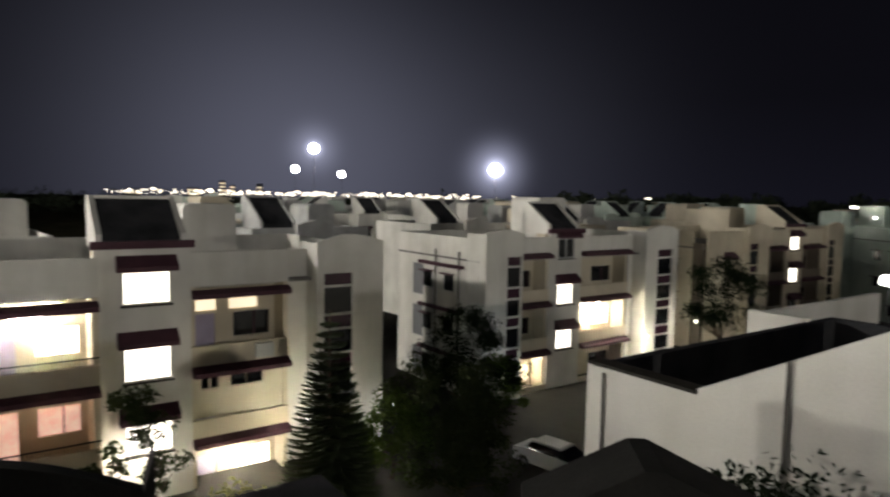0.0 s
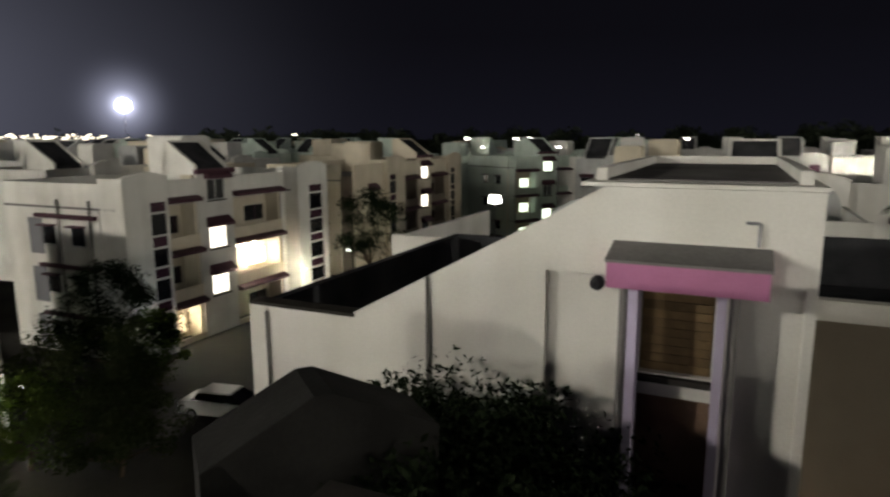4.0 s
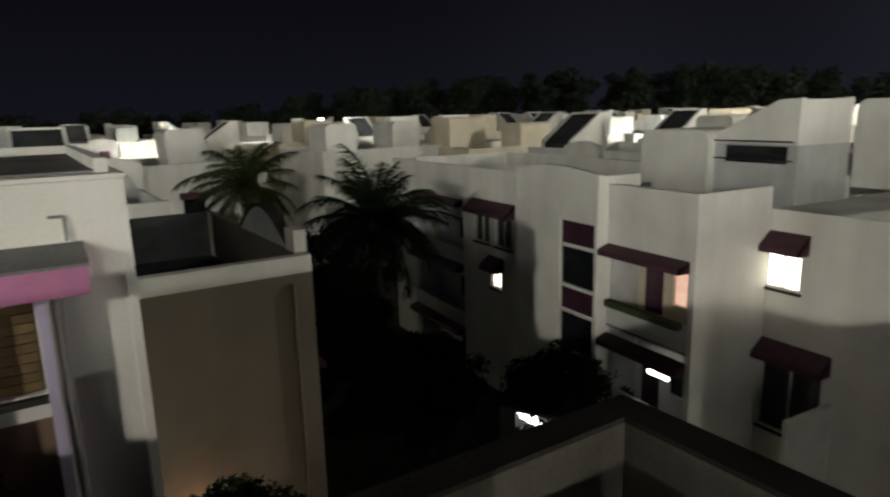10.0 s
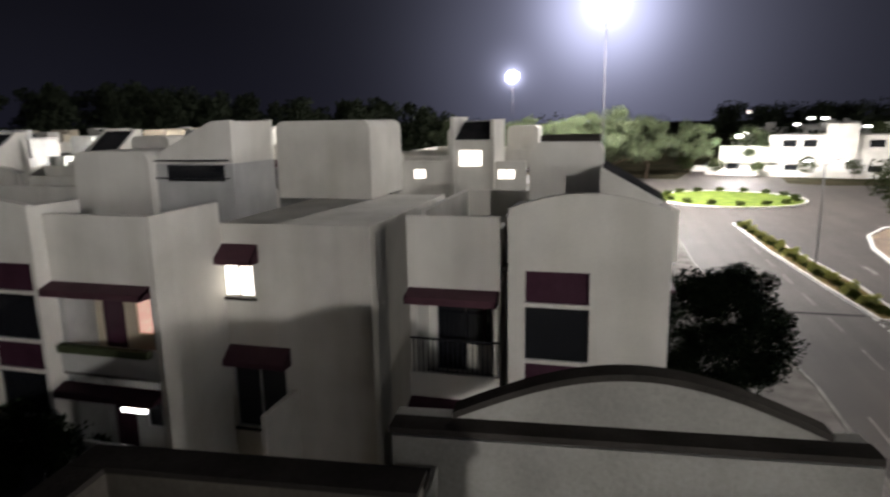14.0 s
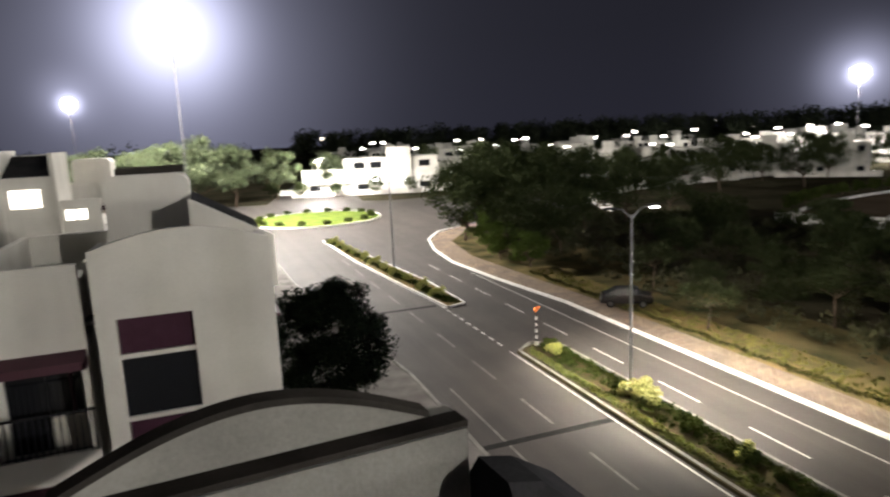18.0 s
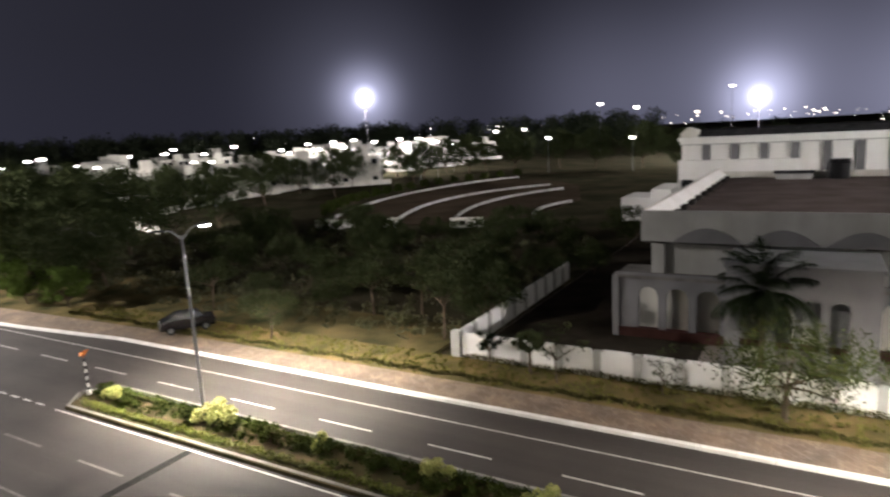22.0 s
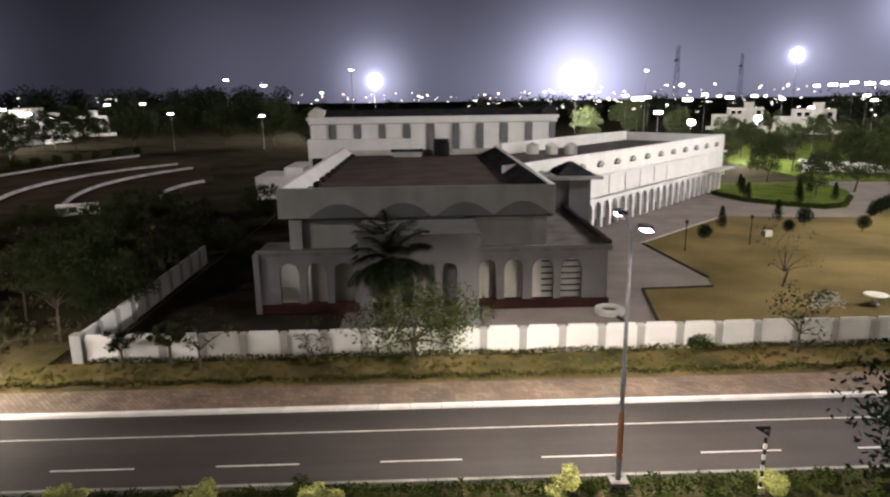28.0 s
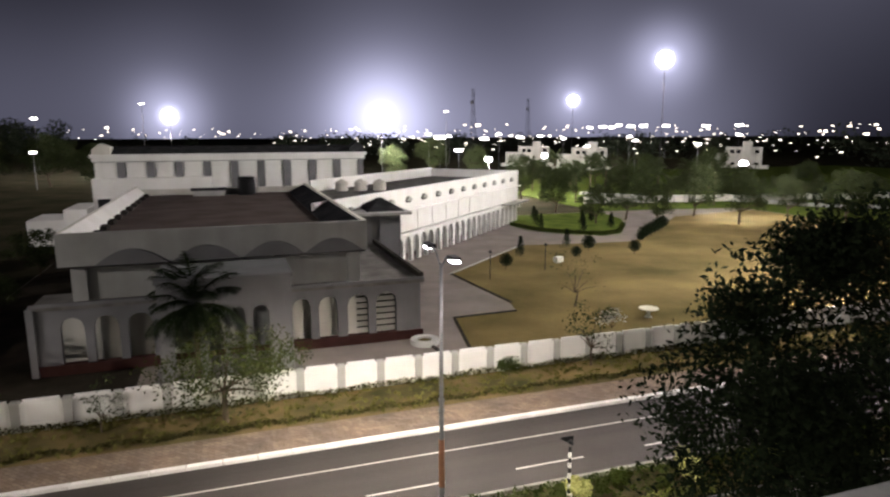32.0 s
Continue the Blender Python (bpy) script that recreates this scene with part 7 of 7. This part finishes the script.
street_lamp(66.0, -18.6, 180, 0)


def marker_post(x, y, facing, lit):
    root = thing("hazard_marker", "black and white banded marker post with a lamp board", "marker post", pose(x, y, 0.16, 0, 0, facing), group="marker posts")
    part("foot", Mesh().box(-0.1, 0.1, -0.1, 0.1, -0.02, 0.25), KERB_W, root)
    for k in range(9):
        part("band", Mesh().tube((0, 0, 0.25 + 0.22 * k), (0, 0, 0.47 + 0.22 * k), 0.06, 0.06, 10), (BLACK_P, KERB_W)[k % 2], root)
    # the lit marker's board is orange, its glow put into the colour
    part("board", Mesh().prism([(-0.42, -0.02, 2.62), (0.12, -0.02, 2.25), (0.12, 0.02, 2.25), (-0.42, 0.02, 2.62)], [(-0.42, -0.02, 2.68), (0.12, -0.02, 2.68), (0.12, 0.02, 2.68), (-0.42, 0.02, 2.68)]), ORANGE if lit else IRON, root, "triangular lamp board")
    part("beacon", Mesh().rings([(0.05, 0), (0.09, 0.05), (0.09, 0.13), (0.03, 0.18)], 10), LAMP_ORANGE if lit else IRON, root, at=pose(-0.05, -0.1, 2.4))
    return root


marker_post(-12.0, -20.4, 180, False)
marker_post(37.1, -20.2, 110, True)


def car(label, at, paint, name="car"):
    root = thing(name, label, "car", at)
    prof = [(-2.0, 0.32), (-2.02, 0.75), (-1.95, 0.98), (-1.25, 1.05), (-0.85, 1.52), (0.95, 1.56), (1.75, 1.05), (2.0, 0.95), (2.02, 0.35)]
    body = Mesh()
    lo = [(x, -0.82, z) for x, z in prof[:3]] + [(-1.25, -0.8, 1.05), (1.75, -0.8, 1.05)] + [(x, -0.82, z) for x, z in prof[7:]]
    hi = [(x, 0.82, z) for _, (x, z) in zip(lo, [(p[0], p[2]) for p in lo])]
    body.prism(lo, hi)
    b = part("body", body, paint, root)
    part("roof", Mesh().prism([(-0.95, -0.62, 1.46), (0.95, -0.62, 1.48), (0.95, 0.62, 1.48), (-0.95, 0.62, 1.46)], [(-0.85, -0.56, 1.53), (0.85, -0.56, 1.55), (0.85, 0.56, 1.55), (-0.85, 0.56, 1.53)]), paint, b)
    part("cabin_glass", Mesh().prism([(-1.3, -0.74, 1.05), (1.7, -0.74, 1.05), (1.7, 0.74, 1.05), (-1.3, 0.74, 1.05)], [(-0.92, -0.6, 1.46), (0.94, -0.6, 1.46), (0.94, 0.6, 1.46), (-0.92, 0.6, 1.46)]), GLASS_DARK, b)
    for x in (-1.25, 1.3):
        for s in (-1, 1):
            w = part("wheel", Mesh().tube((x, s * 0.68, 0.32), (x, s * 0.86, 0.32), 0.32, 0.32, 16), RUBBER, root)
            part("rim", Mesh().tube((x, s * 0.861, 0.32), (x, s * 0.88, 0.32), 0.2, 0.18, 10), STEEL, w)
    for s in (-1, 1):
        part("headlight", Mesh().box(1.97, 2.03, s * 0.62 - 0.16, s * 0.62 + 0.16, 0.7, 0.86), GREYW, root)
        part("tail_light", Mesh().box(-2.05, -1.99, s * 0.66 - 0.1, s * 0.66 + 0.1, 0.72, 0.95), REDPLINTH, root)
        part("mirror", Mesh().box(0.75, 0.9, s * 0.92 - 0.09, s * 0.92 + 0.09, 1.02, 1.15), paint, root)
    part("bumper", Mesh().box(2.0, 2.1, -0.75, 0.75, 0.35, 0.6), IRON, root)
    return root


car("black parked car on the far footway", pose(42.6, -31.6, 0.13, 0, 0, 57), CARBLACK)
car("white parked car in the lane by the blocks", pose(-25.6, 21.6, 0.05, 0, 0, 15), CARWHITE)

# street light on the road
for x, y, w, cone in ((-6.92, -22.5, 13000, 148), (-6.92, -19.5, 1500, 134), (27.9, -22.7, 27000, 108), (27.9, -22.9, 8000, 160), (66, -20.0, 3500, 140)):
    lamp("street_light", (x, y, 10.02), w, (1.0, 0.89, 0.68) if cone < 100 else (1.0, 0.92, 0.78), 0.15, aim=(x, y + (-3.4 if cone < 100 else -1.5 if y < -20.5 else 1.5), 0), cone=cone)
# lamps in balconies, doorways and gardens of the near blocks
spots_a = [(blk_a, (2.2, 0.7, 9.1), 620, (1.0, 0.95, 0.82)), (blk_a, (2.4, 0.9, 5.6), 40, (1.0, 0.6, 0.4)), (blk_a, (10.4, 0.5, 1.7), 520, (1.0, 0.93, 0.75)), (blk_a, (5.6, -1.2, 2.2), 260, (1.0, 0.92, 0.72)),
           (blk_a, (13.4, -2.2, 3.0), 420, (1.0, 0.93, 0.74)), (blk_a, (19.0, -0.9, 2.4), 90, (0.9, 0.95, 1.0)), (blk_b, (-0.3, -3.0, 3.4), 110, (0.82, 0.9, 1.0)), (blk_b, (4.9, 0.7, 2.5), 300, (1.0, 0.9, 0.68)),
           (blk_b, (12.6, 0.5, 5.8), 1300, (1.0, 0.92, 0.70)), (blk_b, (16.4, -1.4, 3.0), 420, (1.0, 0.93, 0.76)), (blk_b, (23.0, -1.5, 3.6), 500, (1.0, 0.96, 0.85))]
for root, p, w, c in spots_a:
    x, y, z = root.matrix_basis @ Vector(p)
    lamp("porch_light", (x, y, z), w, c, 0.12)
    pl = thing("porch_lamp", "small glowing porch lamp on a bracket", "porch lamp", pose(x, y, z + 0.3), group="porch lamps")
    part("globe", Mesh().rings([(0.02, -0.1), (0.13, -0.04), (0.13, 0.05), (0.03, 0.1)], 10), LAMP_FAR, pl)
    part("bracket", Mesh().tube((0, 0, 0.1), (-0.3, 0, 0.16), 0.02, 0.02, 5), IRON, pl)
x, y, z = (g(1.75, 12.45) @ Vector((0, 0, 6.2)))
lamp("passage_light", (x, y, z), 30, (1.0, 0.55, 0.28), 0.08)
pl = thing("porch_lamp", "small warm bulb on a wall bracket", "porch lamp", pose(x, y, z + 0.2), group="porch lamps")
part("globe", Mesh().rings([(0.01, -0.06), (0.06, -0.02), (0.06, 0.03), (0.02, 0.06)], 8), LIT_WARM, pl)
part("bracket", Mesh().tube((0, 0, 0.06), (0, 0.45, 0.1), 0.015, 0.015, 5), IRON, pl)
# lamps of the colony lanes
for x, y, z, w, c in ((27, 85, 13.0, 9000, (1.0, 1.0, 0.95)), (8, 100, 11.5, 7000, (1.0, 0.95, 0.8)), (-33, 96, 7.0, 6000, (0.85, 1.0, 0.82)), (-48, 98, 13, 7000, (1.0, 0.97, 0.85)), (-31.7, 68, 7.1, 3000, (0.88, 1.0, 0.85)), (60, 52, 11.5, 6000, (1.0, 0.97, 0.88))):
    lamp("lane_light", (x, y, z), w, c, 0.2)
    ll = thing("lane_lamp", "lit lane lamp on a thin pole between houses", "street lamp", pose(x, y, 0), group="lane lamps")
    part("pole", Mesh().tube((0, 0, 0), (0, 0, z - 0.5), 0.08, 0.06, 6), STEEL, ll)
    part("lamp_head", Mesh().rings([(0.1, z - 0.5), (0.28 if z > 7.5 else 0.85, z - 0.35), (0.2 if z > 7.5 else 0.7, z + (-0.28 if z > 7.5 else 0.5))], 8), LAMP_FAR, ll)
# park lamp by the drive
for bearing, dist, z, w in ((-133.5, 118, 9.0, 16000), (-117.4, 150, 9.0, 26000), (-112.5, 128, 9.0, 22000)):
    x, y, _ = polar(bearing, dist)
    lamp("park_light", (x, y, z - 0.6), w, (1.0, 0.97, 0.92), 0.3)
    ll = thing("park_lamp", "bright park lamp on a steel post by the drive", "street lamp", pose(x, y, 0), group="park lamps")
    part("pole", Mesh().tube((0, 0, 0), (0, 0, z), 0.1, 0.07, 8), MASTPOLE, ll)
    part("lamp_head", Mesh().rings([(0.2, z), (0.7, z + 0.2), (0.6, z + 0.8), (0.2, z + 0.9)], 10), LAMP_ON, ll)
